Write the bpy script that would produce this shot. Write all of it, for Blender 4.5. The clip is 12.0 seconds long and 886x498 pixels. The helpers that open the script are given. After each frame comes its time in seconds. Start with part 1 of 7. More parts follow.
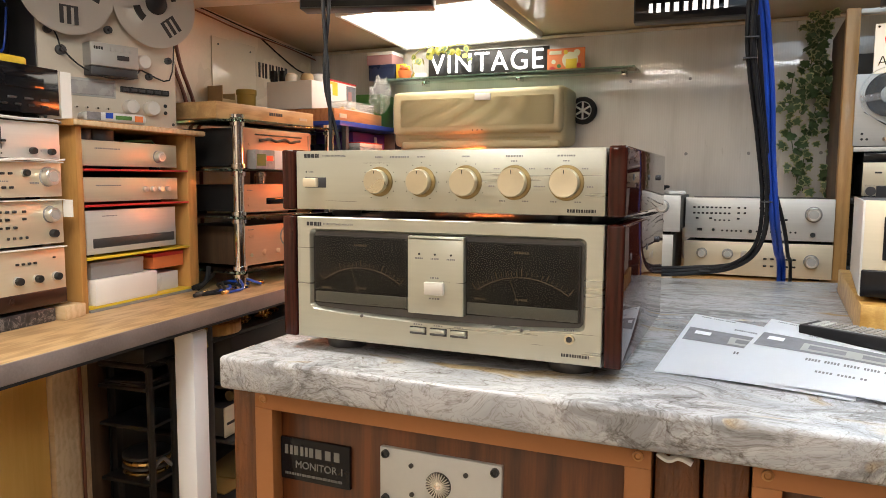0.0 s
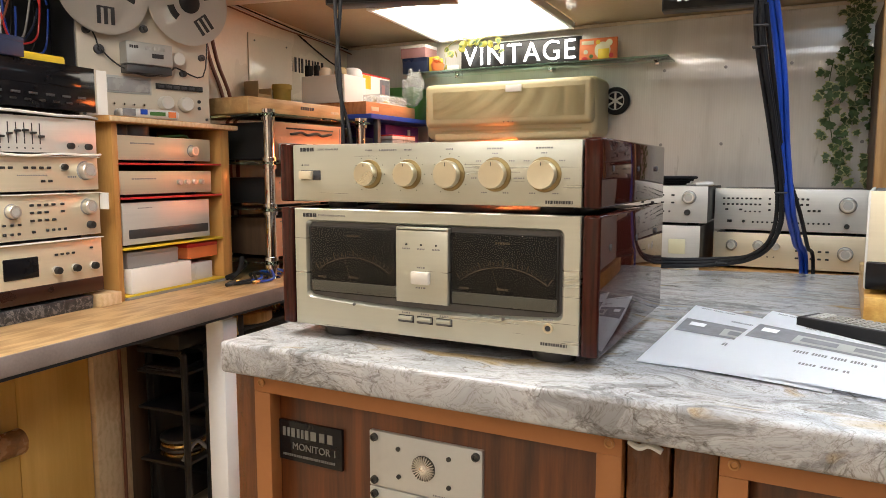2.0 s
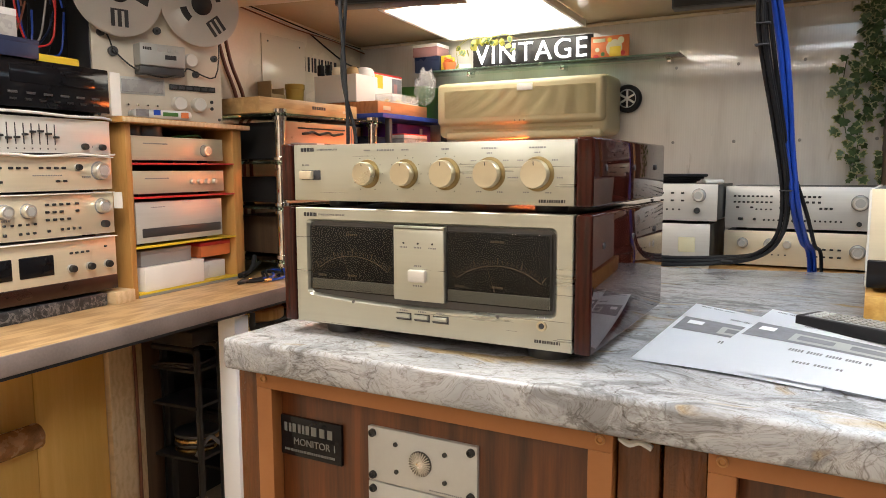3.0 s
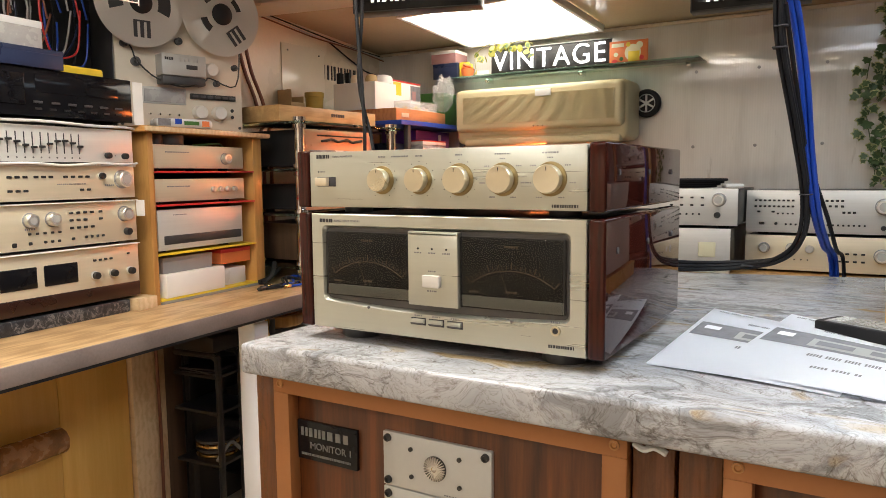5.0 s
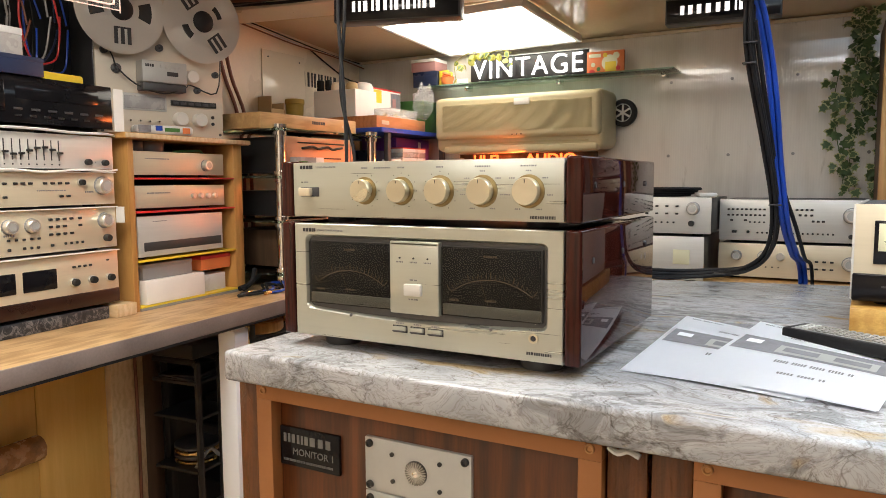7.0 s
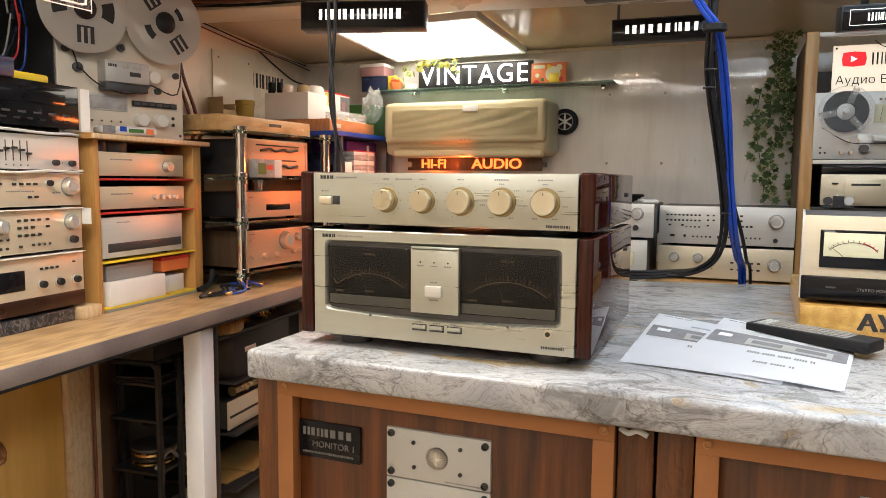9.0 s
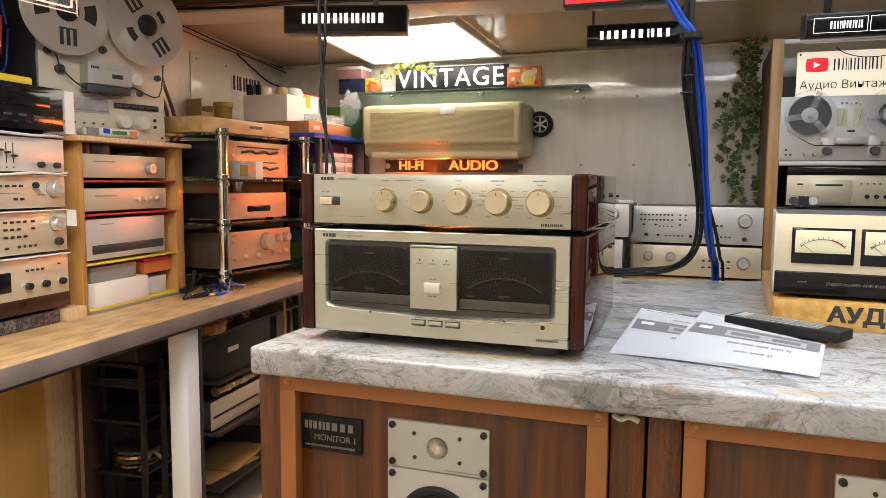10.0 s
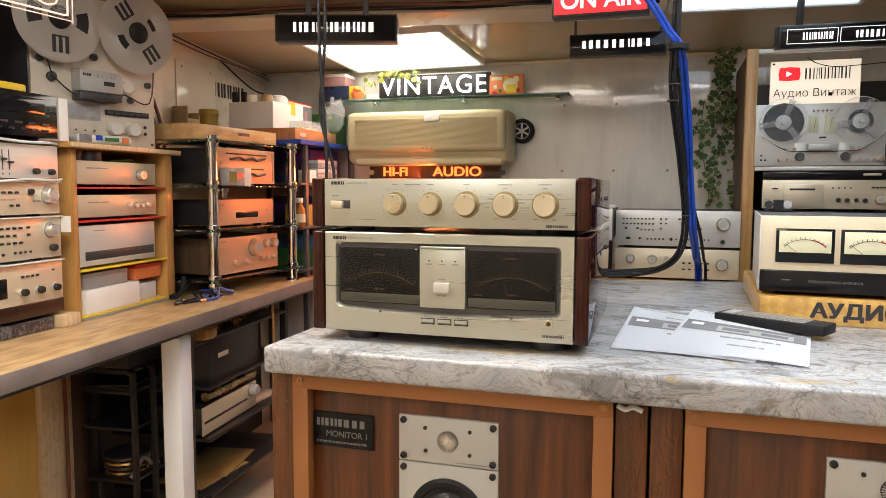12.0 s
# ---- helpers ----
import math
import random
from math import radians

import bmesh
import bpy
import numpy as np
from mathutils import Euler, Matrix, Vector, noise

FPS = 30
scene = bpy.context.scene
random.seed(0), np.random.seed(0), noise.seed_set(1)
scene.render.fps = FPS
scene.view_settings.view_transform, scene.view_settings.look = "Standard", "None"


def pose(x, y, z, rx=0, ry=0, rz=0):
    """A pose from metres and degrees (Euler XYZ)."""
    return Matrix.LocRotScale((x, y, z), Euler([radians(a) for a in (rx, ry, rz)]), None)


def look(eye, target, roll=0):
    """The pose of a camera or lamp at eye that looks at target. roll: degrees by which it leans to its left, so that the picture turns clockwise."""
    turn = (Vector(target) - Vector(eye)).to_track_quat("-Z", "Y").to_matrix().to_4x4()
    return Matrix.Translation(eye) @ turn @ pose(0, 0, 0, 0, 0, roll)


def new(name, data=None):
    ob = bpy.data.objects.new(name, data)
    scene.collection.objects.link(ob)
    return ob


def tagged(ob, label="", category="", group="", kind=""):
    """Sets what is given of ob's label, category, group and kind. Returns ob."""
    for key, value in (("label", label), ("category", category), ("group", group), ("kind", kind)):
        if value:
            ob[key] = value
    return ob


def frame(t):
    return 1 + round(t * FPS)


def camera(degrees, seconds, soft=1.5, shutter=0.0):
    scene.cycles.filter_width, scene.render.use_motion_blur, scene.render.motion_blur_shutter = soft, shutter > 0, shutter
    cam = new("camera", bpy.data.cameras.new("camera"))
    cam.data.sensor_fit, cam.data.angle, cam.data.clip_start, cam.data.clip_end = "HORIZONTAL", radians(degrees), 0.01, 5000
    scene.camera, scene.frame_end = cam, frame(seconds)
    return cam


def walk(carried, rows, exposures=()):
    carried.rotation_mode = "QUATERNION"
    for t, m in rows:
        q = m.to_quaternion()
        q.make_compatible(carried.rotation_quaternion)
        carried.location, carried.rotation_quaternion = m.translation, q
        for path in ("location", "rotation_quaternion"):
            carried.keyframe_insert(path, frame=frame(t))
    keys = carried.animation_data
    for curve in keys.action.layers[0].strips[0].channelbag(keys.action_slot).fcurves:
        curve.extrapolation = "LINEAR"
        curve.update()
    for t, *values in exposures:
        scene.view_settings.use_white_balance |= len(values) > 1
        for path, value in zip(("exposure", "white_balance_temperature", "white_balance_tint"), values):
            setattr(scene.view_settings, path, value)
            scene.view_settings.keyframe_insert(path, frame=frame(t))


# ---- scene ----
cam = camera(63.4, 12.0, soft=0.85)
PATH = [
    (0, (0.397, -0.907, 1.187), (-0.388, 0.922, 0.992), 0.3),
    (0.5, (0.419, -0.903, 1.187), (-0.395, 0.913, 0.989), 0.3),
    (1, (0.443, -0.897, 1.187), (-0.405, 0.903, 0.982), 0.2),
    (1.5, (0.467, -0.893, 1.186), (-0.414, 0.89, 0.974), 0.1),
    (2, (0.491, -0.892, 1.188), (-0.422, 0.874, 0.97), -0.0),
    (2.5, (0.51, -0.888, 1.185), (-0.429, 0.864, 0.963), -0.1),
    (3, (0.525, -0.889, 1.19), (-0.433, 0.852, 0.967), -0.2),
    (5, (0.536, -0.888, 1.189), (-0.474, 0.826, 0.984), -0.6),
    (5.5, (0.538, -0.887, 1.188), (-0.473, 0.827, 0.989), -0.5),
    (6, (0.538, -0.884, 1.188), (-0.467, 0.835, 0.994), -0.4),
    (6.5, (0.543, -0.89, 1.189), (-0.445, 0.839, 0.997), -0.4),
    (7, (0.546, -0.912, 1.198), (-0.413, 0.832, 1.007), -0.3),
    (9, (0.445, -1.072, 1.217), (-0.302, 0.774, 1.024), 0.5),
    (9.5, (0.431, -1.106, 1.222), (-0.269, 0.758, 1.031), 0.5),
    (10, (0.416, -1.138, 1.216), (-0.247, 0.74, 1.028), 0.4),
    (10.5, (0.404, -1.163, 1.215), (-0.235, 0.723, 1.031), 0.3),
    (11, (0.393, -1.182, 1.212), (-0.228, 0.711, 1.034), 0.3),
    (11.5, (0.384, -1.195, 1.211), (-0.22, 0.704, 1.037), 0.2),
    (12, (0.372, -1.207, 1.21), (-0.217, 0.697, 1.042), 0.2),
]
walk(cam, [(t, look(eye, target, roll)) for t, eye, target, roll in PATH])

# ---- world and lights ----
world = bpy.data.worlds.new("world")
scene.world = world
world.use_nodes = True
world.node_tree.nodes["Background"].inputs[0].default_value = (0.03, 0.03, 0.035, 1)
world.node_tree.nodes["Background"].inputs[1].default_value = 0.3
scene.view_settings.exposure = 0.0
PANEL_POWER = 14.0
# added area lamp, boosts the orange sign's glow on rack and stack
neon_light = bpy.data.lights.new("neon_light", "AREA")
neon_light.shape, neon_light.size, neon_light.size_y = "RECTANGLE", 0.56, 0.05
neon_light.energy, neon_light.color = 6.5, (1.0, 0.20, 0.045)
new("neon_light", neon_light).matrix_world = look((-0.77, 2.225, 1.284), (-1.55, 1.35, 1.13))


# ---- materials ----
def nodes_of(name):
    m = bpy.data.materials.new(name)
    m.use_nodes = True
    n = m.node_tree.nodes
    return m, n, m.node_tree.links, n["Principled BSDF"]


def ramp(n, stops):
    r = n.new("ShaderNodeValToRGB")
    while len(r.color_ramp.elements) < len(stops):
        r.color_ramp.elements.new(0.5)
    for e, (p, c) in zip(r.color_ramp.elements, stops):
        e.position, e.color = p, (*c, 1)
    return r


def coords(n, l, scale=(1, 1, 1), rot=(0, 0, 0)):
    tc, mp = n.new("ShaderNodeTexCoord"), n.new("ShaderNodeMapping")
    mp.inputs["Scale"].default_value, mp.inputs["Rotation"].default_value = scale, [radians(a) for a in rot]
    l.new(tc.outputs["Object"], mp.inputs["Vector"])
    return mp.outputs["Vector"]


def tex(n, l, vec, scale, detail=4, rough=0.55, dist=0.0):
    t = n.new("ShaderNodeTexNoise")
    t.inputs["Scale"].default_value, t.inputs["Detail"].default_value = scale, detail
    t.inputs["Roughness"].default_value, t.inputs["Distortion"].default_value = rough, dist
    l.new(vec, t.inputs["Vector"])
    return t.outputs["Fac"]


def bump(n, l, height, bsdf, strength=0.2, dist=0.001):
    b = n.new("ShaderNodeBump")
    b.inputs["Strength"].default_value, b.inputs["Distance"].default_value = strength, dist
    l.new(height, b.inputs["Height"])
    l.new(b.outputs["Normal"], bsdf.inputs["Normal"])


def paint(name, col, rough=0.5, metal=0.0, vary=0.12, scale=6.0, grain=0.15, stretch=(1, 1, 1), coat=0.0, spec=0.5):
    """Painted, plastic or metal surface: large stains, small grain."""
    m, n, l, b = nodes_of(name)
    v = coords(n, l, stretch)
    big, fine = tex(n, l, v, scale, 3), tex(n, l, v, scale * 28, 4)
    mix = n.new("ShaderNodeMath"); mix.operation = "MULTIPLY_ADD"
    mix.inputs[1].default_value = 0.35
    l.new(fine, mix.inputs[0]); l.new(big, mix.inputs[2])
    lo, hi = [max(0, c * (1 - vary)) for c in col], [min(1, c * (1 + vary)) for c in col]
    r = ramp(n, [(0.42, lo), (0.95, hi)])
    l.new(mix.outputs[0], r.inputs[0]); l.new(r.outputs[0], b.inputs["Base Color"])
    rr = n.new("ShaderNodeMapRange")
    rr.inputs["From Min"].default_value, rr.inputs["From Max"].default_value = 0.3, 0.7
    rr.inputs["To Min"].default_value, rr.inputs["To Max"].default_value = max(0.02, rough - 0.07), min(1, rough + 0.08)
    l.new(big, rr.inputs["Value"]); l.new(rr.outputs[0], b.inputs["Roughness"])
    b.inputs["Metallic"].default_value, b.inputs["Coat Weight"].default_value = metal, coat
    b.inputs["Coat Roughness"].default_value, b.inputs["Specular IOR Level"].default_value = 0.05, spec
    if grain:
        bump(n, l, fine, b, grain, 0.0006)
    return m


def wood(name, dark, light, along=(1, 1, 1), scale=9.0, rough=0.45, coat=0.0, bands=0.5, wrap=False):
    """Wood with long grain; along stretches the grain; wrap lays puckered clear film over it."""
    m, n, l, b = nodes_of(name)
    v = coords(n, l, along)
    big, fine = tex(n, l, v, scale * 0.45, 3, 0.5, 1.2), tex(n, l, v, scale * 5, 8, 0.65, 0.4)
    w = n.new("ShaderNodeTexWave")
    w.inputs["Scale"].default_value, w.inputs["Distortion"].default_value = scale * 0.35, 7
    w.inputs["Detail"].default_value, w.inputs["Detail Scale"].default_value = 3, 1.5
    l.new(v, w.inputs["Vector"])
    a = n.new("ShaderNodeMath"); a.operation = "MULTIPLY_ADD"; a.inputs[1].default_value = bands * 0.5
    l.new(w.outputs["Fac"], a.inputs[0]); l.new(big, a.inputs[2])
    c = n.new("ShaderNodeMath"); c.operation = "MULTIPLY_ADD"; c.inputs[1].default_value = 0.5
    l.new(fine, c.inputs[0]); l.new(a.outputs[0], c.inputs[2])
    mid = [(p * 0.55 + q * 0.45) for p, q in zip(dark, light)]
    r = ramp(n, [(0.45, dark), (0.75, mid), (1.0, light)])
    l.new(c.outputs[0], r.inputs[0]); l.new(r.outputs[0], b.inputs["Base Color"])
    b.inputs["Roughness"].default_value, b.inputs["Coat Weight"].default_value = rough, coat
    b.inputs["Coat Roughness"].default_value = 0.04
    bump(n, l, fine, b, 0.12, 0.0006)
    if wrap:
        q = n.new("ShaderNodeBump")
        q.inputs["Strength"].default_value, q.inputs["Distance"].default_value = 0.9, 0.004
        l.new(tex(n, l, coords(n, l, (1.6, 1, 0.7)), 45, 3, 0.6, 1.5), q.inputs["Height"])
        l.new(q.outputs["Normal"], b.inputs["Coat Normal"])
    if coat >= 1:
        b.inputs["Specular IOR Level"].default_value = 0.0
        b.inputs["Coat IOR"].default_value = 1.5 if wrap else 1.36
    return m


def glow(name, col, power):
    m, n, l, b = nodes_of(name)
    b.inputs["Base Color"].default_value = (*col, 1)
    b.inputs["Emission Color"].default_value, b.inputs["Emission Strength"].default_value = (*col, 1), power
    return m


def glass(name, col=(0.9, 0.97, 0.95), rough=0.02, alpha=None):
    m, n, l, b = nodes_of(name)
    b.inputs["Base Color"].default_value = (*col, 1)
    b.inputs["Roughness"].default_value = rough
    b.inputs["Transmission Weight"].default_value, b.inputs["IOR"].default_value = 1.0, 1.45
    if alpha is not None:
        b.inputs["Transmission Weight"].default_value, b.inputs["Alpha"].default_value = 0.0, alpha
    return m


def marble(name, stretch=1.9, turn=14, tone=1.0):
    """Grey laminate printed with drifting stone veins, crackled fields and tan clouds."""
    m, n, l, b = nodes_of(name)
    tc, mp = n.new("ShaderNodeTexCoord"), n.new("ShaderNodeMapping")
    mp.inputs["Scale"].default_value, mp.inputs["Rotation"].default_value = (1.35, 1.35 * stretch, 1.35 * stretch), (0, 0, radians(turn))
    l.new(tc.outputs["Object"], mp.inputs["Vector"])
    # the print is pulled about by a slow swirl
    sw = n.new("ShaderNodeTexNoise")
    sw.inputs["Scale"].default_value, sw.inputs["Detail"].default_value = 2.6, 3
    l.new(mp.outputs[0], sw.inputs["Vector"])
    off = n.new("ShaderNodeVectorMath"); off.operation = "MULTIPLY_ADD"
    off.inputs[1].default_value = (0.55, 0.55, 0.55)
    l.new(sw.outputs["Color"], off.inputs[0]); l.new(mp.outputs[0], off.inputs[2])
    v = off.outputs[0]

    def t(*c):
        return tuple(min(1, q * tone) for q in c)

    def mixed(kind, fac, a, c):
        mx = n.new("ShaderNodeMix"); mx.data_type = "RGBA"; mx.blend_type = kind
        if isinstance(fac, float):
            mx.inputs[0].default_value = fac
        else:
            l.new(fac, mx.inputs[0])
        l.new(a, mx.inputs[6])
        if isinstance(c, tuple):
            mx.inputs[7].default_value = (*c, 1)
        else:
            l.new(c, mx.inputs[7])
        return mx.outputs[2]

    def mask(scale, lo, hi, detail=5, rough=0.55, dist=0.6):
        k = ramp(n, [(lo, (0, 0, 0)), (hi, (1, 1, 1))])
        l.new(tex(n, l, v, scale, detail, rough, dist), k.inputs[0])
        return k.outputs[0]

    def lines(scale, width, dark, detail=6, dist=1.0):
        d = n.new("ShaderNodeMath"); d.operation = "SUBTRACT"; d.inputs[1].default_value = 0.5
        l.new(tex(n, l, v, scale, detail, 0.55, dist), d.inputs[0])
        a = n.new("ShaderNodeMath"); a.operation = "ABSOLUTE"
        l.new(d.outputs[0], a.inputs[0])
        k = ramp(n, [(0.0, (dark, dark * 0.95, dark * 0.90)), (width, (1, 1, 1))])
        l.new(a.outputs[0], k.inputs[0])
        return k.outputs[0]

    base = ramp(n, [(0.30, t(0.37, 0.385, 0.42)), (0.45, t(0.57, 0.59, 0.63)), (0.55, t(0.68, 0.69, 0.73)), (0.70, t(0.57, 0.57, 0.575))])
    l.new(tex(n, l, v, 3.2, 9, 0.6, 1.2), base.inputs[0])
    out = base.outputs[0]
    dark = mask(3.6, 0.53, 0.61, 10, 0.66, 1.4)
    out = mixed("MIX", dark, out, t(0.35, 0.355, 0.375))
    tan = mask(4.6, 0.60, 0.70, 4)
    out = mixed("MIX", tan, out, t(0.60, 0.47, 0.29))
    rust = mask(2.4, 0.61, 0.72, 9, 0.7, 2.0)
    out = mixed("MIX", rust, out, t(0.36, 0.29, 0.24))
    for args in ((3.4, 0.010, 0.55), (6.5, 0.011, 0.68), (13.0, 0.02, 0.74, 9, 2.0), (30.0, 0.035, 0.76, 8, 1.5)):
        out = mixed("MULTIPLY", 1.0, out, lines(*args))
    l.new(out, b.inputs["Base Color"])
    b.inputs["Roughness"].default_value, b.inputs["Specular IOR Level"].default_value = 0.24, 0.4
    bump(n, l, tex(n, l, v, 120, 3), b, 0.05, 0.0004)
    return m


def granite(name):
    """Black stone with pale crystals and hairline veins."""
    m, n, l, b = nodes_of(name)
    v = coords(n, l)
    big, fine = tex(n, l, v, 34, 8, 0.7, 1.5), tex(n, l, v, 160, 4)
    r = ramp(n, [(0.40, (0.012, 0.013, 0.016)), (0.52, (0.035, 0.036, 0.042)), (0.58, (0.20, 0.19, 0.19)), (0.63, (0.05, 0.05, 0.056)), (0.75, (0.16, 0.14, 0.13))])
    l.new(big, r.inputs[0]); l.new(r.outputs[0], b.inputs["Base Color"])
    b.inputs["Roughness"].default_value = 0.3
    bump(n, l, fine, b, 0.3, 0.0008)
    return m


def polycarbonate(name):
    """Grey twin-wall sheet: fine upright ribs, slow waves, drip stains."""
    m, n, l, b = nodes_of(name)
    v = coords(n, l)
    w = n.new("ShaderNodeTexWave"); w.bands_direction = "X"
    w.inputs["Scale"].default_value, w.inputs["Distortion"].default_value = 31.0, 0.0
    l.new(v, w.inputs["Vector"])
    st = tex(n, l, coords(n, l, (7, 7, 1.1)), 1.3, 4, 0.6)
    r = ramp(n, [(0.3, (0.66, 0.645, 0.61)), (0.5, (0.78, 0.77, 0.74)), (0.72, (0.84, 0.835, 0.81))])
    l.new(st, r.inputs[0])
    drip = ramp(n, [(0.66, (1, 1, 1)), (0.76, (0.62, 0.60, 0.57))])
    l.new(tex(n, l, coords(n, l, (16, 16, 2.6)), 1.6, 5, 0.6, 0.3), drip.inputs[0])
    mx = n.new("ShaderNodeMix"); mx.data_type = "RGBA"; mx.blend_type = "MULTIPLY"; mx.inputs[0].default_value = 0.03
    l.new(r.outputs[0], mx.inputs[6]); l.new(w.outputs["Color"], mx.inputs[7])
    m2 = n.new("ShaderNodeMix"); m2.data_type = "RGBA"; m2.blend_type = "MULTIPLY"; m2.inputs[0].default_value = 1.0
    l.new(mx.outputs[2], m2.inputs[6]); l.new(drip.outputs[0], m2.inputs[7])
    l.new(m2.outputs[2], b.inputs["Base Color"])
    b.inputs["Roughness"].default_value, b.inputs["Specular IOR Level"].default_value = 0.045, 1.0
    ad = n.new("ShaderNodeMath"); ad.operation = "MULTIPLY_ADD"; ad.inputs[1].default_value = 1.1
    l.new(tex(n, l, coords(n, l, (0.35, 1, 2.4)), 2.2, 2), ad.inputs[0]); l.new(w.outputs["Fac"], ad.inputs[2])
    bump(n, l, ad.outputs[0], b, 0.13, 0.0016)
    return m


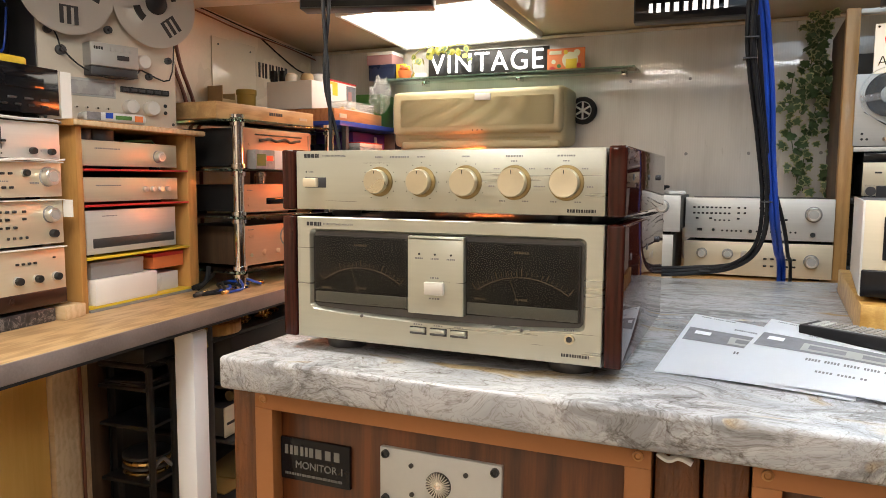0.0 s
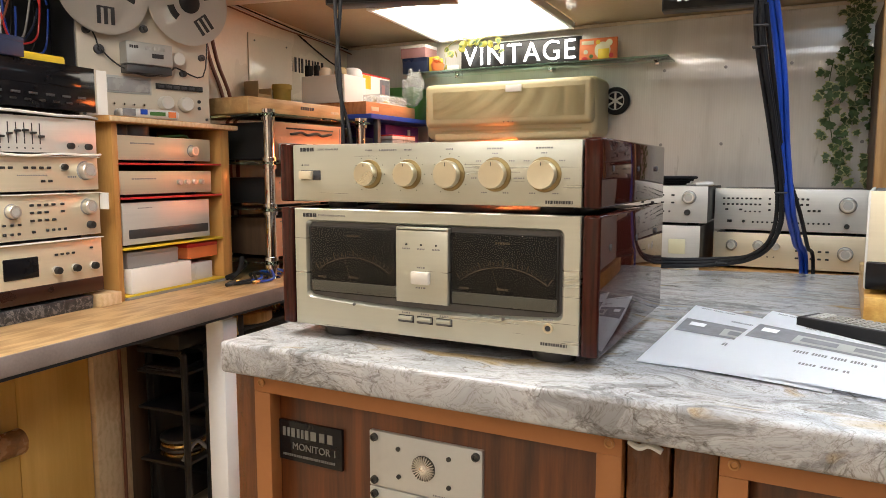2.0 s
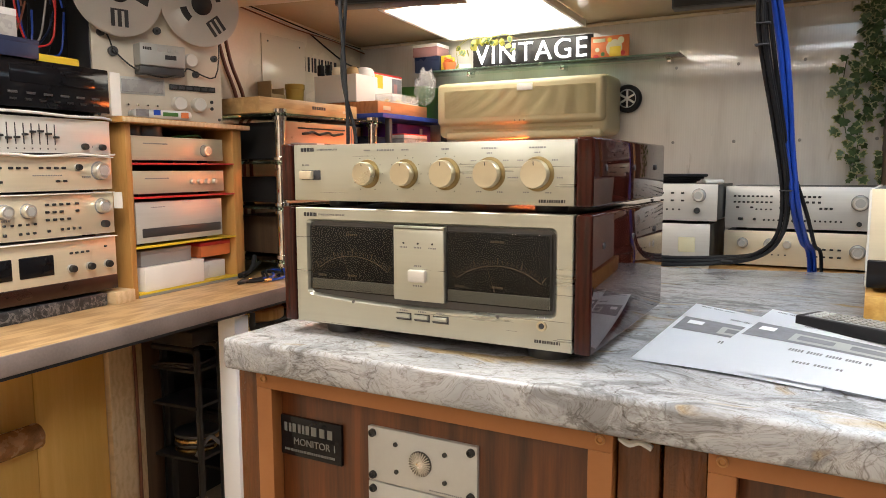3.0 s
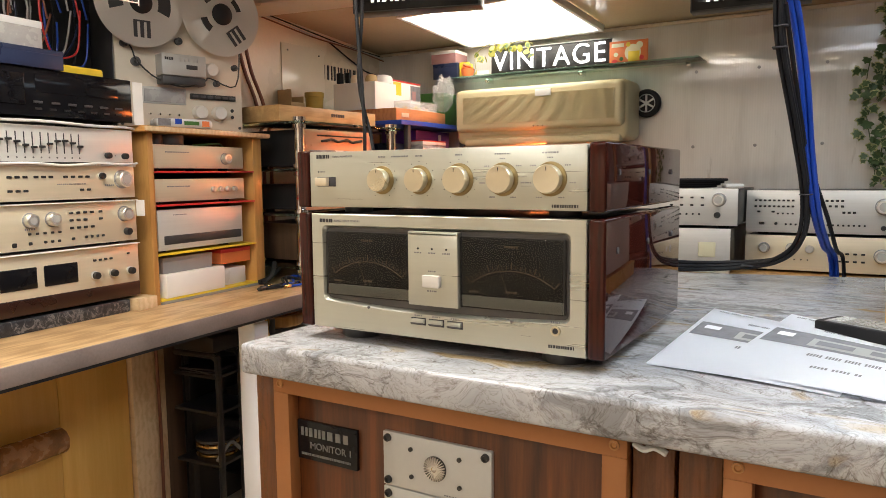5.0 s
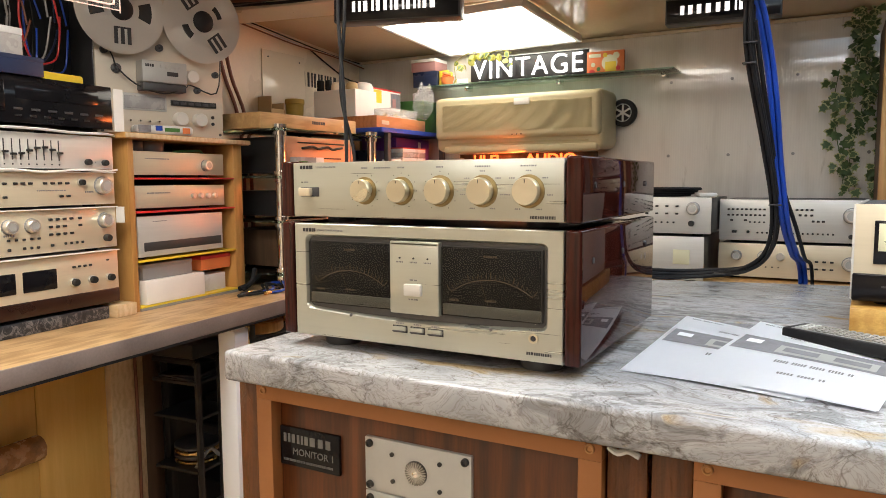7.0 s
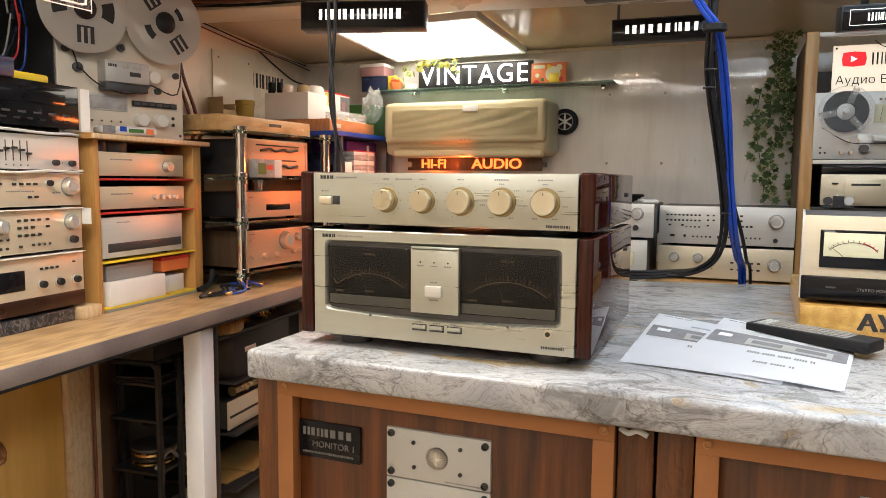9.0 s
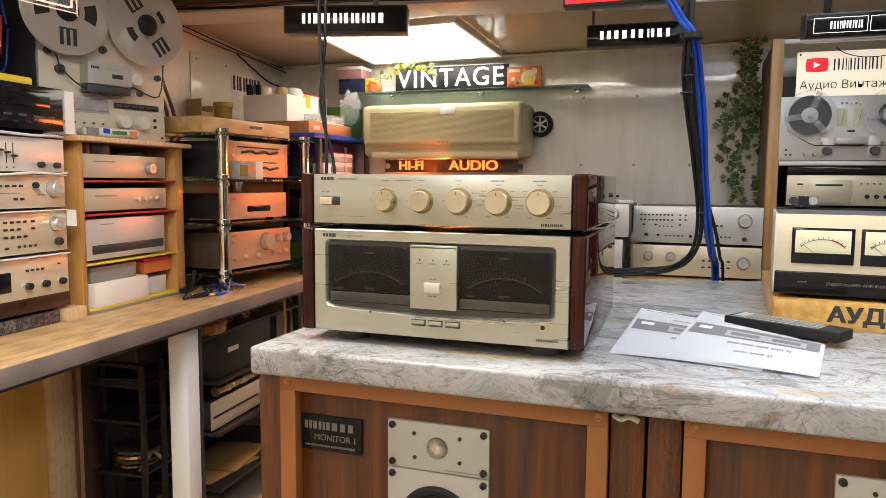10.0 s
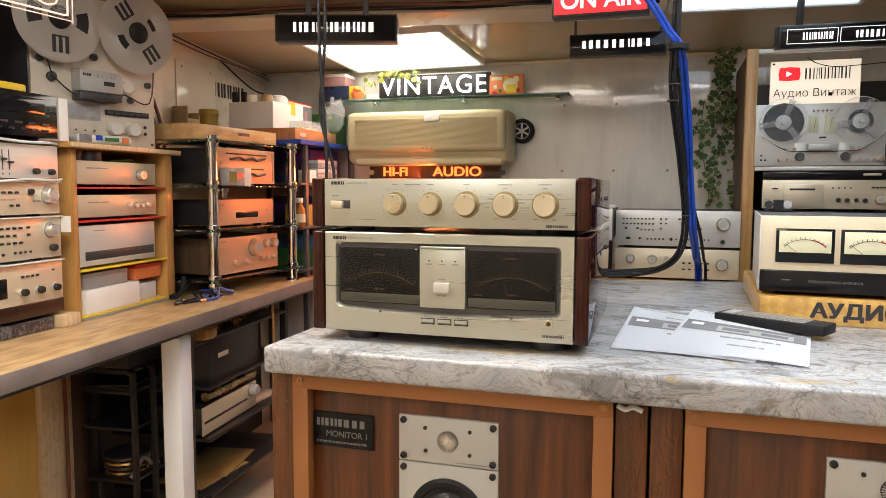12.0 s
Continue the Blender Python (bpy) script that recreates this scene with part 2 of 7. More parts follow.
M = dict(
    # marblerear repeats the laminate, toned darker for its dimmer grazing view
    marble=marble("marble_laminate", 1.6, 12, 0.66), marblerear=marble("rear_marble_laminate", 3.2, 10, 0.62), poly=polycarbonate("polycarbonate"),
    ceil=paint("ceiling_panel", (0.66, 0.53, 0.35), 0.13, 0, 0.08, 2.0, 0.08),
    plaster=paint("wall_board", (0.80, 0.71, 0.57), 0.30, 0, 0.08, 3.0, 0.2),
    floor=paint("bounce_floor", (0.50, 0.41, 0.30), 0.5, 0, 0.2, 4.0, 0.2),
    champ=paint("champagne_aluminium", (0.51, 0.525, 0.465), 0.32, 0.68, 0.04, 3.0, 0.10, (1, 1, 40)),
    champ2=paint("pale_gold_aluminium", (0.68, 0.60, 0.45), 0.36, 0.35, 0.04, 3.0, 0.2, (1, 1, 40)),
    silver=paint("brushed_silver", (0.66, 0.65, 0.62), 0.36, 0.3, 0.05, 3.0, 0.2, (1, 1, 40)),
    plate=paint("satin_plate", (0.50, 0.51, 0.50), 0.42, 0.35, 0.05, 5.0, 0.2),
    knobshade=paint("knob_shade_gold", (0.30, 0.23, 0.11), 0.35, 0.8, 0.05, 8.0, 0.1),
    gold=paint("gold_knob", (0.67, 0.62, 0.48), 0.30, 0.9, 0.05, 8.0, 0.1),
    chrome=paint("chrome", (0.82, 0.82, 0.83), 0.1, 1.0, 0.05, 12.0, 0.05),
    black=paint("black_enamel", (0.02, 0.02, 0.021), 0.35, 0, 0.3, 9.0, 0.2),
    gloss=paint("black_gloss", (0.008, 0.008, 0.010), 0.10, 0, 0.2, 5.0, 0.0, spec=0.25),
    rubber=paint("rubber", (0.014, 0.014, 0.016), 0.55, 0, 0.25, 20.0, 0.2, spec=0.25),
    steel=paint("dark_steel", (0.10, 0.10, 0.105), 0.4, 0.6, 0.15, 8.0, 0.2),
    grey=paint("grey_enamel", (0.30, 0.30, 0.30), 0.45, 0.2, 0.1, 8.0, 0.2),
    white=paint("white_card", (0.80, 0.79, 0.77), 0.55, 0, 0.04, 9.0, 0.1),
    paper=paint("paper", (0.93, 0.95, 1.0), 0.6, 0, 0.02, 12.0, 0.05),
    ink=paint("ink", (0.03, 0.03, 0.035), 0.6, 0, 0.2, 30.0, 0.0),
    inkgrey=paint("grey_print", (0.20, 0.20, 0.22), 0.6, 0, 0.3, 60.0, 0.0),
    bronze=paint("bronze_angle", (0.33, 0.135, 0.045), 0.42, 0.2, 0.08, 5.0, 0.25),
    rivetcopper=paint("copper_rivet", (0.42, 0.22, 0.09), 0.35, 0.6, 0.1, 20.0, 0.05),
    basebrown=paint("dark_brown_enamel", (0.028, 0.010, 0.006), 0.3, 0, 0.2, 5.0, 0.1),
    brass=paint("brass", (0.75, 0.52, 0.22), 0.25, 1.0, 0.1, 20.0, 0.1),
    lacquer=wood("lacquered_rosewood", (0.007, 0.002, 0.002), (0.042, 0.009, 0.006), (14, 14, 1.2), 7, 0.2, 1.0),
    walnut=wood("walnut_veneer", (0.024, 0.007, 0.003), (0.15, 0.045, 0.012), (6, 6, 0.35), 7, 0.30, 0.15, 0.12),
    wrapped=wood("film_wrapped_walnut", (0.035, 0.012, 0.005), (0.17, 0.06, 0.02), (6, 6, 0.35), 7, 0.3, 1.0, 0.12, True),
    plinthwood=wood("oiled_ash", (0.42, 0.25, 0.10), (0.62, 0.41, 0.19), (0.8, 6, 6), 7, 0.4, 0.15),
    boxwood=wood("stained_strandboard", (0.36, 0.17, 0.03), (0.70, 0.44, 0.13), (2.2, 4, 4), 14, 0.35, 0.3, 0.2),
    oak=wood("varnished_pine", (0.36, 0.16, 0.04), (0.54, 0.29, 0.09), (6, 6, 0.8), 6, 0.4, 0.15),
    pine=wood("yellow_pine", (0.64, 0.36, 0.07), (0.78, 0.49, 0.14), (4, 4, 0.3), 5, 0.4, 0.2, 0.12),
    beech=wood("beech_board", (0.56, 0.39, 0.21), (0.72, 0.55, 0.35), (6, 0.9, 6), 7, 0.35, 0.2),
    bench=wood("worktop_laminate", (0.30, 0.17, 0.07), (0.58, 0.39, 0.20), (0.7, 7, 7), 8, 0.35, 0.1),
    acbody=paint("aged_plastic", (0.62, 0.55, 0.34), 0.42, 0, 0.05, 4.0, 0.1),
    acgrill=paint("aged_grille", (0.54, 0.47, 0.27), 0.5, 0, 0.05, 4.0, 0.1),
    red=paint("red_plastic", (0.55, 0.03, 0.03), 0.35, 0, 0.1, 9.0, 0.05),
    orange=paint("orange_carton", (0.72, 0.20, 0.06), 0.5, 0, 0.1, 9.0, 0.05),
    yellow=paint("yellow_plastic", (0.75, 0.55, 0.04), 0.4, 0, 0.1, 9.0, 0.05),
    green=paint("green_carton", (0.05, 0.15, 0.03), 0.5, 0, 0.2, 9.0, 0.05),
    violet=paint("violet_box", (0.10, 0.03, 0.25), 0.4, 0, 0.15, 9.0, 0.05),
    blue=paint("blue_cable", (0.012, 0.06, 0.42), 0.35, 0, 0.15, 9.0, 0.05),
    navy=paint("navy_tray", (0.018, 0.028, 0.07), 0.3, 0, 0.15, 9.0, 0.05),
    pink=paint("pink_box", (0.38, 0.2, 0.2), 0.5, 0, 0.15, 9.0, 0.05),
    card=paint("cardboard", (0.42, 0.30, 0.15), 0.7, 0, 0.15, 9.0, 0.2),
    stone=granite("black_granite"),
    frost=paint("frosted_plastic", (0.62, 0.63, 0.64), 0.3, 0, 0.08, 9.0, 0.05),
    meterface=paint("meter_face", (0.020, 0.018, 0.016), 0.6, 0, 0.2, 30.0, 0.1),
    darkboard=wood("dark_board", (0.05, 0.03, 0.02), (0.12, 0.07, 0.04), (5, 5, 0.5), 5, 0.5, 0.0, 0.2),
    # gold fronts of the glass rack, with orange neon glow tinted in
    rackgold=paint("neon_tinted_gold", (0.74, 0.44, 0.28), 0.42, 0.25, 0.04, 3.0, 0.2, (1, 1, 40)),
    knobsilver=paint("turned_silver", (0.80, 0.79, 0.76), 0.33, 0.9, 0.04, 8.0, 0.1),
    trimgrey=paint("scuffed_trim", (0.30, 0.245, 0.23), 0.4, 0.4, 0.25, 5.0, 0.2),
    traygrey=paint("cloudy_plastic", (0.36, 0.36, 0.36), 0.25, 0, 0.15, 20.0, 0.05),
    platedim=paint("dull_print", (0.17, 0.17, 0.165), 0.45, 0.2, 0.1, 20.0, 0.0),
    dial=paint("meter_dial", (0.72, 0.70, 0.50), 0.5, 0, 0.04, 9.0, 0.0),
    glass=glass("clear_glass"), greenglass=glass("shelf_glass", (0.55, 0.82, 0.72)),
    smoke=glass("smoked_glass", (0.004, 0.004, 0.004), 0.02, 0.38),
    acrylic=glass("clear_acrylic", (0.8, 0.82, 0.84), 0.04, 0.07),
    acrylic2=glass("clear_rib", (0.55, 0.55, 0.56), 0.08, 0.35),
    lamp=glow("lamp_diffuser", (1.0, 0.93, 0.81), PANEL_POWER * 0.45),
    lampcool=glow("cool_diffuser", (0.70, 0.86, 1.0), PANEL_POWER * 0.17),
    # aislecool and aisle serve lamps added out of view
    aislecool=glow("cool_aisle_diffuser", (0.88, 0.95, 1.0), PANEL_POWER * 1.0), bench_lamp=glow("bench_diffuser", (1.0, 0.94, 0.84), PANEL_POWER * 1.8),
    aisle=glow("aisle_diffuser", (1.0, 0.945, 0.87), PANEL_POWER * 1.2),
    neonw=glow("white_neon", (1.0, 0.97, 0.94), 3.0),
    neono=glow("orange_neon", (1.0, 0.16, 0.03), 3.2),
    signw=glow("sign_lettering", (1.0, 0.95, 0.9), 1.1),
    signface=glow("lit_sign_face", (1.0, 0.86, 0.68), 0.75),
    signred=glow("red_sign_face", (0.9, 0.03, 0.04), 0.8),
    leaf=paint("ivy_leaf", (0.075, 0.13, 0.045), 0.45, 0, 0.4, 30.0, 0.1),
    leafpale=paint("ivy_leaf_margin", (0.44, 0.45, 0.24), 0.45, 0, 0.3, 30.0, 0.1),
    card2=paint("grey_keys", (0.26, 0.25, 0.23), 0.5, 0, 0.1, 20.0, 0.05),
    foil=paint("crumpled_foil", (0.55, 0.40, 0.22), 0.25, 0.7, 0.3, 25.0, 0.6),
    envelope=paint("kraft_envelope", (0.30, 0.19, 0.06), 0.5, 0, 0.15, 9.0, 0.2),
    redcord=paint("copper_cord_skin", (0.19, 0.065, 0.035), 0.4, 0, 0.15, 9.0, 0.05),
    cork=paint("bark_film", (0.28, 0.13, 0.05), 0.25, 0, 0.6, 22.0, 0.7),
    neonpink=glow("pale_pink_tube", (1.0, 0.72, 0.62), 0.55),
    orangewood=wood("stained_board", (0.42, 0.15, 0.05), (0.60, 0.26, 0.10), (6, 1, 6), 7, 0.4, 0.2),
    ochre=paint("ochre_carton", (0.45, 0.30, 0.05), 0.55, 0, 0.15, 9.0, 0.1),
    limegreen=paint("bright_green_carton", (0.08, 0.26, 0.06), 0.5, 0, 0.1, 9.0, 0.05),
    skyblue=paint("light_blue_carton", (0.10, 0.30, 0.55), 0.5, 0, 0.1, 9.0, 0.05),
    amber=paint("amber_bottle", (0.35, 0.13, 0.02), 0.15, 0, 0.2, 9.0, 0.0),
    bagfilm=glass("bag_film", (0.72, 0.73, 0.74), 0.10, 0.28),
    gloss_board=paint("glossy_board", (0.80, 0.71, 0.58), 0.12, 0, 0.05, 3.0, 0.05),
    leafyellow=paint("yellow_leaf", (0.34, 0.33, 0.05), 0.45, 0, 0.3, 30.0, 0.1),
)


# ---- builders ----
def box(x0, x1, y0, y1, z0, z1, bev=0.0, seg=2, bm=None):
    """A bevelled block, alone or added to bm."""
    one = bmesh.new()
    bmesh.ops.create_cube(one, size=1.0)
    for v in one.verts:
        v.co = Vector(((x0 + x1) / 2 + v.co.x * (x1 - x0), (y0 + y1) / 2 + v.co.y * (y1 - y0), (z0 + z1) / 2 + v.co.z * (z1 - z0)))
    if bev:
        bmesh.ops.bevel(one, geom=one.edges[:], offset=bev, segments=seg, affect="EDGES", profile=0.5)
    return joined(bm, one)


def joined(bm, one):
    if bm is None:
        return one
    me = bpy.data.meshes.new("tmp")
    one.to_mesh(me)
    one.free()
    bm.from_mesh(me)
    bpy.data.meshes.remove(me)
    return bm


def cyl(r, h, at=(0, 0, 0), axis="y", seg=24, r2=None, bev=0.0, bm=None):
    """A cylinder or cone of length h, centred at a point; r2 is the radius at the negative end's opposite."""
    one = bmesh.new()
    bmesh.ops.create_cone(one, cap_ends=True, segments=seg, radius1=r, radius2=r if r2 is None else r2, depth=h)
    if bev:
        ring = [e for e in one.edges if len([f for f in e.link_faces if len(f.verts) > 4]) == 1]
        bmesh.ops.bevel(one, geom=ring, offset=bev, segments=2, affect="EDGES", profile=0.5)
    turn = {"z": Matrix(), "y": Matrix.Rotation(radians(90), 4, "X"), "x": Matrix.Rotation(radians(90), 4, "Y")}[axis]
    bmesh.ops.transform(one, matrix=Matrix.Translation(at) @ turn, verts=one.verts)
    return joined(bm, one)


def prism(pts, z0, z1, bev=0.0, bm=None):
    """An upright prism on a plan outline."""
    one = bmesh.new()
    f = one.faces.new([one.verts.new((x, y, z0)) for x, y in pts])
    up = bmesh.ops.extrude_face_region(one, geom=[f])
    bmesh.ops.translate(one, vec=(0, 0, z1 - z0), verts=[g for g in up["geom"] if isinstance(g, bmesh.types.BMVert)])
    bmesh.ops.recalc_face_normals(one, faces=one.faces[:])
    if bev:
        bmesh.ops.bevel(one, geom=one.edges[:], offset=bev, segments=3, affect="EDGES", profile=0.5)
    return joined(bm, one)


def tube(pts, r, seg=8, smooth=6, bm=None):
    """A round cord along a smooth line through the points."""
    P = [Vector(p) for p in pts]
    line = []
    for i in range(len(P) - 1):
        a, b, c, d = P[max(i - 1, 0)], P[i], P[i + 1], P[min(i + 2, len(P) - 1)]
        for k in range(smooth):
            t = k / smooth
            line.append(0.5 * ((2 * b) + (c - a) * t + (2 * a - 5 * b + 4 * c - d) * t * t + (3 * b - a - 3 * c + d) * t ** 3))
    line.append(P[-1])
    one = bmesh.new()
    rings = []
    for i, p in enumerate(line):
        way = (line[min(i + 1, len(line) - 1)] - line[max(i - 1, 0)]).normalized()
        u = way.cross(Vector((0.3, 0.2, 0.93))).normalized()
        w = way.cross(u)
        rings.append([one.verts.new(p + r * (math.cos(a) * u + math.sin(a) * w)) for a in [2 * math.pi * k / seg for k in range(seg)]])
    for a, b in zip(rings, rings[1:]):
        for k in range(seg):
            one.faces.new((a[k], a[(k + 1) % seg], b[(k + 1) % seg], b[k]))
    one.faces.new(rings[0][::-1]); one.faces.new(rings[-1])
    bmesh.ops.recalc_face_normals(one, faces=one.faces[:])
    return joined(bm, one)


def lathe(profile, at=(0, 0, 0), axis="z", seg=28, bm=None):
    """A turned form from (radius, height) pairs."""
    one = bmesh.new()
    rings = [[one.verts.new((r * math.cos(2 * math.pi * k / seg), r * math.sin(2 * math.pi * k / seg), h)) for k in range(seg)] for r, h in profile]
    for a, b in zip(rings, rings[1:]):
        for k in range(seg):
            one.faces.new((a[k], a[(k + 1) % seg], b[(k + 1) % seg], b[k]))
    one.faces.new(rings[0][::-1]); one.faces.new(rings[-1])
    bmesh.ops.recalc_face_normals(one, faces=one.faces[:])
    turn = {"z": Matrix(), "y": Matrix.Rotation(radians(90), 4, "X"), "x": Matrix.Rotation(radians(90), 4, "Y")}[axis]
    bmesh.ops.transform(one, matrix=Matrix.Translation(at) @ turn, verts=one.verts)
    return joined(bm, one)


def solid(name, bm, material):
    me = bpy.data.meshes.new(name)
    bm.to_mesh(me)
    bm.free()
    for p in me.polygons:
        p.use_smooth = True
    me.set_sharp_from_angle(angle=radians(38))
    me.materials.append(M[material] if isinstance(material, str) else material)
    return new(name, me)


def part(name, bm, material, parent, label=""):
    ob = solid(name, bm, material)
    ob.parent = parent
    return tagged(ob, label)


def thing(name, m, label, category, group="", kind=""):
    ob = new(name)
    ob.matrix_world = m
    ob.empty_display_size = 0.02
    return tagged(ob, label, category, group, kind)


def single(name, bm, material, m, label, category, group="", kind=""):
    ob = solid(name, bm, material)
    ob.matrix_world = m
    return tagged(ob, label, category, group, kind)


def words(name, text, size, material, parent, at, turn=(90, 0, 0), depth=0.0006, bold=0.0, wide=1.0, centre=True, label="", space=1.0):
    """Lettering as a thin mesh; it stands upright and faces -y unless turned."""
    cu = bpy.data.curves.new(name, "FONT")
    cu.body, cu.size, cu.extrude, cu.offset = text, size, depth, bold
    cu.space_character = space
    cu.align_x, cu.align_y = ("CENTER" if centre else "LEFT"), "CENTER"
    tmp = new("tmp", cu)
    me = bpy.data.meshes.new_from_object(tmp.evaluated_get(bpy.context.evaluated_depsgraph_get()))
    bpy.data.objects.remove(tmp)
    me.materials.clear()
    me.materials.append(M[material])
    ob = new(name, me)
    ob.parent = parent
    ob.matrix_local = pose(*at, *turn) @ Matrix.Diagonal((wide, 1, 1, 1))
    return tagged(ob, label)


def bars(name, n, w, h, material, parent, at, depth=0.0006, gap=0.3, rz=0, seed=1):
    """A mark drawn as a row of plain upright bars."""
    rnd = random.Random(seed)
    ws = [0.6 + rnd.random() for _ in range(n)]
    step, x, bm = w / sum(ws), -w / 2, bmesh.new()
    for q in ws:
        one = box(x, x + q * step * (1 - gap), -depth, 0, -h / 2, h / 2)
        x += q * step
        if h >= 0.009:
            part(name, one, material, parent).matrix_local = pose(*at, 0, 0, rz)
        else:
            joined(bm, one)
    if h < 0.009:
        ob = part(name, bm, material, parent)
        ob.matrix_local = pose(*at, 0, 0, rz)
        tagged(ob, kind="stuff")


def knob(parent, x, z, r, d, material="gold", y=0.0, name="knob"):
    k = part(name, lathe([(r * 0.97, 0), (r, d * 0.15), (r * 0.96, d * 0.9), (r * 0.86, d), (0.001, d * 0.985)], (x, y, z), "y", 28), material, parent)
    return k


def feats(root, items):
    """Controls on a front panel that faces -y at y = 0."""
    for it in items:
        k = it[0]
        if k == "knob":
            _, x, z, r, d, m = it
            q = knob(root, x, z, r, d, m)
            if r > 0.015:
                part("knob_skirt", lathe([(r * 1.14, 0), (r * 1.12, 0.0016), (r * 0.9, 0.002), (0.001, 0.002)], (x, 0, z), "y", 28), "grey", q)
                part("knob_cap", lathe([(r * 0.62, 0), (r * 0.60, 0.0008), (0.001, 0.0009)], (x, -d * 0.985, z), "y", 24), "plate", q)
        elif k == "row":
            _, x0, x1, z, n, w, h, m = it
            for i in range(n):
                x = x0 + (x1 - x0) * i / max(1, n - 1)
                part("button", box(x - w / 2, x + w / 2, -0.004, 0.002, z - h / 2, z + h / 2, min(w, h) * 0.15, 1), m, root)
        elif k == "print":
            _, x, z, w, h, n = it
            bars("printed_mark", n, w, h, "inkgrey", root, (x, -0.0004, z), 0.0004, 0.35, 0, n)
        elif k == "box":
            _, nm, x0, x1, z0, z1, d, m = it
            part(nm, box(x0, x1, -d, 0.003, z0, z1, min(0.003, (z1 - z0) * 0.2), 2), m, root)
        elif k == "hole":
            _, x, z, r = it
            part("socket", lathe([(r, 0), (r, 0.003), (r * 0.6, 0.003), (r * 0.55, 0.0005), (0.001, 0.0005)], (x, 0, z), "y", 20), "gold", root)


def device(name, m, w, h, d, label, panel, body, items=(), category="amplifier", group="", feet=0.008, fthick=0.006):
    """A hi-fi unit: case, front panel and feet, its front at y = 0 facing -y, standing on z = 0."""
    root = thing(name, m, label, category, group)
    part("case", box(-w / 2 + 0.004, w / 2 - 0.004, fthick, d, feet + 0.002, h - 0.003, 0.002), body, root)
    part("front_panel", box(-w / 2, w / 2, 0, fthick, feet, h, 0.0015), panel, root)
    for x in (-w / 2 + 0.05, w / 2 - 0.05):
        for y in (0.05, d - 0.05):
            part("foot", cyl(0.018, feet + 0.002, (x, y, feet / 2), "z", 18), "rubber", root)
    feats(root, items)
    return root


def carton(name, m, w, d, h, material, label, lid="", bev=0.002, category="box"):
    root = thing(name, m, label, category)
    part("body", box(-w / 2, w / 2, -d / 2, d / 2, 0, h * (0.78 if lid else 1), bev), material, root)
    if lid:
        part("lid", box(-w / 2 - 0.001, w / 2 + 0.001, -d / 2 - 0.001, d / 2 + 0.001, h * 0.74, h, bev), lid, root)
    return root


# ---- the room ----
FLOOR, BACK, LEFT, RIGHT, REAR = -0.12, 2.39, -1.79, 1.75, -4.0


def ceiling_at(y):
    return 1.845 + 0.08 * (BACK - y)


def structure(name, bm, material, label, category):
    return single(name, bm, material, Matrix(), label, category, "", "structure")


# floor tone is raised so it bounces light under the workbench
structure("floor", box(LEFT - 0.1, RIGHT + 0.1, REAR - 0.1, BACK + 0.1, FLOOR - 0.1, FLOOR), "floor", "workshop floor, made pale to bounce light under the bench", "floor")
structure("wall_north", box(LEFT - 0.1, RIGHT + 0.1, BACK, BACK + 0.1, FLOOR, 1.9), "poly", "grey ribbed twin-wall plastic sheet wall", "wall")
structure("wall_west", box(LEFT - 0.1, LEFT, REAR, BACK, FLOOR, 2.45), "plaster", "pale glossy board wall behind the workbench", "wall")
# east wall is out of view; darkened to dim the lacquer reflections
structure("wall_east", box(RIGHT, RIGHT + 0.1, REAR, BACK, FLOOR, 2.45), "darkboard", "unseen wall, kept dark brown for the cheek reflections", "wall")
structure("wall_south", box(LEFT - 0.1, RIGHT + 0.1, REAR - 0.1, REAR, FLOOR, 2.45), "plaster", "pale board wall", "wall")
bm = bmesh.new()
bmesh.ops.create_cube(bm, size=1.0)
for v in bm.verts:
    x, y = (LEFT - 0.1 if v.co.x < 0 else RIGHT + 0.1), (REAR - 0.1 if v.co.y < 0 else BACK + 0.1)
    v.co = Vector((x, y, ceiling_at(y) + (0 if v.co.z < 0 else 0.08)))
structure("ceiling", bm, "ceil", "low glossy cream plastic panel ceiling sloping down to the back", "ceiling")
SLOPE = math.degrees(math.atan(0.08))


def under(x, y, drop=0.0, rz=0):
    """A pose on the sloping ceiling."""
    return pose(x, y, ceiling_at(y) - drop) @ pose(0, 0, 0, -SLOPE, 0, rz)


for x in (-0.15, 0.1, 0.35, 0.62):
    for z in (1.30, 1.62):
        single("wall_screw", lathe([(0.007, 0), (0.0065, 0.002), (0.001, 0.003)], (0, 0, 0), "y", 12), "grey", pose(x + 0.02 * z, BACK, z), "small grey screw head in the plastic sheet wall", "screw", "wall screws")
structure("trim", box(LEFT, RIGHT, BACK - 0.016, BACK - 0.001, 1.828, 1.842, 0.004), "plaster", "thin pale cable duct along the ceiling line", "trim")


# ---- ceiling lamps ----
def panel_lamp(m, diffuser, label, hx=0.30, hy=0.30):
    root = thing("ceiling_light", m, label, "ceiling light", "square ceiling lamps")
    part("frame", box(-hx, hx, -hy, -hy + 0.018, -0.03, 0, 0.003), "white", root)
    part("frame", box(-hx, hx, hy - 0.018, hy, -0.03, 0, 0.003), "white", root)
    part("frame", box(-hx, -hx + 0.018, -hy + 0.018, hy - 0.018, -0.03, 0, 0.003), "white", root)
    part("frame", box(hx - 0.018, hx, -hy + 0.018, hy - 0.018, -0.03, 0, 0.003), "white", root)
    part("diffuser", box(-hx + 0.018, hx - 0.018, -hy + 0.018, hy - 0.018, -0.022, -0.008), diffuser, root)
    return root


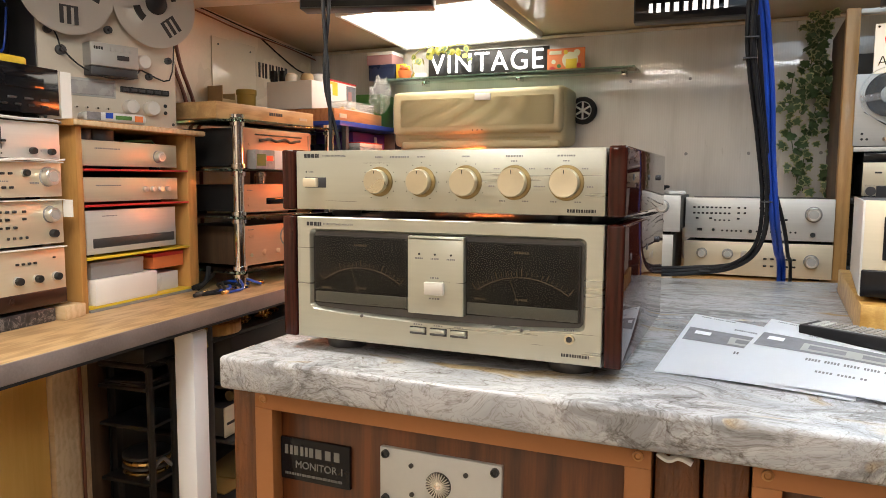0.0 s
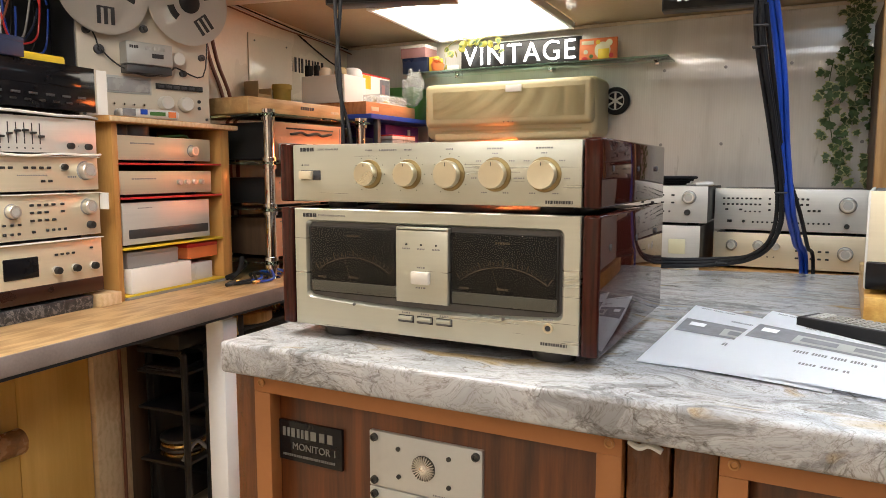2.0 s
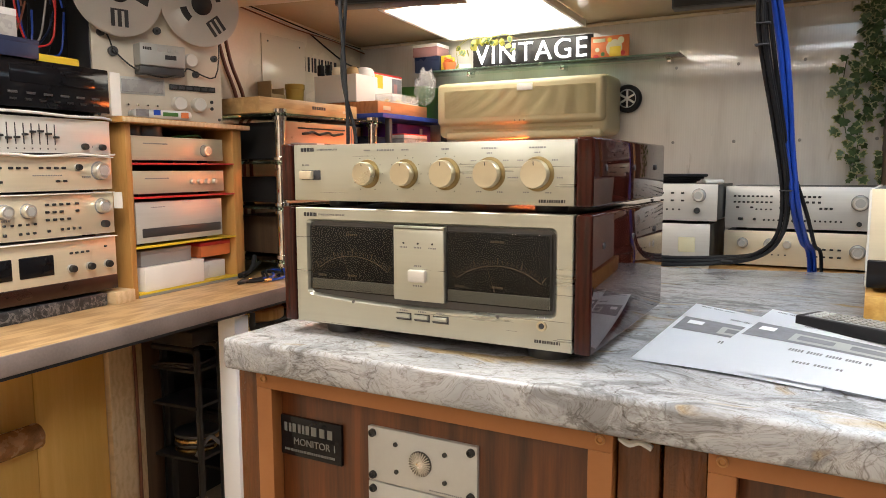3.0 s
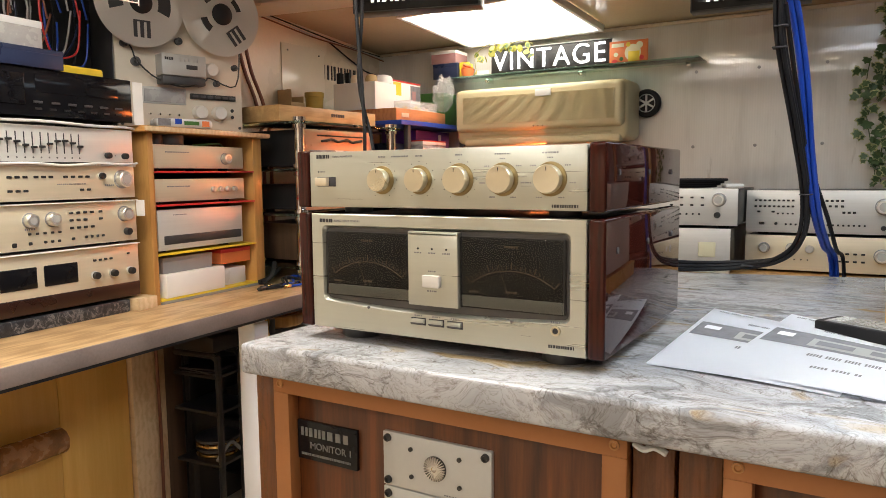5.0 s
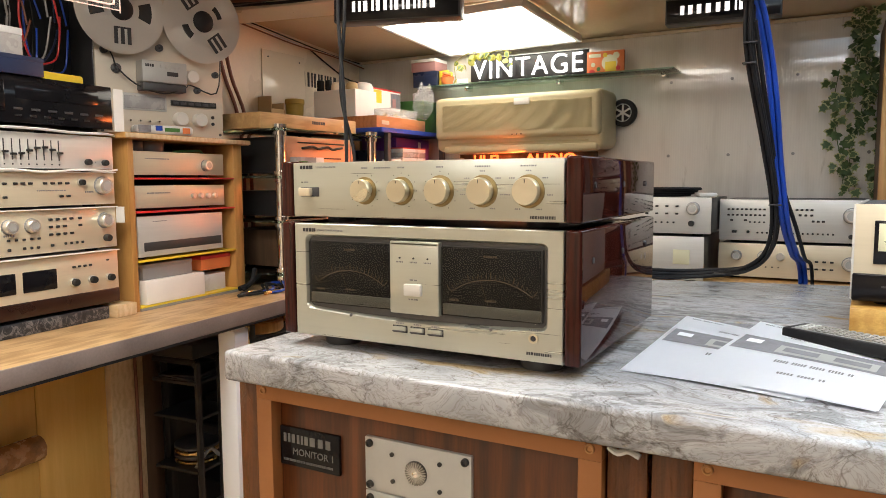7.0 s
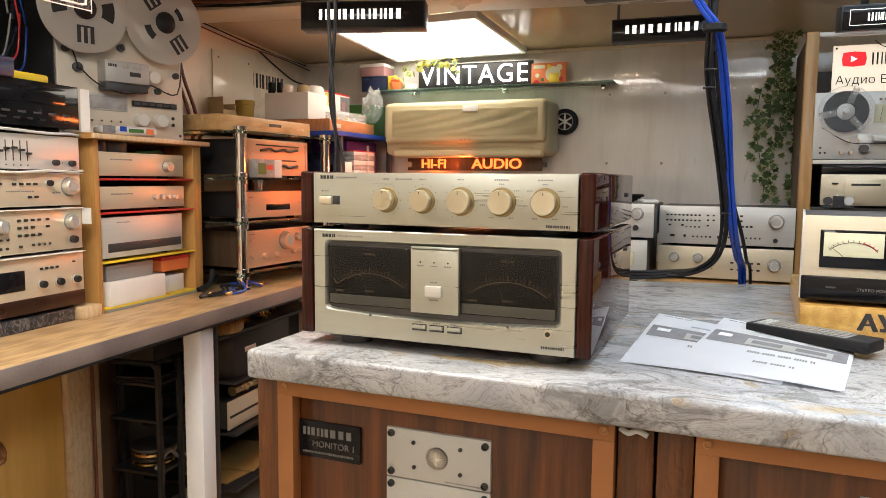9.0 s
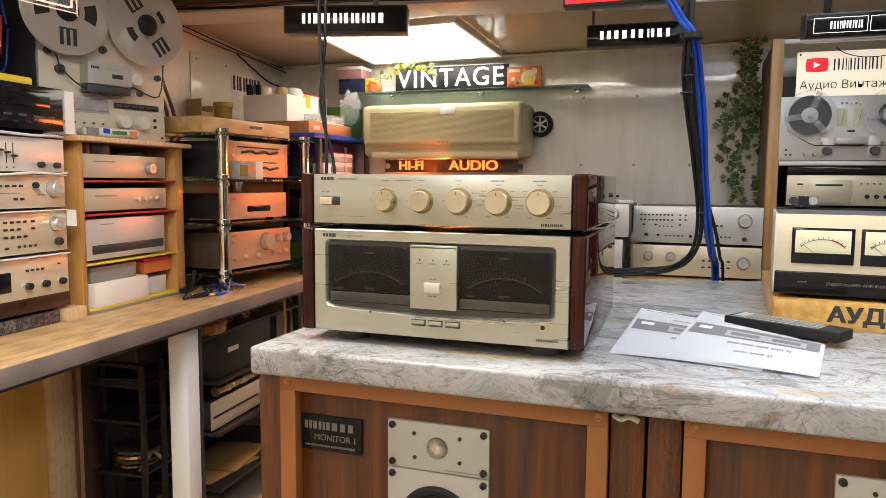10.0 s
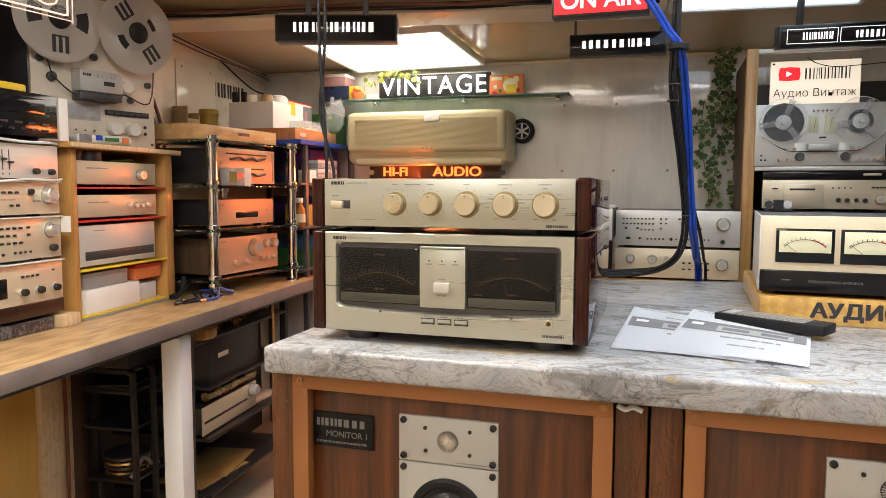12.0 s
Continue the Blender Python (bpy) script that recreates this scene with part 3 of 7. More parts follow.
panel_lamp(under(-0.875, 2.035, 0.002, -4), "lamp", "lit white ceiling lamp with a frosted diffuser and pale rim", 0.355, 0.30)
panel_lamp(under(0.74, 1.13, 0.002, 5), "lampcool", "lit long cool white ceiling lamp near the shelf", 0.33, 0.59)
panel_lamp(under(-0.55, -0.20, 0.002, -4), "bench_lamp", "lit square cool white ceiling lamp above the workbench end")
# unseen lamps from here on, added to brighten counter, fronts and under-bench boards
panel_lamp(under(0.76, 0.06, 0.002, -4), "aislecool", "unseen cool white ceiling lamp added to light the counter")
panel_lamp(under(1.40, -0.95, 0.002, -4), "aisle", "unseen white ceiling lamp added to reach under the workbench")
panel_lamp(under(-0.6, -3.1, 0.002, -4), "aisle", "unseen white ceiling lamp added far back for low light")
panel_lamp(under(0.5, -2.6, 0.002, -4), "aisle", "unseen white ceiling lamp added behind the view")
panel_lamp(under(-0.3, -1.7, 0.002, -4), "aisle", "unseen white ceiling lamp added to light the fronts")


# ---- marble counter ----
TOP = 0.927
counter = thing("counter", pose(0, 0, 0), "long grey marble-look laminate counter on a wooden base", "counter")
part("worktop", prism([(-0.312, -0.09), (1.72, -0.09), (1.72, 0.63), (-0.312, 0.47)], TOP - 0.049, TOP, 0.007), "marble", counter)
part("plinth", box(-0.27, 1.70, 0.36, 0.44, FLOOR, TOP - 0.05, 0.002), "black", counter)
rear = thing("rear_counter", pose(0, 0, 0), "rear marble-look counter sheet butted behind the front one", "counter")
part("worktop", prism([(-0.3, 0.375), (0.236, 0.487), (0.72, 0.587), (0.72, 1.165), (0.245, 1.06), (-0.3, 0.94)], TOP - 0.03, TOP + 0.003, 0.003), "marblerear", rear)
for x, y in ((-0.2, 0.5), (0.6, 0.7), (-0.2, 0.88), (0.6, 1.05)):
    part("leg", box(x - 0.02, x + 0.02, y - 0.02, y + 0.02, FLOOR, TOP - 0.03, 0.003), "black", rear)


# ---- loudspeakers in bronze frames under the counter ----
def name_plate(root, px, pz):
    plate = part("name_plate", box(px, px + 0.119, 0.018, 0.025, pz, pz + 0.064, 0.001), "gloss", root, "black gloss name plate")
    bars("printed_mark", 9, 0.1, 0.014, "platedim", plate, (px + 0.058, 0.0178, pz + 0.046), 0.0006, 0.38, 0, 4)
    words("lettering", "MONITOR 1", 0.0155, "platedim", plate, (px + 0.068, 0.0176, pz + 0.0245), label="pale capital lettering")
    bars("printed_mark", 34, 0.1, 0.0038, "platedim", plate, (px + 0.058, 0.0178, pz + 0.0095), 0.0006, 0.4, 0, 9)


def monitor_speaker(x0, label, named=False):
    root = thing("monitor_speaker", pose(x0, -0.061, FLOOR), label, "loudspeaker", "monitor loudspeakers")
    z0, z1 = 0.02, TOP - 0.0495 - FLOOR
    W = 0.572
    part("cabinet", box(0.006, W - 0.006, 0.024, 0.40, z0, z1, 0.003), "walnut", root, "walnut veneer cabinet with dark streaks")
    part("side_cheek", box(-0.052, -0.002, 0.014, 0.38, z0, z1, 0.004), "wrapped", root, "walnut side cheek wrapped in clear film")
    part("side_cheek", box(W + 0.002, W + 0.0535, 0.014, 0.38, z0, z1, 0.004), "wrapped", root, "walnut side cheek wrapped in clear film")
    for nm, b in (("top_rail", (0, W, z1 - 0.031, z1)), ("bottom_rail", (0, W, z0, z0 + 0.031)), ("upright", (0, 0.031, z0 + 0.031, z1 - 0.031)), ("upright", (W - 0.031, W, z0 + 0.031, z1 - 0.031))):
        part(nm, box(b[0], b[1], 0, 0.024, b[2], b[3], 0.0012), "bronze", root, "bronze painted angle iron")
    for x in (0.0155, W - 0.0155):
        for z in (z1 - 0.0155, z0 + 0.0155):
            part("rivet", lathe([(0.0068, 0), (0.0064, 0.0022), (0.0042, 0.003), (0.003, 0.0012), (0.001, 0.0012)], (x, 0, z), "y", 18), "rivetcopper", root)
    # name plate
    px, pz = 0.0325, z1 - 0.140
    if named:
        name_plate(root, px, pz)
    # driver plates
    cx = 0.292
    top = z1 - 0.065
    a = part("tweeter_plate", box(cx - 0.09, cx + 0.09, 0.0165, 0.025, top - 0.082, top, 0.0012), "plate", root, "satin aluminium tweeter plate")
    part("tweeter_recess", cyl(0.0185, 0.002, (cx, 0.016, top - 0.041), "y", 32), "black", a)
    for k in range(26):
        t = 2 * math.pi * k / 26
        f = part("phase_fin", box(0.0045, 0.0175, -0.003, 0.0, -0.0006, 0.0006), "knobsilver", a)
        f.matrix_local = pose(cx, 0.0155, top - 0.041) @ Matrix.Rotation(t, 4, "Y")
    part("phase_hub", lathe([(0.005, 0), (0.0045, 0.003), (0.001, 0.0045)], (cx, 0.0155, top - 0.041), "y", 16), "chrome", a)
    low = top - 0.084
    w = part("woofer_plate", box(cx - 0.09, cx + 0.09, 0.0165, 0.025, low - 0.30, low, 0.0012), "plate", root, "satin aluminium midrange plate")
    cz = low - 0.092
    part("surround", lathe([(0.069, 0), (0.069, 0.003), (0.064, 0.008), (0.056, 0.007), (0.052, 0.002), (0.001, 0.002)], (cx, 0.0165, cz), "y", 48), "rubber", w)
    part("dome", lathe([(0.046, 0), (0.043, 0.006), (0.03, 0.013), (0.015, 0.016), (0.001, 0.0165)], (cx, 0.0145, cz), "y", 40), "black", w)
    for dx in (-0.081, 0.081):
        for dz in (-0.009, -0.073):
            part("bolt", lathe([(0.0062, 0), (0.0058, 0.004), (0.004, 0.0045), (0.003, 0.002), (0.001, 0.002)], (cx + dx, 0.0165, top + dz), "y", 14), "black", a)
        for dz in (-0.01, -0.29):
            part("bolt", lathe([(0.0062, 0), (0.0058, 0.004), (0.004, 0.0045), (0.003, 0.002), (0.001, 0.002)], (cx + dx, 0.0165, low + dz), "y", 14), "black", w)
    for dx, dz in ((-0.041, -0.02), (0.04, -0.02), (-0.04, -0.061), (0.04, -0.061)):
        part("screw", cyl(0.0034, 0.003, (cx + dx, 0.0155, top + dz), "y", 12), "black", a)
    bars("printed_mark", 20, 0.06, 0.002, "inkgrey", a, (cx + 0.045, 0.0163, top - 0.077), 0.0004, 0.4, 0, 6)
    # grille catch under the counter
    part("catch", tube([(W + 0.006, 0.009, z1 - 0.012), (W + 0.018, 0.006, z1 - 0.017), (W + 0.03, 0.008, z1 - 0.013), (W + 0.045, 0.007, z1 - 0.018)], 0.0042, 7, 4), "frost", root, "clear plastic film rolled over a catch")
    return root


monitor_speaker(-0.270, "walnut monitor loudspeaker in a bronze frame under the counter", True)
monitor_speaker(0.411, "walnut monitor loudspeaker in a bronze frame beside its twin")
monitor_speaker(1.092, "walnut monitor loudspeaker in a bronze frame at the counter end")


# ---- the amplifier and preamplifier on the counter ----
def holed_plate(x0, x1, z0, z1, hx0, hx1, hz0, hz1, r, y0, y1, bow):
    """A plate with one rounded hole whose lower edge bows down, with a chamfer round the hole."""
    bm = bmesh.new()
    def corner(cx, cz, a0):
        return [(cx + r * math.cos(radians(a0 + 90 * i / 5)), cz + r * math.sin(radians(a0 + 90 * i / 5))) for i in range(6)]
    br, tr = corner(hx1 - r, hz0 + r, -90), corner(hx1 - r, hz1 - r, 0)
    tl, bl = corner(hx0 + r, hz1 - r, 90), corner(hx0 + r, hz0 + r, 180)
    low = [(hx0 + r + (hx1 - hx0 - 2 * r) * i / 16, hz0 - bow * (1 - (2 * i / 16 - 1) ** 2)) for i in range(1, 16)]
    def ring(pts, y, grow):
        mxc, mzc = (hx0 + hx1) / 2, (hz0 + hz1) / 2
        return [bm.verts.new((x + grow * (1 if x > mxc else -1), y, z + grow * (1 if z > mzc else -1))) for x, z in pts]
    order = br + tr + tl + bl + low
    front, back = ring(order, y0, 0.0035), ring(order, y0 + 0.0055, 0.0)
    deep = ring(order, y1, 0.0)
    n = len(order)
    for a, b in ((front, back), (back, deep)):
        for i in range(n):
            bm.faces.new((a[i], a[(i + 1) % n], b[(i + 1) % n], b[i]))
    e = 0.0012
    A = [bm.verts.new((x, y0, z)) for x, z in ((x1 - e, z0 + e), (x1 - e, z1 - e), (x0 + e, z1 - e), (x0 + e, z0 + e))]
    B = [bm.verts.new((x, y0 + e, z)) for x, z in ((x1, z0), (x1, z1), (x0, z1), (x0, z0))]
    C = [bm.verts.new((x, y1, z)) for x, z in ((x1, z0), (x1, z1), (x0, z1), (x0, z0))]
    for k in range(4):
        arc = front[6 * k:6 * k + 6]
        for i in range(5):
            bm.faces.new((A[k], arc[i], arc[i + 1]))
        nxt = front[6 * k + 6] if k < 3 else None
        if nxt:
            bm.faces.new((A[k], arc[5], nxt, A[k + 1]))
        bm.faces.new((A[k], A[(k + 1) % 4], B[(k + 1) % 4], B[k]))
        bm.faces.new((B[k], B[(k + 1) % 4], C[(k + 1) % 4], C[k]))
    strip = [front[23]] + front[24:] + [front[0]]
    half = len(strip) // 2
    for i in range(half):
        bm.faces.new((A[3], strip[i], strip[i + 1]))
    for i in range(half, len(strip) - 1):
        bm.faces.new((A[0], strip[i], strip[i + 1]))
    bm.faces.new((A[3], strip[half], A[0]))
    bmesh.ops.recalc_face_normals(bm, faces=bm.faces[:])
    return bm


def power_amp():
    root = thing("power_amplifier", pose(0, 0, TOP), "champagne stereo power amplifier with two dark meters and lacquered cheeks", "amplifier")
    z0, z1 = 0.021, 0.203
    part("case", box(-0.232, 0.232, 0.012, 0.404, z0 + 0.004, z1 - 0.004, 0.002), "black", root, "black steel case")
    # front panel: rails round one long recess
    mx, mz0, mz1 = 0.2045, 0.068, 0.182
    part("front_panel", holed_plate(-0.2295, 0.2295, z0, z1, -mx, mx, mz0, mz1, 0.009, -0.004, 0.012, 0.007), "champ", root, "brushed champagne aluminium front panel round a curved recess")
    for p in root.children[-1].data.polygons:
        p.use_smooth = p.normal.y > -0.99
    part("recess_floor", box(-mx - 0.004, mx + 0.004, 0.0032, 0.0115, mz0 - 0.006, mz1 + 0.003), "steel", root)
    for sx, x0, x1 in ((-1, -0.2, -0.0435), (1, 0.0435, 0.2)):
        wn = part("meter", box(x0, x1, -0.001, 0.002, mz0 + 0.006, mz1 - 0.006, 0.001), "meterface", root, "unlit dark power meter")
        part("meter_strip", box(x0 + 0.002, x1 - 0.002, -0.0035, -0.001, mz0 + 0.008, mz0 + 0.024, 0.0006), "champ", wn, "champagne strip along the foot of the meter")
        cx = (x0 + x1) / 2
        for k in range(21):
            t = radians(-36 + 72 * k / 20)
            q = part("scale_mark", box(-0.0004 if k % 5 else -0.0007, 0.0004 if k % 5 else 0.0007, -0.0004, 0, 0.0, 0.0055 if k % 5 else 0.009), "inkscale", wn)
            q.matrix_local = pose(cx + 0.11 * math.sin(t), -0.0012, mz0 - 0.046 + 0.11 * math.cos(t)) @ Matrix.Rotation(t, 4, "Y")
        arc = [(cx + 0.108 * math.sin(radians(a)), -0.0014, mz0 - 0.046 + 0.108 * math.cos(radians(a))) for a in range(-36, 37, 8)]
        part("scale_arc", tube(arc, 0.0006, 6, 3), "inkscale", wn)
        part("needle", tube([(cx - 0.004, -0.0018, mz0 + 0.025), (cx - 0.02, -0.0018, mz0 + 0.07)], 0.0003, 5, 1), "inkscale", wn)
        for nm_x, nm_z, nm_w in ((x0 + 0.02, mz0 + 0.03, 0.016), (cx, mz0 + 0.032, 0.018), (cx, mz1 - 0.019, 0.022)):
            bars("printed_mark", 6, nm_w, 0.0032, "inkscale", wn, (nm_x, -0.0012, nm_z), 0.0003, 0.35, 0, 5)
        part("window", box(x0 + 0.001, x1 - 0.001, -0.0068, -0.0055, mz0 + 0.007, mz1 - 0.007, 0.0005), "smoke", wn, "smoked clear meter window")
    c = part("centre_panel", box(-0.042, 0.042, -0.0095, 0.002, mz0 + 0.004, mz1 - 0.001, 0.0015), "champ", root, "raised champagne centre panel")
    part("centre_cap", box(-0.042, 0.042, -0.0095, -0.003, mz1 - 0.007, mz1 - 0.003, 0.001), "champ2", c)
    part("power_button", box(-0.0145, 0.0145, -0.0165, -0.009, 0.1, 0.118, 0.002), "silver", c, "wide pale power button")
    for x in (-0.024, 0.0, 0.024):
        part("indicator", cyl(0.0015, 0.002, (x, -0.0098, 0.156), "y", 10), "ink", c)
        bars("printed_mark", 5, 0.013, 0.0022, "inkgrey", c, (x, -0.0097, 0.150), 0.0003, 0.35, 0, 3)
    bars("printed_mark", 4, 0.014, 0.0022, "inkgrey", c, (0, -0.0097, 0.1235), 0.0003, 0.35, 0, 8)
    bars("printed_mark", 4, 0.018, 0.0022, "inkgrey", c, (0, -0.0097, 0.0945), 0.0003, 0.35, 0, 9)
    for x in (-0.028, 0.003, 0.034):
        part("button_slot", box(x - 0.0128, x + 0.0128, -0.0046, -0.003, 0.0412, 0.0523, 0.0004), "ink", root)
        b = part("selector_button", box(x - 0.0112, x + 0.0112, -0.009, -0.003, 0.0440, 0.0508, 0.0012), "champ", root)
        part("button_lip", box(x - 0.011, x + 0.011, -0.0105, -0.0085, 0.0435, 0.0455, 0.0008), "steel", b)
        bars("printed_mark", 4, 0.014, 0.002, "inkgrey", root, (x, -0.0042, 0.0555), 0.0003, 0.35, 0, 7)
    for x in (-0.119, 0.1235):
        part("screw", cyl(0.0024, 0.002, (x, -0.0042, 0.06), "y", 12), "steel", root)
    j = part("phones_socket", lathe([(0.0068, 0), (0.0068, 0.003), (0.0042, 0.003), (0.0038, 0.0006), (0.001, 0.0006)], (0.188, -0.004, 0.054), "y", 24), "gold", root, "gold headphone socket")
    part("socket_hole", cyl(0.0038, 0.001, (0.188, -0.0055, 0.054), "y", 16), "ink", j)
    bars("printed_mark", 6, 0.014, 0.0022, "inkgrey", root, (0.188, -0.0042, 0.0655), 0.0003, 0.35, 0, 2)
    bars("printed_mark", 11, 0.037, 0.0042, "ink", root, (0.196, -0.0042, 0.0325), 0.0003, 0.3, 0, 11)
    bars("printed_mark", 5, 0.026, 0.0058, "ink", root, (-0.199, -0.0042, 0.1925), 0.0004, 0.22, 0, 12)
    words("lettering", "STEREO POWER AMPLIFIER", 0.0042, "inkgrey", root, (-0.158, -0.0042, 0.1925), depth=0.0002)
    for s in (-1, 1):
        x = s * 0.2435
        part("side_cheek", box(x - 0.0115, x + 0.0115, -0.0055, 0.412, z0 - 0.001, z1 + 0.001, 0.0035, 3), "lacquer", root, "high-gloss dark rosewood side cheek")
        for y in (0.045, 0.2, 0.35):
            part("cheek_screw", lathe([(0.005, 0), (0.0045, 0.0014), (0.001, 0.0016)], (x + 0.0113, y, 0.16), "x", 14) if s > 0 else lathe([(0.005, 0), (0.001, 0.0008)], (x - 0.0117, y, 0.16), "x", 14), "ink", root)
        for y in (0.055, 0.33):
            part("foot", lathe([(0.029, 0), (0.031, 0.003), (0.031, z0 - 0.004), (0.028, z0 + 0.004), (0.001, z0 + 0.004)], (s * 0.178, y, 0), "z", 36), "steel", root, "turned dark metal foot")
    return root


M["inkscale"] = paint("meter_print", (0.42, 0.31, 0.18), 0.6, 0, 0.2, 30.0, 0.0)
power_amp()


def preamp():
    root = thing("preamplifier", pose(0, 0, TOP + 0.2035), "champagne preamplifier with five gold knobs and lacquered cheeks", "amplifier")
    z0, z1 = 0.0105, 0.0965
    part("case", box(-0.232, 0.232, 0.012, 0.404, z0 + 0.004, z1 - 0.002, 0.002), "black", root, "black steel case")
    part("front_panel", box(-0.2295, 0.2295, -0.004, 0.012, z0, z1, 0.0015), "champ", root, "brushed champagne aluminium front panel")
    for i, x in enumerate((-0.0895, -0.0235, 0.0425, 0.1105, 0.1795)):
        r = 0.0178 if i < 2 else 0.0195
        # darker gold ring carries the shadow edge at the knob's foot
        ring = part("knob_ring", lathe([(r + 0.0035, 0), (r + 0.003, 0.0015), (r, 0.002), (0.001, 0.002)], (x, -0.004, 0.052), "y", 36), "knobshade", root)
        k = part("knob", lathe([(r * 0.86, 0), (r * 0.88, 0.003), (r * 0.97, 0.005), (r * 0.97, 0.0135), (r * 0.92, 0.0155), (0.001, 0.015)], (x, -0.005, 0.052), "y", 40), "gold", root, "pale gold turned knob")
        part("pointer", box(x - 0.0006, x + 0.0006, -0.0207, -0.0198, 0.063, 0.0535 + r * 0.75, 0.0002), "ink", k)
        for a in range(-150, 151, 30 if i < 3 else 50):
            t = radians(a)
            px, pz = x + (r + 0.0085) * math.sin(t), 0.052 + (r + 0.0085) * math.cos(t)
            if i < 3:
                part("dial_dot", cyl(0.0007, 0.0006, (px, -0.0042, pz), "y", 8), "ink", root)
            else:
                bars("printed_mark", 3, 0.009, 0.0018, "inkgrey", root, (x + (r + 0.012) * math.sin(t), -0.0042, pz), 0.0003, 0.35, 0, 3)
        bars("printed_mark", 7, 0.024 if i > 2 else 0.012, 0.0022, "inkgrey", root, (x, -0.0042, 0.0865), 0.0003, 0.35, 0, i + 2)
    bars("printed_mark", 12, 0.03, 0.0022, "inkgrey", root, (-0.057, -0.0042, 0.0865), 0.0003, 0.35, 0, 15)
    sw = part("power_switch", box(-0.2145, -0.1775, -0.0048, 0.0, 0.0425, 0.0575, 0.0006), "ink", root, "black slot of the power switch")
    part("slider", box(-0.2135, -0.1905, -0.0125, -0.004, 0.0435, 0.0565, 0.0015), "champ2", sw, "pale sliding power button")
    part("indicator", cyl(0.0012, 0.001, (-0.2115, -0.0042, 0.0655), "y", 10), "ink", root)
    bars("printed_mark", 4, 0.009, 0.002, "inkgrey", root, (-0.203, -0.0042, 0.0655), 0.0003, 0.35, 0, 3)
    bars("printed_mark", 5, 0.026, 0.0058, "ink", root, (-0.202, -0.0042, 0.089), 0.0004, 0.22, 0, 12)
    words("lettering", "STEREO PREAMPLIFIER", 0.004, "inkgrey", root, (-0.164, -0.0042, 0.0885), depth=0.0002)
    bars("printed_mark", 11, 0.037, 0.0042, "ink", root, (0.2, -0.0042, 0.0165), 0.0003, 0.3, 0, 11)
    for s in (-1, 1):
        x = s * 0.2435
        part("side_cheek", box(x - 0.0115, x + 0.0115, -0.0055, 0.407, z0 - 0.001, z1 + 0.002, 0.0035, 3), "lacquer", root, "high-gloss dark rosewood side cheek")
        for y in (0.055, 0.33):
            part("foot", lathe([(0.022, 0), (0.023, 0.002), (0.023, z0), (0.001, z0 + 0.004)], (s * 0.178, y, 0), "z", 28), "steel", root, "turned dark metal foot")
        for y in (0.05, 0.2, 0.34):
            part("cheek_screw", lathe([(0.0045, 0), (0.004, 0.0014), (0.001, 0.0016)], (s * 0.2548, y, 0.06), "x", 14), "ink", root)
    return root


preamp()


# ---- workbench along the west wall ----
def west(x, y, z, rz=0):
    """A pose in the workbench's own directions: x along it, -y out of it, z true height."""
    return pose(-1.36, 0.5, 0, 0, 0, 94.5) @ pose(x, y, z, 0, 0, rz)


BENCH = 0.79
wb = thing("workbench", west(0, 0, 0), "long wooden workbench with a grey metal front edge and white post", "workbench")
part("worktop", box(-1.6, 1.82, -0.279, 0.32, BENCH - 0.04, BENCH, 0.002), "bench", wb, "yellow-brown laminate worktop")
part("edge_trim", box(-1.6, 1.82, -0.286, -0.279, BENCH - 0.046, BENCH + 0.001, 0.002), "trimgrey", wb, "scuffed grey metal edge strip")
# black strip stands in for the shaded gap below the edge trim
part("under_lip", box(-1.6, 1.82, -0.283, -0.26, BENCH - 0.054, BENCH - 0.0465), "black", wb)
part("leg", box(0.245, 0.312, -0.235, -0.165, FLOOR, BENCH - 0.075, 0.003), "paper", wb, "white painted wooden post")
part("bracket", box(0.235, 0.29, -0.24, -0.16, BENCH - 0.075, BENCH - 0.041, 0.002), "white", wb)
# yellow pine boards closing the bench below
for i, (a, b) in enumerate(((-1.25, -0.65), (-0.648, -0.105), (-0.103, 0.155))):
    part("board", box(a, b, 0.255, 0.275, FLOOR, BENCH - 0.06, 0.002), "pine", wb, "varnished yellow pine board")
part("plank", box(0.158, 0.30, 0.235, 0.275, FLOOR, BENCH - 0.042, 0.003), "beech", wb, "pale upright plank")
part("plank", box(0.305, 0.41, 0.245, 0.275, FLOOR, BENCH - 0.042, 0.003), "darkboard", wb)

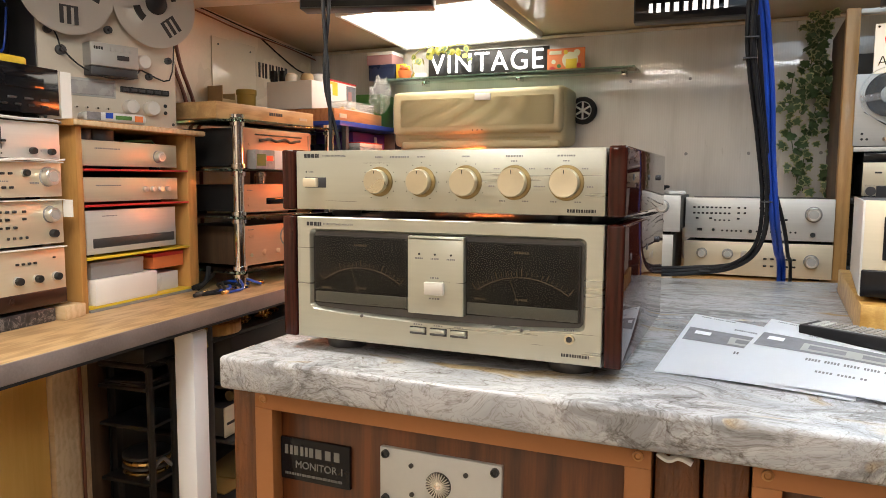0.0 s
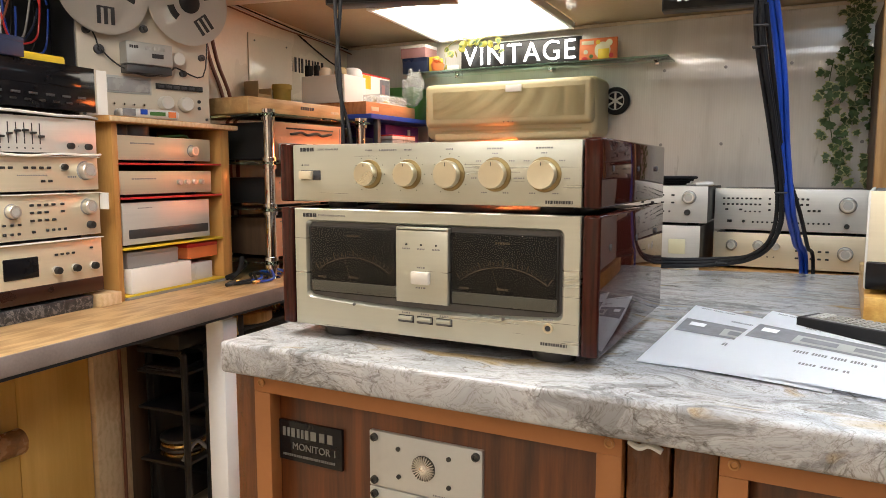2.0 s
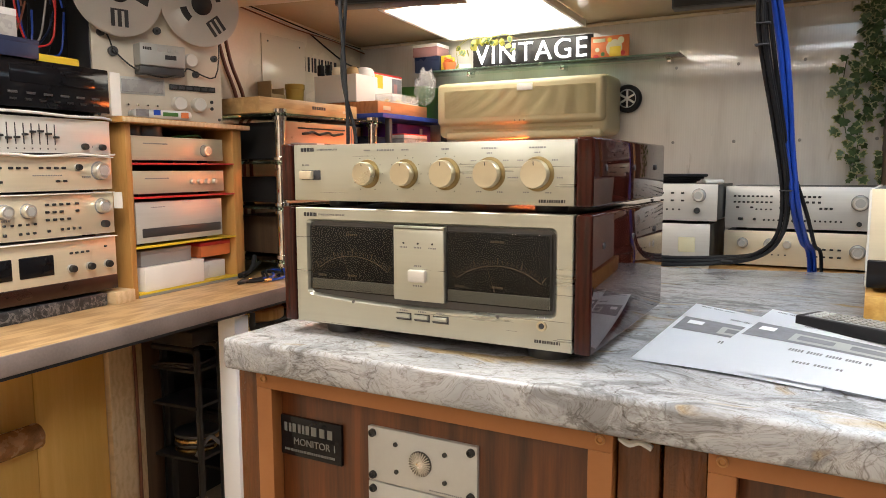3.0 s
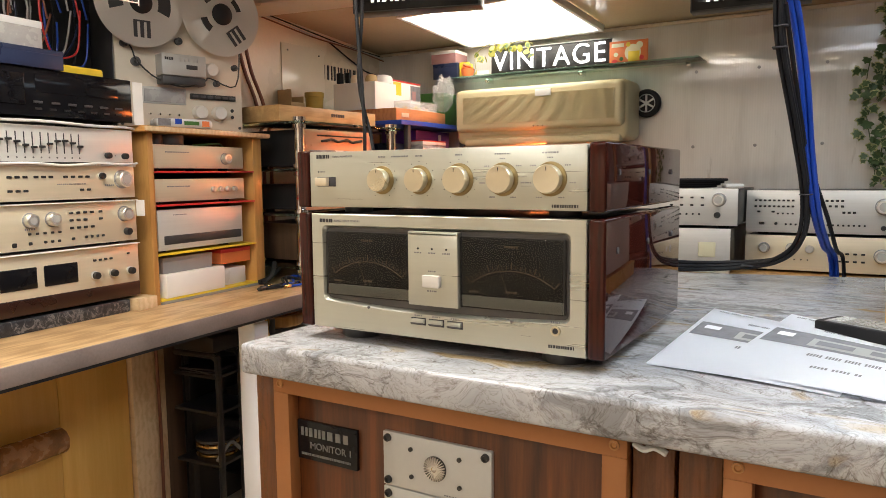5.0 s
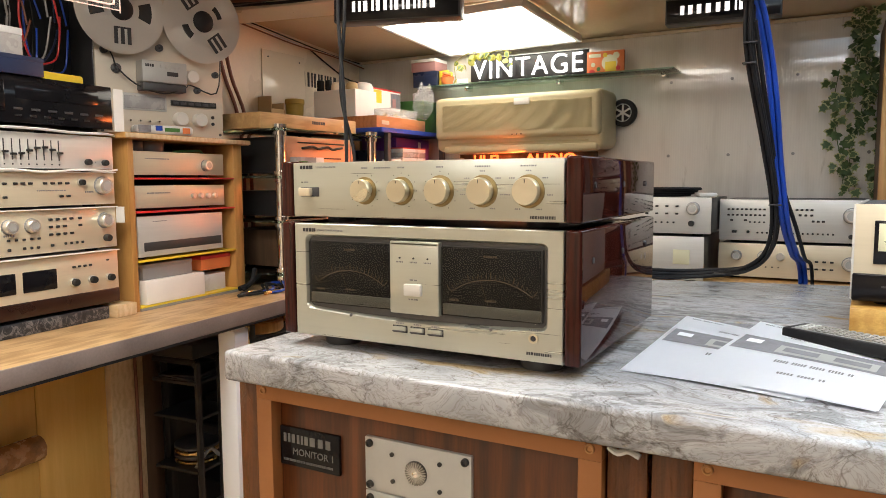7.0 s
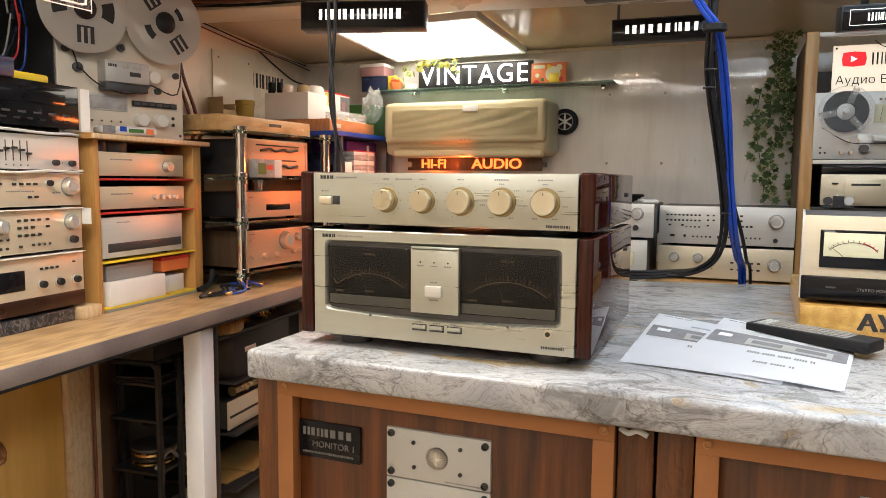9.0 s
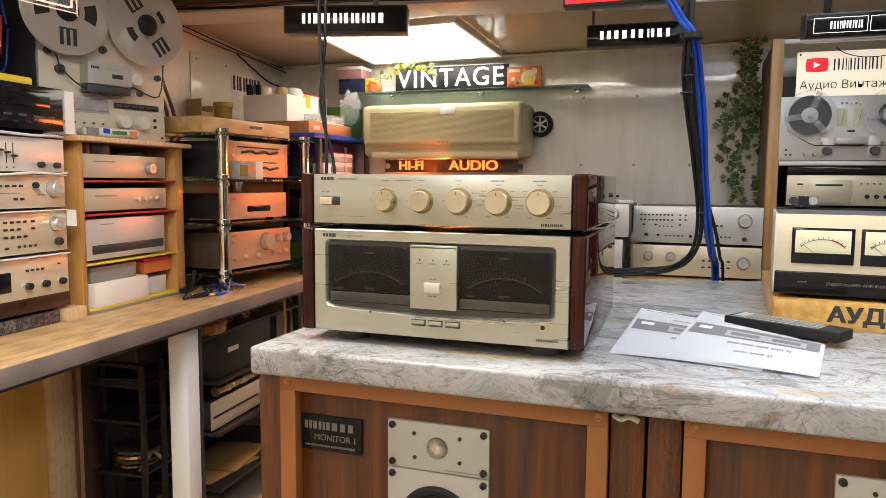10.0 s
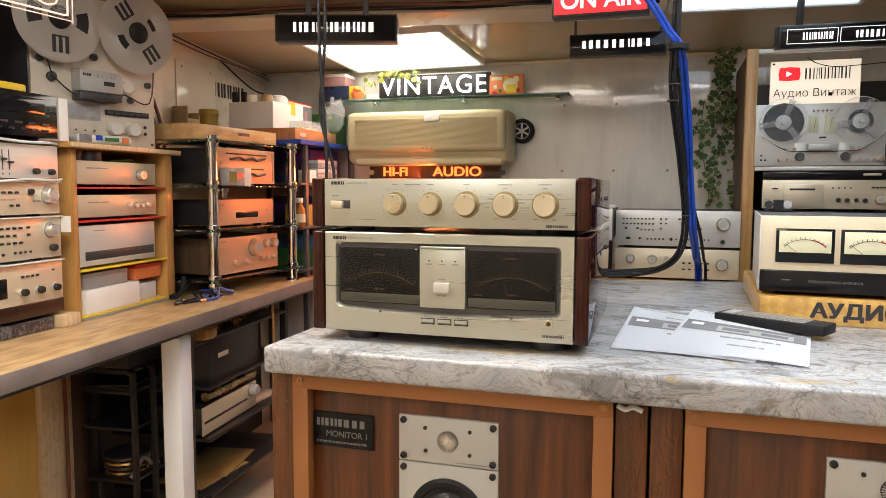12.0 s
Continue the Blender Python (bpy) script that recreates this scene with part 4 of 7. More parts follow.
# stack of units at the near end
stone = single("granite_slab", box(-0.47, -0.03, 0.0, 0.3, 0, 0.038, 0.004), "stone", west(0, 0, BENCH), "rough black granite slab on the workbench", "stone slab")
single("support_block", box(-0.02, 0.055, -0.02, 0.10, 0, 0.038, 0.003), "beech", west(0, 0, BENCH), "small pale wooden block on the workbench", "wood block")
S = "stacked hi-fi units"
W = 0.475
cx = -W / 2 + 0.008
device("power_amplifier", west(cx, 0, 0.83), W, 0.165, 0.3, "pale gold amplifier with two meters and dark base", "champ2", "black", [
    ("box", "base_strip", -W / 2, W / 2, 0.008, 0.05, 0.003, "basebrown"),
    ("box", "meter", -0.19, -0.09, 0.074, 0.130, 0.003, "gloss"), ("box", "meter", -0.07, 0.03, 0.074, 0.130, 0.003, "gloss"),
    ("row", 0.085, 0.139, 0.128, 4, 0.009, 0.006, "black"), ("row", 0.2, 0.2, 0.137, 1, 0.008, 0.005, "black"),
    ("knob", 0.082, 0.085, 0.0125, 0.006, "knobsilver"), ("knob", 0.142, 0.085, 0.0125, 0.006, "knobsilver"), ("knob", 0.203, 0.085, 0.0125, 0.006, "knobsilver"), ("knob", 0.082, 0.085, 0.0105, 0.018, "black"), ("knob", 0.142, 0.085, 0.0105, 0.018, "black"), ("knob", 0.203, 0.085, 0.0105, 0.018, "black"),
    ("print", 0.19, 0.03, 0.03, 0.005, 5), ("print", -0.06, 0.028, 0.1, 0.004, 16)], group=S)
device("preamplifier", west(cx, 0, 0.997), W, 0.127, 0.3, "pale gold control amplifier with rows of buttons", "champ2", "black", [
    ("knob", 0.195, 0.088, 0.0205, 0.02, "knobsilver"), ("knob", -0.037, 0.085, 0.018, 0.018, "knobsilver"), ("knob", -0.10, 0.085, 0.018, 0.018, "knobsilver"),
    ("row", 0.02, 0.085, 0.099, 4, 0.011, 0.0065, "black"), ("row", 0.02, 0.063, 0.079, 3, 0.011, 0.0065, "black"), ("row", 0.02, 0.085, 0.058, 4, 0.011, 0.0065, "black"),
    ("row", 0.113, 0.113, 0.099, 1, 0.011, 0.0065, "black"), ("row", 0.113, 0.113, 0.079, 1, 0.011, 0.0065, "black"),
    ("row", -0.103, -0.017, 0.05, 5, 0.008, 0.006, "black"), ("row", -0.06, -0.02, 0.026, 3, 0.008, 0.007, "black"), ("row", -0.145, -0.145, 0.024, 1, 0.012, 0.012, "black"), ("row", -0.102, -0.102, 0.025, 1, 0.009, 0.008, "black"), ("row", 0.022, 0.022, 0.028, 1, 0.009, 0.007, "black"), ("row", 0.063, 0.118, 0.030, 4, 0.007, 0.007, "black"),
    ("knob", 0.2, 0.036, 0.011, 0.016, "black"), ("print", -0.1, 0.062, 0.03, 0.005, 5)], group=S)
device("tuner", west(cx, 0, 1.125), W, 0.1, 0.3, "pale gold tuner with a large machined dial knob", "champ2", "black", [
    ("knob", 0.193, 0.062, 0.024, 0.022, "knobsilver"), ("knob", 0.122, 0.072, 0.011, 0.004, "knobsilver"), ("knob", 0.122, 0.072, 0.009, 0.014, "black"),
    ("row", -0.147, -0.105, 0.07, 3, 0.012, 0.0065, "black"), ("row", -0.075, -0.033, 0.07, 3, 0.012, 0.0065, "black"), ("row", 0.01, 0.078, 0.07, 4, 0.012, 0.0065, "black"),
    ("row", -0.147, -0.105, 0.034, 3, 0.012, 0.0065, "black"), ("row", 0.058, 0.08, 0.034, 2, 0.012, 0.0065, "black"),
    ("print", 0.03, 0.05, 0.09, 0.003, 16), ("print", 0.15, 0.045, 0.03, 0.005, 5)], group=S)
eq = device("graphic_equalizer", west(cx, 0, 1.227), W, 0.103, 0.3, "silver graphic equalizer with black sliders", "silver", "black", [
    ("knob", 0.147, 0.028, 0.009, 0.014, "black"), ("knob", 0.205, 0.027, 0.009, 0.014, "black"), ("print", 0.176, 0.028, 0.003, 0.004, 1)], category="equalizer", group=S)
for i in range(12):
    x = -0.19 + i * 0.0225
    s = part("slider_slot", box(x - 0.0015, x + 0.0015, -0.0006, 0.001, 0.03, 0.085), "ink", eq)
    z = 0.055 + 0.010 * math.sin(i * 0.9)
    part("slider_cap", box(x - 0.006, x + 0.006, -0.012, 0.0, z - 0.003, z + 0.003, 0.001), "black", s)
    part("slider_mark", cyl(0.0022, 0.001, (x, -0.0004, 0.019), "y", 10), "ink", eq)
td = device("cassette_deck", west(cx - 0.005, 0, 1.345), W + 0.02, 0.132, 0.3, "glossy black cassette deck", "gloss", "black", [
    ("box", "cassette_door", -0.2, -0.085, 0.035, 0.115, 0.004, "gloss"), ("box", "display_window", -0.055, 0.2, 0.07, 0.118, 0.002, "gloss"),
    ("row", -0.05, 0.2, 0.045, 6, 0.025, 0.006, "steel"), ("row", -0.05, 0.2, 0.028, 7, 0.018, 0.005, "black"), ("print", 0.03, 0.095, 0.03, 0.01, 4)], category="cassette deck", group=S)


# ---- small wooden cabinet on the bench ----
cab = thing("wooden_cabinet", west(0.325, 0, BENCH), "open pine cabinet with thin coloured shelves holding silver units", "cabinet")
hw, ch = 0.262, 0.54
part("side_panel", box(-hw, -hw + 0.022, 0.0, 0.3, 0, ch, 0.002), "oak", cab)
part("base_board", box(-hw + 0.022, hw - 0.048, -0.006, 0.29, 0, 0.008, 0.001), "grey", cab, "flat grey base board")
part("side_panel", box(hw - 0.048, hw, 0.0, 0.3, 0, ch, 0.002), "oak", cab)
part("back_panel", box(-hw + 0.022, hw - 0.048, 0.29, 0.3, 0, ch, 0.001), "black", cab)
part("top_board", box(-hw - 0.03, hw + 0.018, -0.025, 0.31, ch, ch + 0.018, 0.002), "oak", cab)
part("top_edge", box(-hw - 0.03, hw + 0.018, -0.029, -0.025, ch + 0.002, ch + 0.016, 0.001), "beech", cab)
for z, m in ((0.418, "red"), (0.312, "red"), (0.157, "yellow"), (0.012, "yellow")):
    part("shelf", box(-hw + 0.022, hw - 0.048, -0.004, 0.29, z - 0.003, z + 0.003, 0.001), m, cab, "thin coloured plastic shelf edge")
cw = 0.415
cc = 0.293
device("headphone_amplifier", west(cc, 0.012, BENCH + 0.4215), cw, 0.083, 0.26, "slim champagne amplifier with one round knob", "champ2", "grey", [("knob", 0.115, 0.042, 0.018, 0.02, "knobsilver"), ("print", -0.1, 0.06, 0.1, 0.004, 14)], group="units in the pine cabinet")
device("line_amplifier", west(cc, 0.012, BENCH + 0.3155), cw, 0.08, 0.26, "slim champagne amplifier with four small knobs", "champ2", "grey", [("knob", 0.05 + 0.035 * i, 0.044, 0.009, 0.012, "knobsilver") for i in range(4)] + [("print", -0.1, 0.056, 0.1, 0.004, 14)], group="units in the pine cabinet")
device("disc_player", west(cc - 0.005, 0.008, BENCH + 0.1605), cw - 0.03, 0.138, 0.26, "pale grey player with a long dark slot", "silver", "grey", [("box", "slot", -0.17, 0.185, 0.025, 0.055, 0.001, "steel"), ("print", -0.1, 0.12, 0.06, 0.003, 9)], category="player", group="units in the pine cabinet")
carton("grey_box", west(0.222, 0.09, BENCH + 0.0935), 0.215, 0.15, 0.05, "grey", "flat grey metal box in the cabinet", "grey")
carton("white_box", west(0.243, 0.10, BENCH + 0.0155), 0.26, 0.2, 0.077, "white", "plain white carton on the cabinet's lowest shelf")
carton("orange_carton", west(0.455, 0.12, BENCH + 0.0935), 0.15, 0.2, 0.052, "orange", "small orange printed carton in the cabinet", "red")
carton("grey_box", west(0.447, 0.13, BENCH + 0.0155), 0.13, 0.2, 0.06, "frost", "pale grey box beside a white carton")
for x in (0.15, 0.17 + 0.04):
    single("coin_roll", cyl(0.05 if x > 0.16 else 0.03, 0.034, (0, 0, 0.017), "z", 24, None, 0.002), "steel", west(x, 0.07, BENCH + 0.5045), "round dull metal tin on the top unit", "tin")


# ---- reel to reel recorder on the cabinet ----
def reel(parent, x, z, spin, y=-0.05):
    bm = bmesh.new()
    r, hub = 0.139, 0.033
    segs = 96
    def blocked(rad, ang):
        a = (math.degrees(ang) - spin + 17) % 180
        return 0.056 < rad < 0.112 and a < 38
    radii = [hub, 0.056, 0.082, 0.112, 0.125, r]
    rings = [[bm.verts.new((x + q * math.sin(2 * math.pi * k / segs), y, z + q * math.cos(2 * math.pi * k / segs))) for k in range(segs)] for q in radii]
    for a in range(len(radii) - 1):
        for k in range(segs):
            if not blocked((radii[a] + radii[a + 1]) / 2, 2 * math.pi * (k + 0.5) / segs):
                bm.faces.new((rings[a][k], rings[a][(k + 1) % segs], rings[a + 1][(k + 1) % segs], rings[a + 1][k]))
    bmesh.ops.solidify(bm, geom=bm.faces[:], thickness=0.0012)
    fl = part("reel_flange", bm, "reelmetal", parent, "brushed aluminium tape reel flange with cut windows")
    part("reel_hub", lathe([(0.036, 0), (0.036, 0.004), (0.026, 0.014), (0.01, 0.018), (0.001, 0.018)], (x, y, z), "y", 28), "rubber", fl, "black reel hub clamp")
    part("tape_pack", cyl(0.098 if x < 0 else 0.075, 0.007, (x, y + 0.006, z), "y", 40), "black", fl)
    part("rear_flange", cyl(r, 0.0015, (x, y + 0.012, z), "y", 64), "reelmetal", fl)
    for k in range(2):
        t = radians(spin + 90 + 180 * k)
        for j in range(3):
            q = part("flange_print", box(-0.006 + (j - 1) * 0.021, 0.006 + (j - 1) * 0.021, -0.0006, 0, -0.025, 0.025), "ink", fl)
            q.matrix_local = pose(x + 0.085 * math.sin(t), y - 0.0004, z + 0.085 * math.cos(t)) @ Matrix.Rotation(t, 4, "Y")
        q = part("flange_print", box(-0.027, 0.027, -0.0006, 0, -0.029, -0.0235), "ink", fl)
        q.matrix_local = pose(x + 0.085 * math.sin(t), y - 0.0005, z + 0.085 * math.cos(t)) @ Matrix.Rotation(t, 4, "Y")
    return fl


M["reelmetal"] = paint("reel_aluminium", (0.72, 0.70, 0.66), 0.42, 0.12, 0.04, 5.0, 0.15)
M["deckface"] = paint("deck_face", (0.68, 0.62, 0.52), 0.42, 0.1, 0.05, 5.0, 0.15)
deck = thing("tape_recorder", pose(-1.478, 0.801, 1.3495, 0, 0, 74), "large open-reel tape recorder with two metal reels on the cabinet", "tape recorder")
DW, DH = 0.44, 0.49
part("case", box(-DW / 2, DW / 2, 0.012, 0.25, 0.004, DH, 0.003), "steel", deck, "dark grey recorder case")
part("front_panel", box(-DW / 2 + 0.002, DW / 2 - 0.002, 0.0, 0.012, 0.0, DH, 0.002), "deckface", deck, "warm grey metal front panel")
reel(deck, -0.146, 0.395, 90)
reel(deck, 0.129, 0.395, 53)
h = part("head_cover", box(-0.09, 0.062, -0.055, 0.0, 0.175, 0.245, 0.004), "plate", deck, "silver head cover with small buttons")
bars("printed_mark", 4, 0.03, 0.009, "ink", h, (-0.065, -0.0553, 0.228), 0.0004, 0.25, 0, 3)
part("counter_window", box(-0.008, 0.03, -0.057, -0.054, 0.198, 0.212, 0.001), "ink", h)
for i in range(5):
    part("button", box(-0.03 + i * 0.015, -0.021 + i * 0.015, -0.058, -0.054, 0.222, 0.234, 0.001), "plate", h)
part("head_block", box(-0.088, 0.06, -0.05, 0.0, 0.148, 0.174, 0.003), "steel", deck, "dark tape head block")
knob(deck, 0.095, 0.208, 0.023, 0.035, "reelmetal", 0.0, "pinch_roller")
for x, z, q in ((-0.19, 0.27, 0.012), (-0.155, 0.215, 0.015), (0.19, 0.225, 0.011), (0.12, 0.165, 0.011), (-0.01, 0.295, 0.012)):
    part("guide_roller", lathe([(q, 0), (q, 0.012), (q * 0.5, 0.013), (q * 0.4, 0.022), (0.001, 0.022)], (x, 0, z), "y", 20), "steel", deck)
part("tape", tube([(-0.2, -0.04, 0.29), (-0.17, -0.02, 0.25), (-0.155, -0.02, 0.215), (-0.1, -0.03, 0.165), (-0.02, -0.052, 0.14), (0.06, -0.04, 0.165), (0.09, -0.02, 0.18), (0.185, -0.02, 0.16), (0.2, -0.03, 0.3)], 0.0025, 6, 4), "black", deck, "dark brown recording tape")
part("meter_window", box(-0.138, 0.01, -0.003, 0.001, 0.085, 0.14, 0.002), "plate", deck, "level meter behind a grey window")
part("meter_glass", box(-0.132, 0.004, -0.005, -0.002, 0.091, 0.132, 0.001), "traygrey", deck)
part("key_strip", box(0.025, 0.19, -0.008, 0.001, 0.108, 0.126, 0.001), "black", deck, "black strip of transport keys")
for i in range(6):
    part("key", box(0.03 + i * 0.027, 0.05 + i * 0.027, -0.011, -0.007, 0.112, 0.121, 0.001), "steel", deck)
for x in (0.052, 0.122):
    knob(deck, x, 0.062, 0.024, 0.03, "reelmetal", 0.0, "level_knob")
for i in range(5):
    part("toggle", cyl(0.003, 0.014, (-0.15 + i * 0.032, -0.007, 0.05), "y", 10), "chrome", deck)
for z in (0.055, 0.032):
    part("jack", cyl(0.006, 0.003, (0.178, -0.001, z + 0.02), "y", 14), "ink", deck)
for x in (-0.205, 0.205):
    for z in (0.015, 0.33):
        part("screw", cyl(0.005, 0.003, (x, -0.001, z), "y", 12), "steel", deck)


# ---- glass and chrome rack ----
def rackside(x, y, z, rz=0):
    """A pose in the glass rack's own directions, which stand a little askew to the bench."""
    return pose(-1.278, 1.153, 0, 0, 0, 87) @ pose(x - 0.645, y + 0.133, z, 0, 0, rz)


rack = thing("hifi_rack", rackside(0, 0, BENCH), "glass-shelved hi-fi rack on chrome tube posts", "rack")
RX0, RX1, RY0, RY1 = 0.645, 1.20, -0.133, 0.24
for x in (RX0, RX1):
    for y in (RY0, RY1):
        p = part("post", cyl(0.0195, 0.60, (x, y, 0.31), "z", 24), "chrome", rack, "polished chrome tube post")
        for z in (0.06, 0.256, 0.424, 0.598):
            part("collar", lathe([(0.018, -0.022), (0.026, -0.02), (0.026, -0.008), (0.019, -0.006), (0.019, 0.006), (0.026, 0.008), (0.026, 0.02), (0.018, 0.022)], (x, y, z), "z", 24), "chrome", p)
        part("foot", lathe([(0.032, 0), (0.032, 0.004), (0.012, 0.012), (0.009, 0.04), (0.001, 0.04)], (x, y, 0), "z", 24), "chrome", p)
for z in (0.06, 0.256, 0.424, 0.598):
    part("glass_shelf", box(RX0 - 0.03, RX1 + 0.03, RY0 - 0.03, RY1 + 0.02, z - 0.004, z + 0.004, 0.001), "greenglass", rack, "green-edged glass shelf")
rc = RX0 + 0.265
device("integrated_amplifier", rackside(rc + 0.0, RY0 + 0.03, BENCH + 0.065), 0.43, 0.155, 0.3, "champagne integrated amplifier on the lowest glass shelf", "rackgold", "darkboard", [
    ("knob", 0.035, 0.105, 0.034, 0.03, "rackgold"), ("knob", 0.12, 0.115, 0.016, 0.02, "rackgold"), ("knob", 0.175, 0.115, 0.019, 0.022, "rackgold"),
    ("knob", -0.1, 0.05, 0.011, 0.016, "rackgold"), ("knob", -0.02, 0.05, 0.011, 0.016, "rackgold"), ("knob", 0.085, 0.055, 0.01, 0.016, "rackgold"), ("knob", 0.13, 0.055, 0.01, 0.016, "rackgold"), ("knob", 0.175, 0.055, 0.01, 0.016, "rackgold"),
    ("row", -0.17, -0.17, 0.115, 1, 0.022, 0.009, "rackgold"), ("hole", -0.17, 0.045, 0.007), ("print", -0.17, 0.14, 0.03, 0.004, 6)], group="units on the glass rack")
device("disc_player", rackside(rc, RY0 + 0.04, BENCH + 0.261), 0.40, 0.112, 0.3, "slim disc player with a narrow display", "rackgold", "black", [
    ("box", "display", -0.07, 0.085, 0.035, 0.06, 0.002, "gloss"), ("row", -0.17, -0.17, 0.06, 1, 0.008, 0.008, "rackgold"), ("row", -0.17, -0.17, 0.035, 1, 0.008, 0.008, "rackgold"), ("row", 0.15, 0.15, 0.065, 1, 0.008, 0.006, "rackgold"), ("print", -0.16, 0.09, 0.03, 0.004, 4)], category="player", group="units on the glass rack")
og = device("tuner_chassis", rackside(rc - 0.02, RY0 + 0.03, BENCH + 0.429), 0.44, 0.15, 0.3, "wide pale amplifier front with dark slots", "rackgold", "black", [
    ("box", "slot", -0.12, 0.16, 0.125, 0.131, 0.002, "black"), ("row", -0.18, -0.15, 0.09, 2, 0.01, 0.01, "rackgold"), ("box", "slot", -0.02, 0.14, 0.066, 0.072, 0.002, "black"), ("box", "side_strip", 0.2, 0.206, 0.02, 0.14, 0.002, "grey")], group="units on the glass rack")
for z in (0.11, 0.045):
    part("cord", tube([(-0.1 + 0.03 * i, -0.006 - 0.003 * (i % 2), z + 0.004 * ((i * 7) % 3 - 1)) for i in range(9)], 0.005, 8, 4), "black", og, "black cord held along the front")
sc = carton("small_carton", rackside(rc - 0.12, RY0 + 0.0, BENCH + 0.4285), 0.15, 0.04, 0.07, "traygrey", "small clear and white printed carton on the glass shelf")
part("end_flap", box(0.03, 0.0752, -0.0205, 0.0205, 0.0, 0.0702, 0.001), "white", sc)
part("printed_shape", box(-0.068, -0.02, -0.0206, -0.02, 0.012, 0.055), "green", sc)
part("printed_shape", box(-0.015, 0.02, -0.0206, -0.02, 0.03, 0.05), "red", sc)
ply = thing("turntable_plinth", rackside(rc - 0.02, 0.07, BENCH + 0.603), "pale beech turntable plinth lying on the glass rack", "plinth")
part("body", box(-0.30, 0.26, -0.16, 0.19, 0, 0.06, 0.004), "plinthwood", ply)
bars("printed_mark", 6, 0.08, 0.012, "steel", ply, (0.02, -0.1605, 0.036), 0.001, 0.25, 0, 5)
bars("printed_mark", 6, 0.05, 0.01, "champ2", ply, (0.19, -0.1605, 0.03), 0.001, 0.15, 0, 6)

# ---- back wall ----
ac = thing("air_conditioner", pose(-0.767, 0, 0), "aged cream split air conditioner on the back wall", "air conditioner")
part("body", box(-0.415, 0.415, 2.165, 2.385, 1.335, 1.592, 0.03, 4), "acbody", ac)
part("front_panel", box(-0.405, 0.405, 2.135, 2.20, 1.39, 1.585, 0.022, 4), "acbody", ac)
for i in range(30):
    z = 1.425 + i * 0.0042
    part("grille_slat", box(-0.36, 0.37, 2.1315, 2.137, z, z + 0.0026, 0.0006, 1), "acgrill", ac)
part("outlet_flap", box(-0.37, 0.39, 2.16, 2.21, 1.325, 1.36, 0.012, 3), "acbody", ac)
part("outlet_slot", box(-0.33, 0.35, 2.1625, 2.17, 1.366, 1.376, 0.002), "acgrill", ac, "long narrow slot above the outlet flap")
part("tag", box(0.01, 0.085, 2.126, 2.134, 1.535, 1.565, 0.002), "white", ac, "small white remote sensor stuck on the front")
for i in range(3):
    part("indicator", cyl(0.003, 0.003, (0.0 + i * 0.022, 2.134, 1.405), "y", 10), "ink", ac)

gs = single("glass_shelf", box(-1.3, -0.075, 2.21, 2.385, 1.655, 1.663, 0.001), "greenglass", Matrix(), "long green-edged glass shelf on the back wall", "shelf")
for x in (-1.1, -0.62, -0.14):
    part("shelf_bracket", box(x - 0.01, x + 0.01, 2.33, 2.389, 1.64, 1.656, 0.002), "chrome", gs)

vs = thing("neon_sign", pose(-0.775, 2.325, 1.663), "lit white neon sign reading VINTAGE on a dark board", "neon sign")
part("board", box(-0.30, 0.30, 0.006, 0.016, 0.0, 0.128, 0.002), "black", vs)
part("board_rim", box(-0.302, 0.302, 0.0, 0.018, -0.0, 0.004, 0.001), "plate", vs)
part("board_rim", box(-0.302, 0.302, 0.0, 0.018, 0.126, 0.13, 0.001), "plate", vs)
words("neon_lettering", "VINTAGE", 0.128, "neonw", vs, (-0.002, -0.006, 0.066), depth=0.004, bold=-0.0006, wide=0.98, space=1.12, label="white glowing neon lettering")
hf = thing("neon_sign", pose(-0.77, 2.26, 1.262), "lit orange neon sign reading HI-FI AUDIO under the air conditioner", "neon sign")
part("board", box(-0.34, 0.36, 0.02, 0.03, 0, 0.062, 0.002), "darkboard", hf)
words("neon_lettering", "HI-FI", 0.062, "neono", hf, (-0.19, 0.006, 0.031), depth=0.003, bold=0.001, wide=1.1, label="orange glowing neon lettering")
words("neon_lettering", "AUDIO", 0.066, "neono", hf, (0.14, 0.006, 0.031), depth=0.003, bold=0.001, wide=1.2, label="orange glowing neon lettering")
part("standoff", box(-0.34, -0.32, 0.03, 0.128, 0.02, 0.04), "steel", hf)
part("standoff", box(0.34, 0.36, 0.03, 0.128, 0.02, 0.04), "steel", hf)
part("end_knob", cyl(0.014, 0.02, (-0.325, 0.012, 0.03), "y", 20, None, 0.003), "gold", hf)

pc = thing("picture_card", pose(-0.395, 2.32, 1.663), "small red and yellow printed picture card on the glass shelf", "card")
part("sheet", box(-0.085, 0.085, 0, 0.012, 0, 0.108, 0.001), "orange", pc)
part("printed_shape", cyl(0.036, 0.001, (0.02, -0.0003, 0.055), "y", 24), "dial", pc)
part("printed_shape", box(0.0, 0.05, -0.0018, -0.0009, 0.018, 0.06, 0.0004), "yellow", pc)
part("printed_shape", box(-0.075, -0.02, -0.001, 0.0, 0.082, 0.098, 0.0004), "dial", pc)

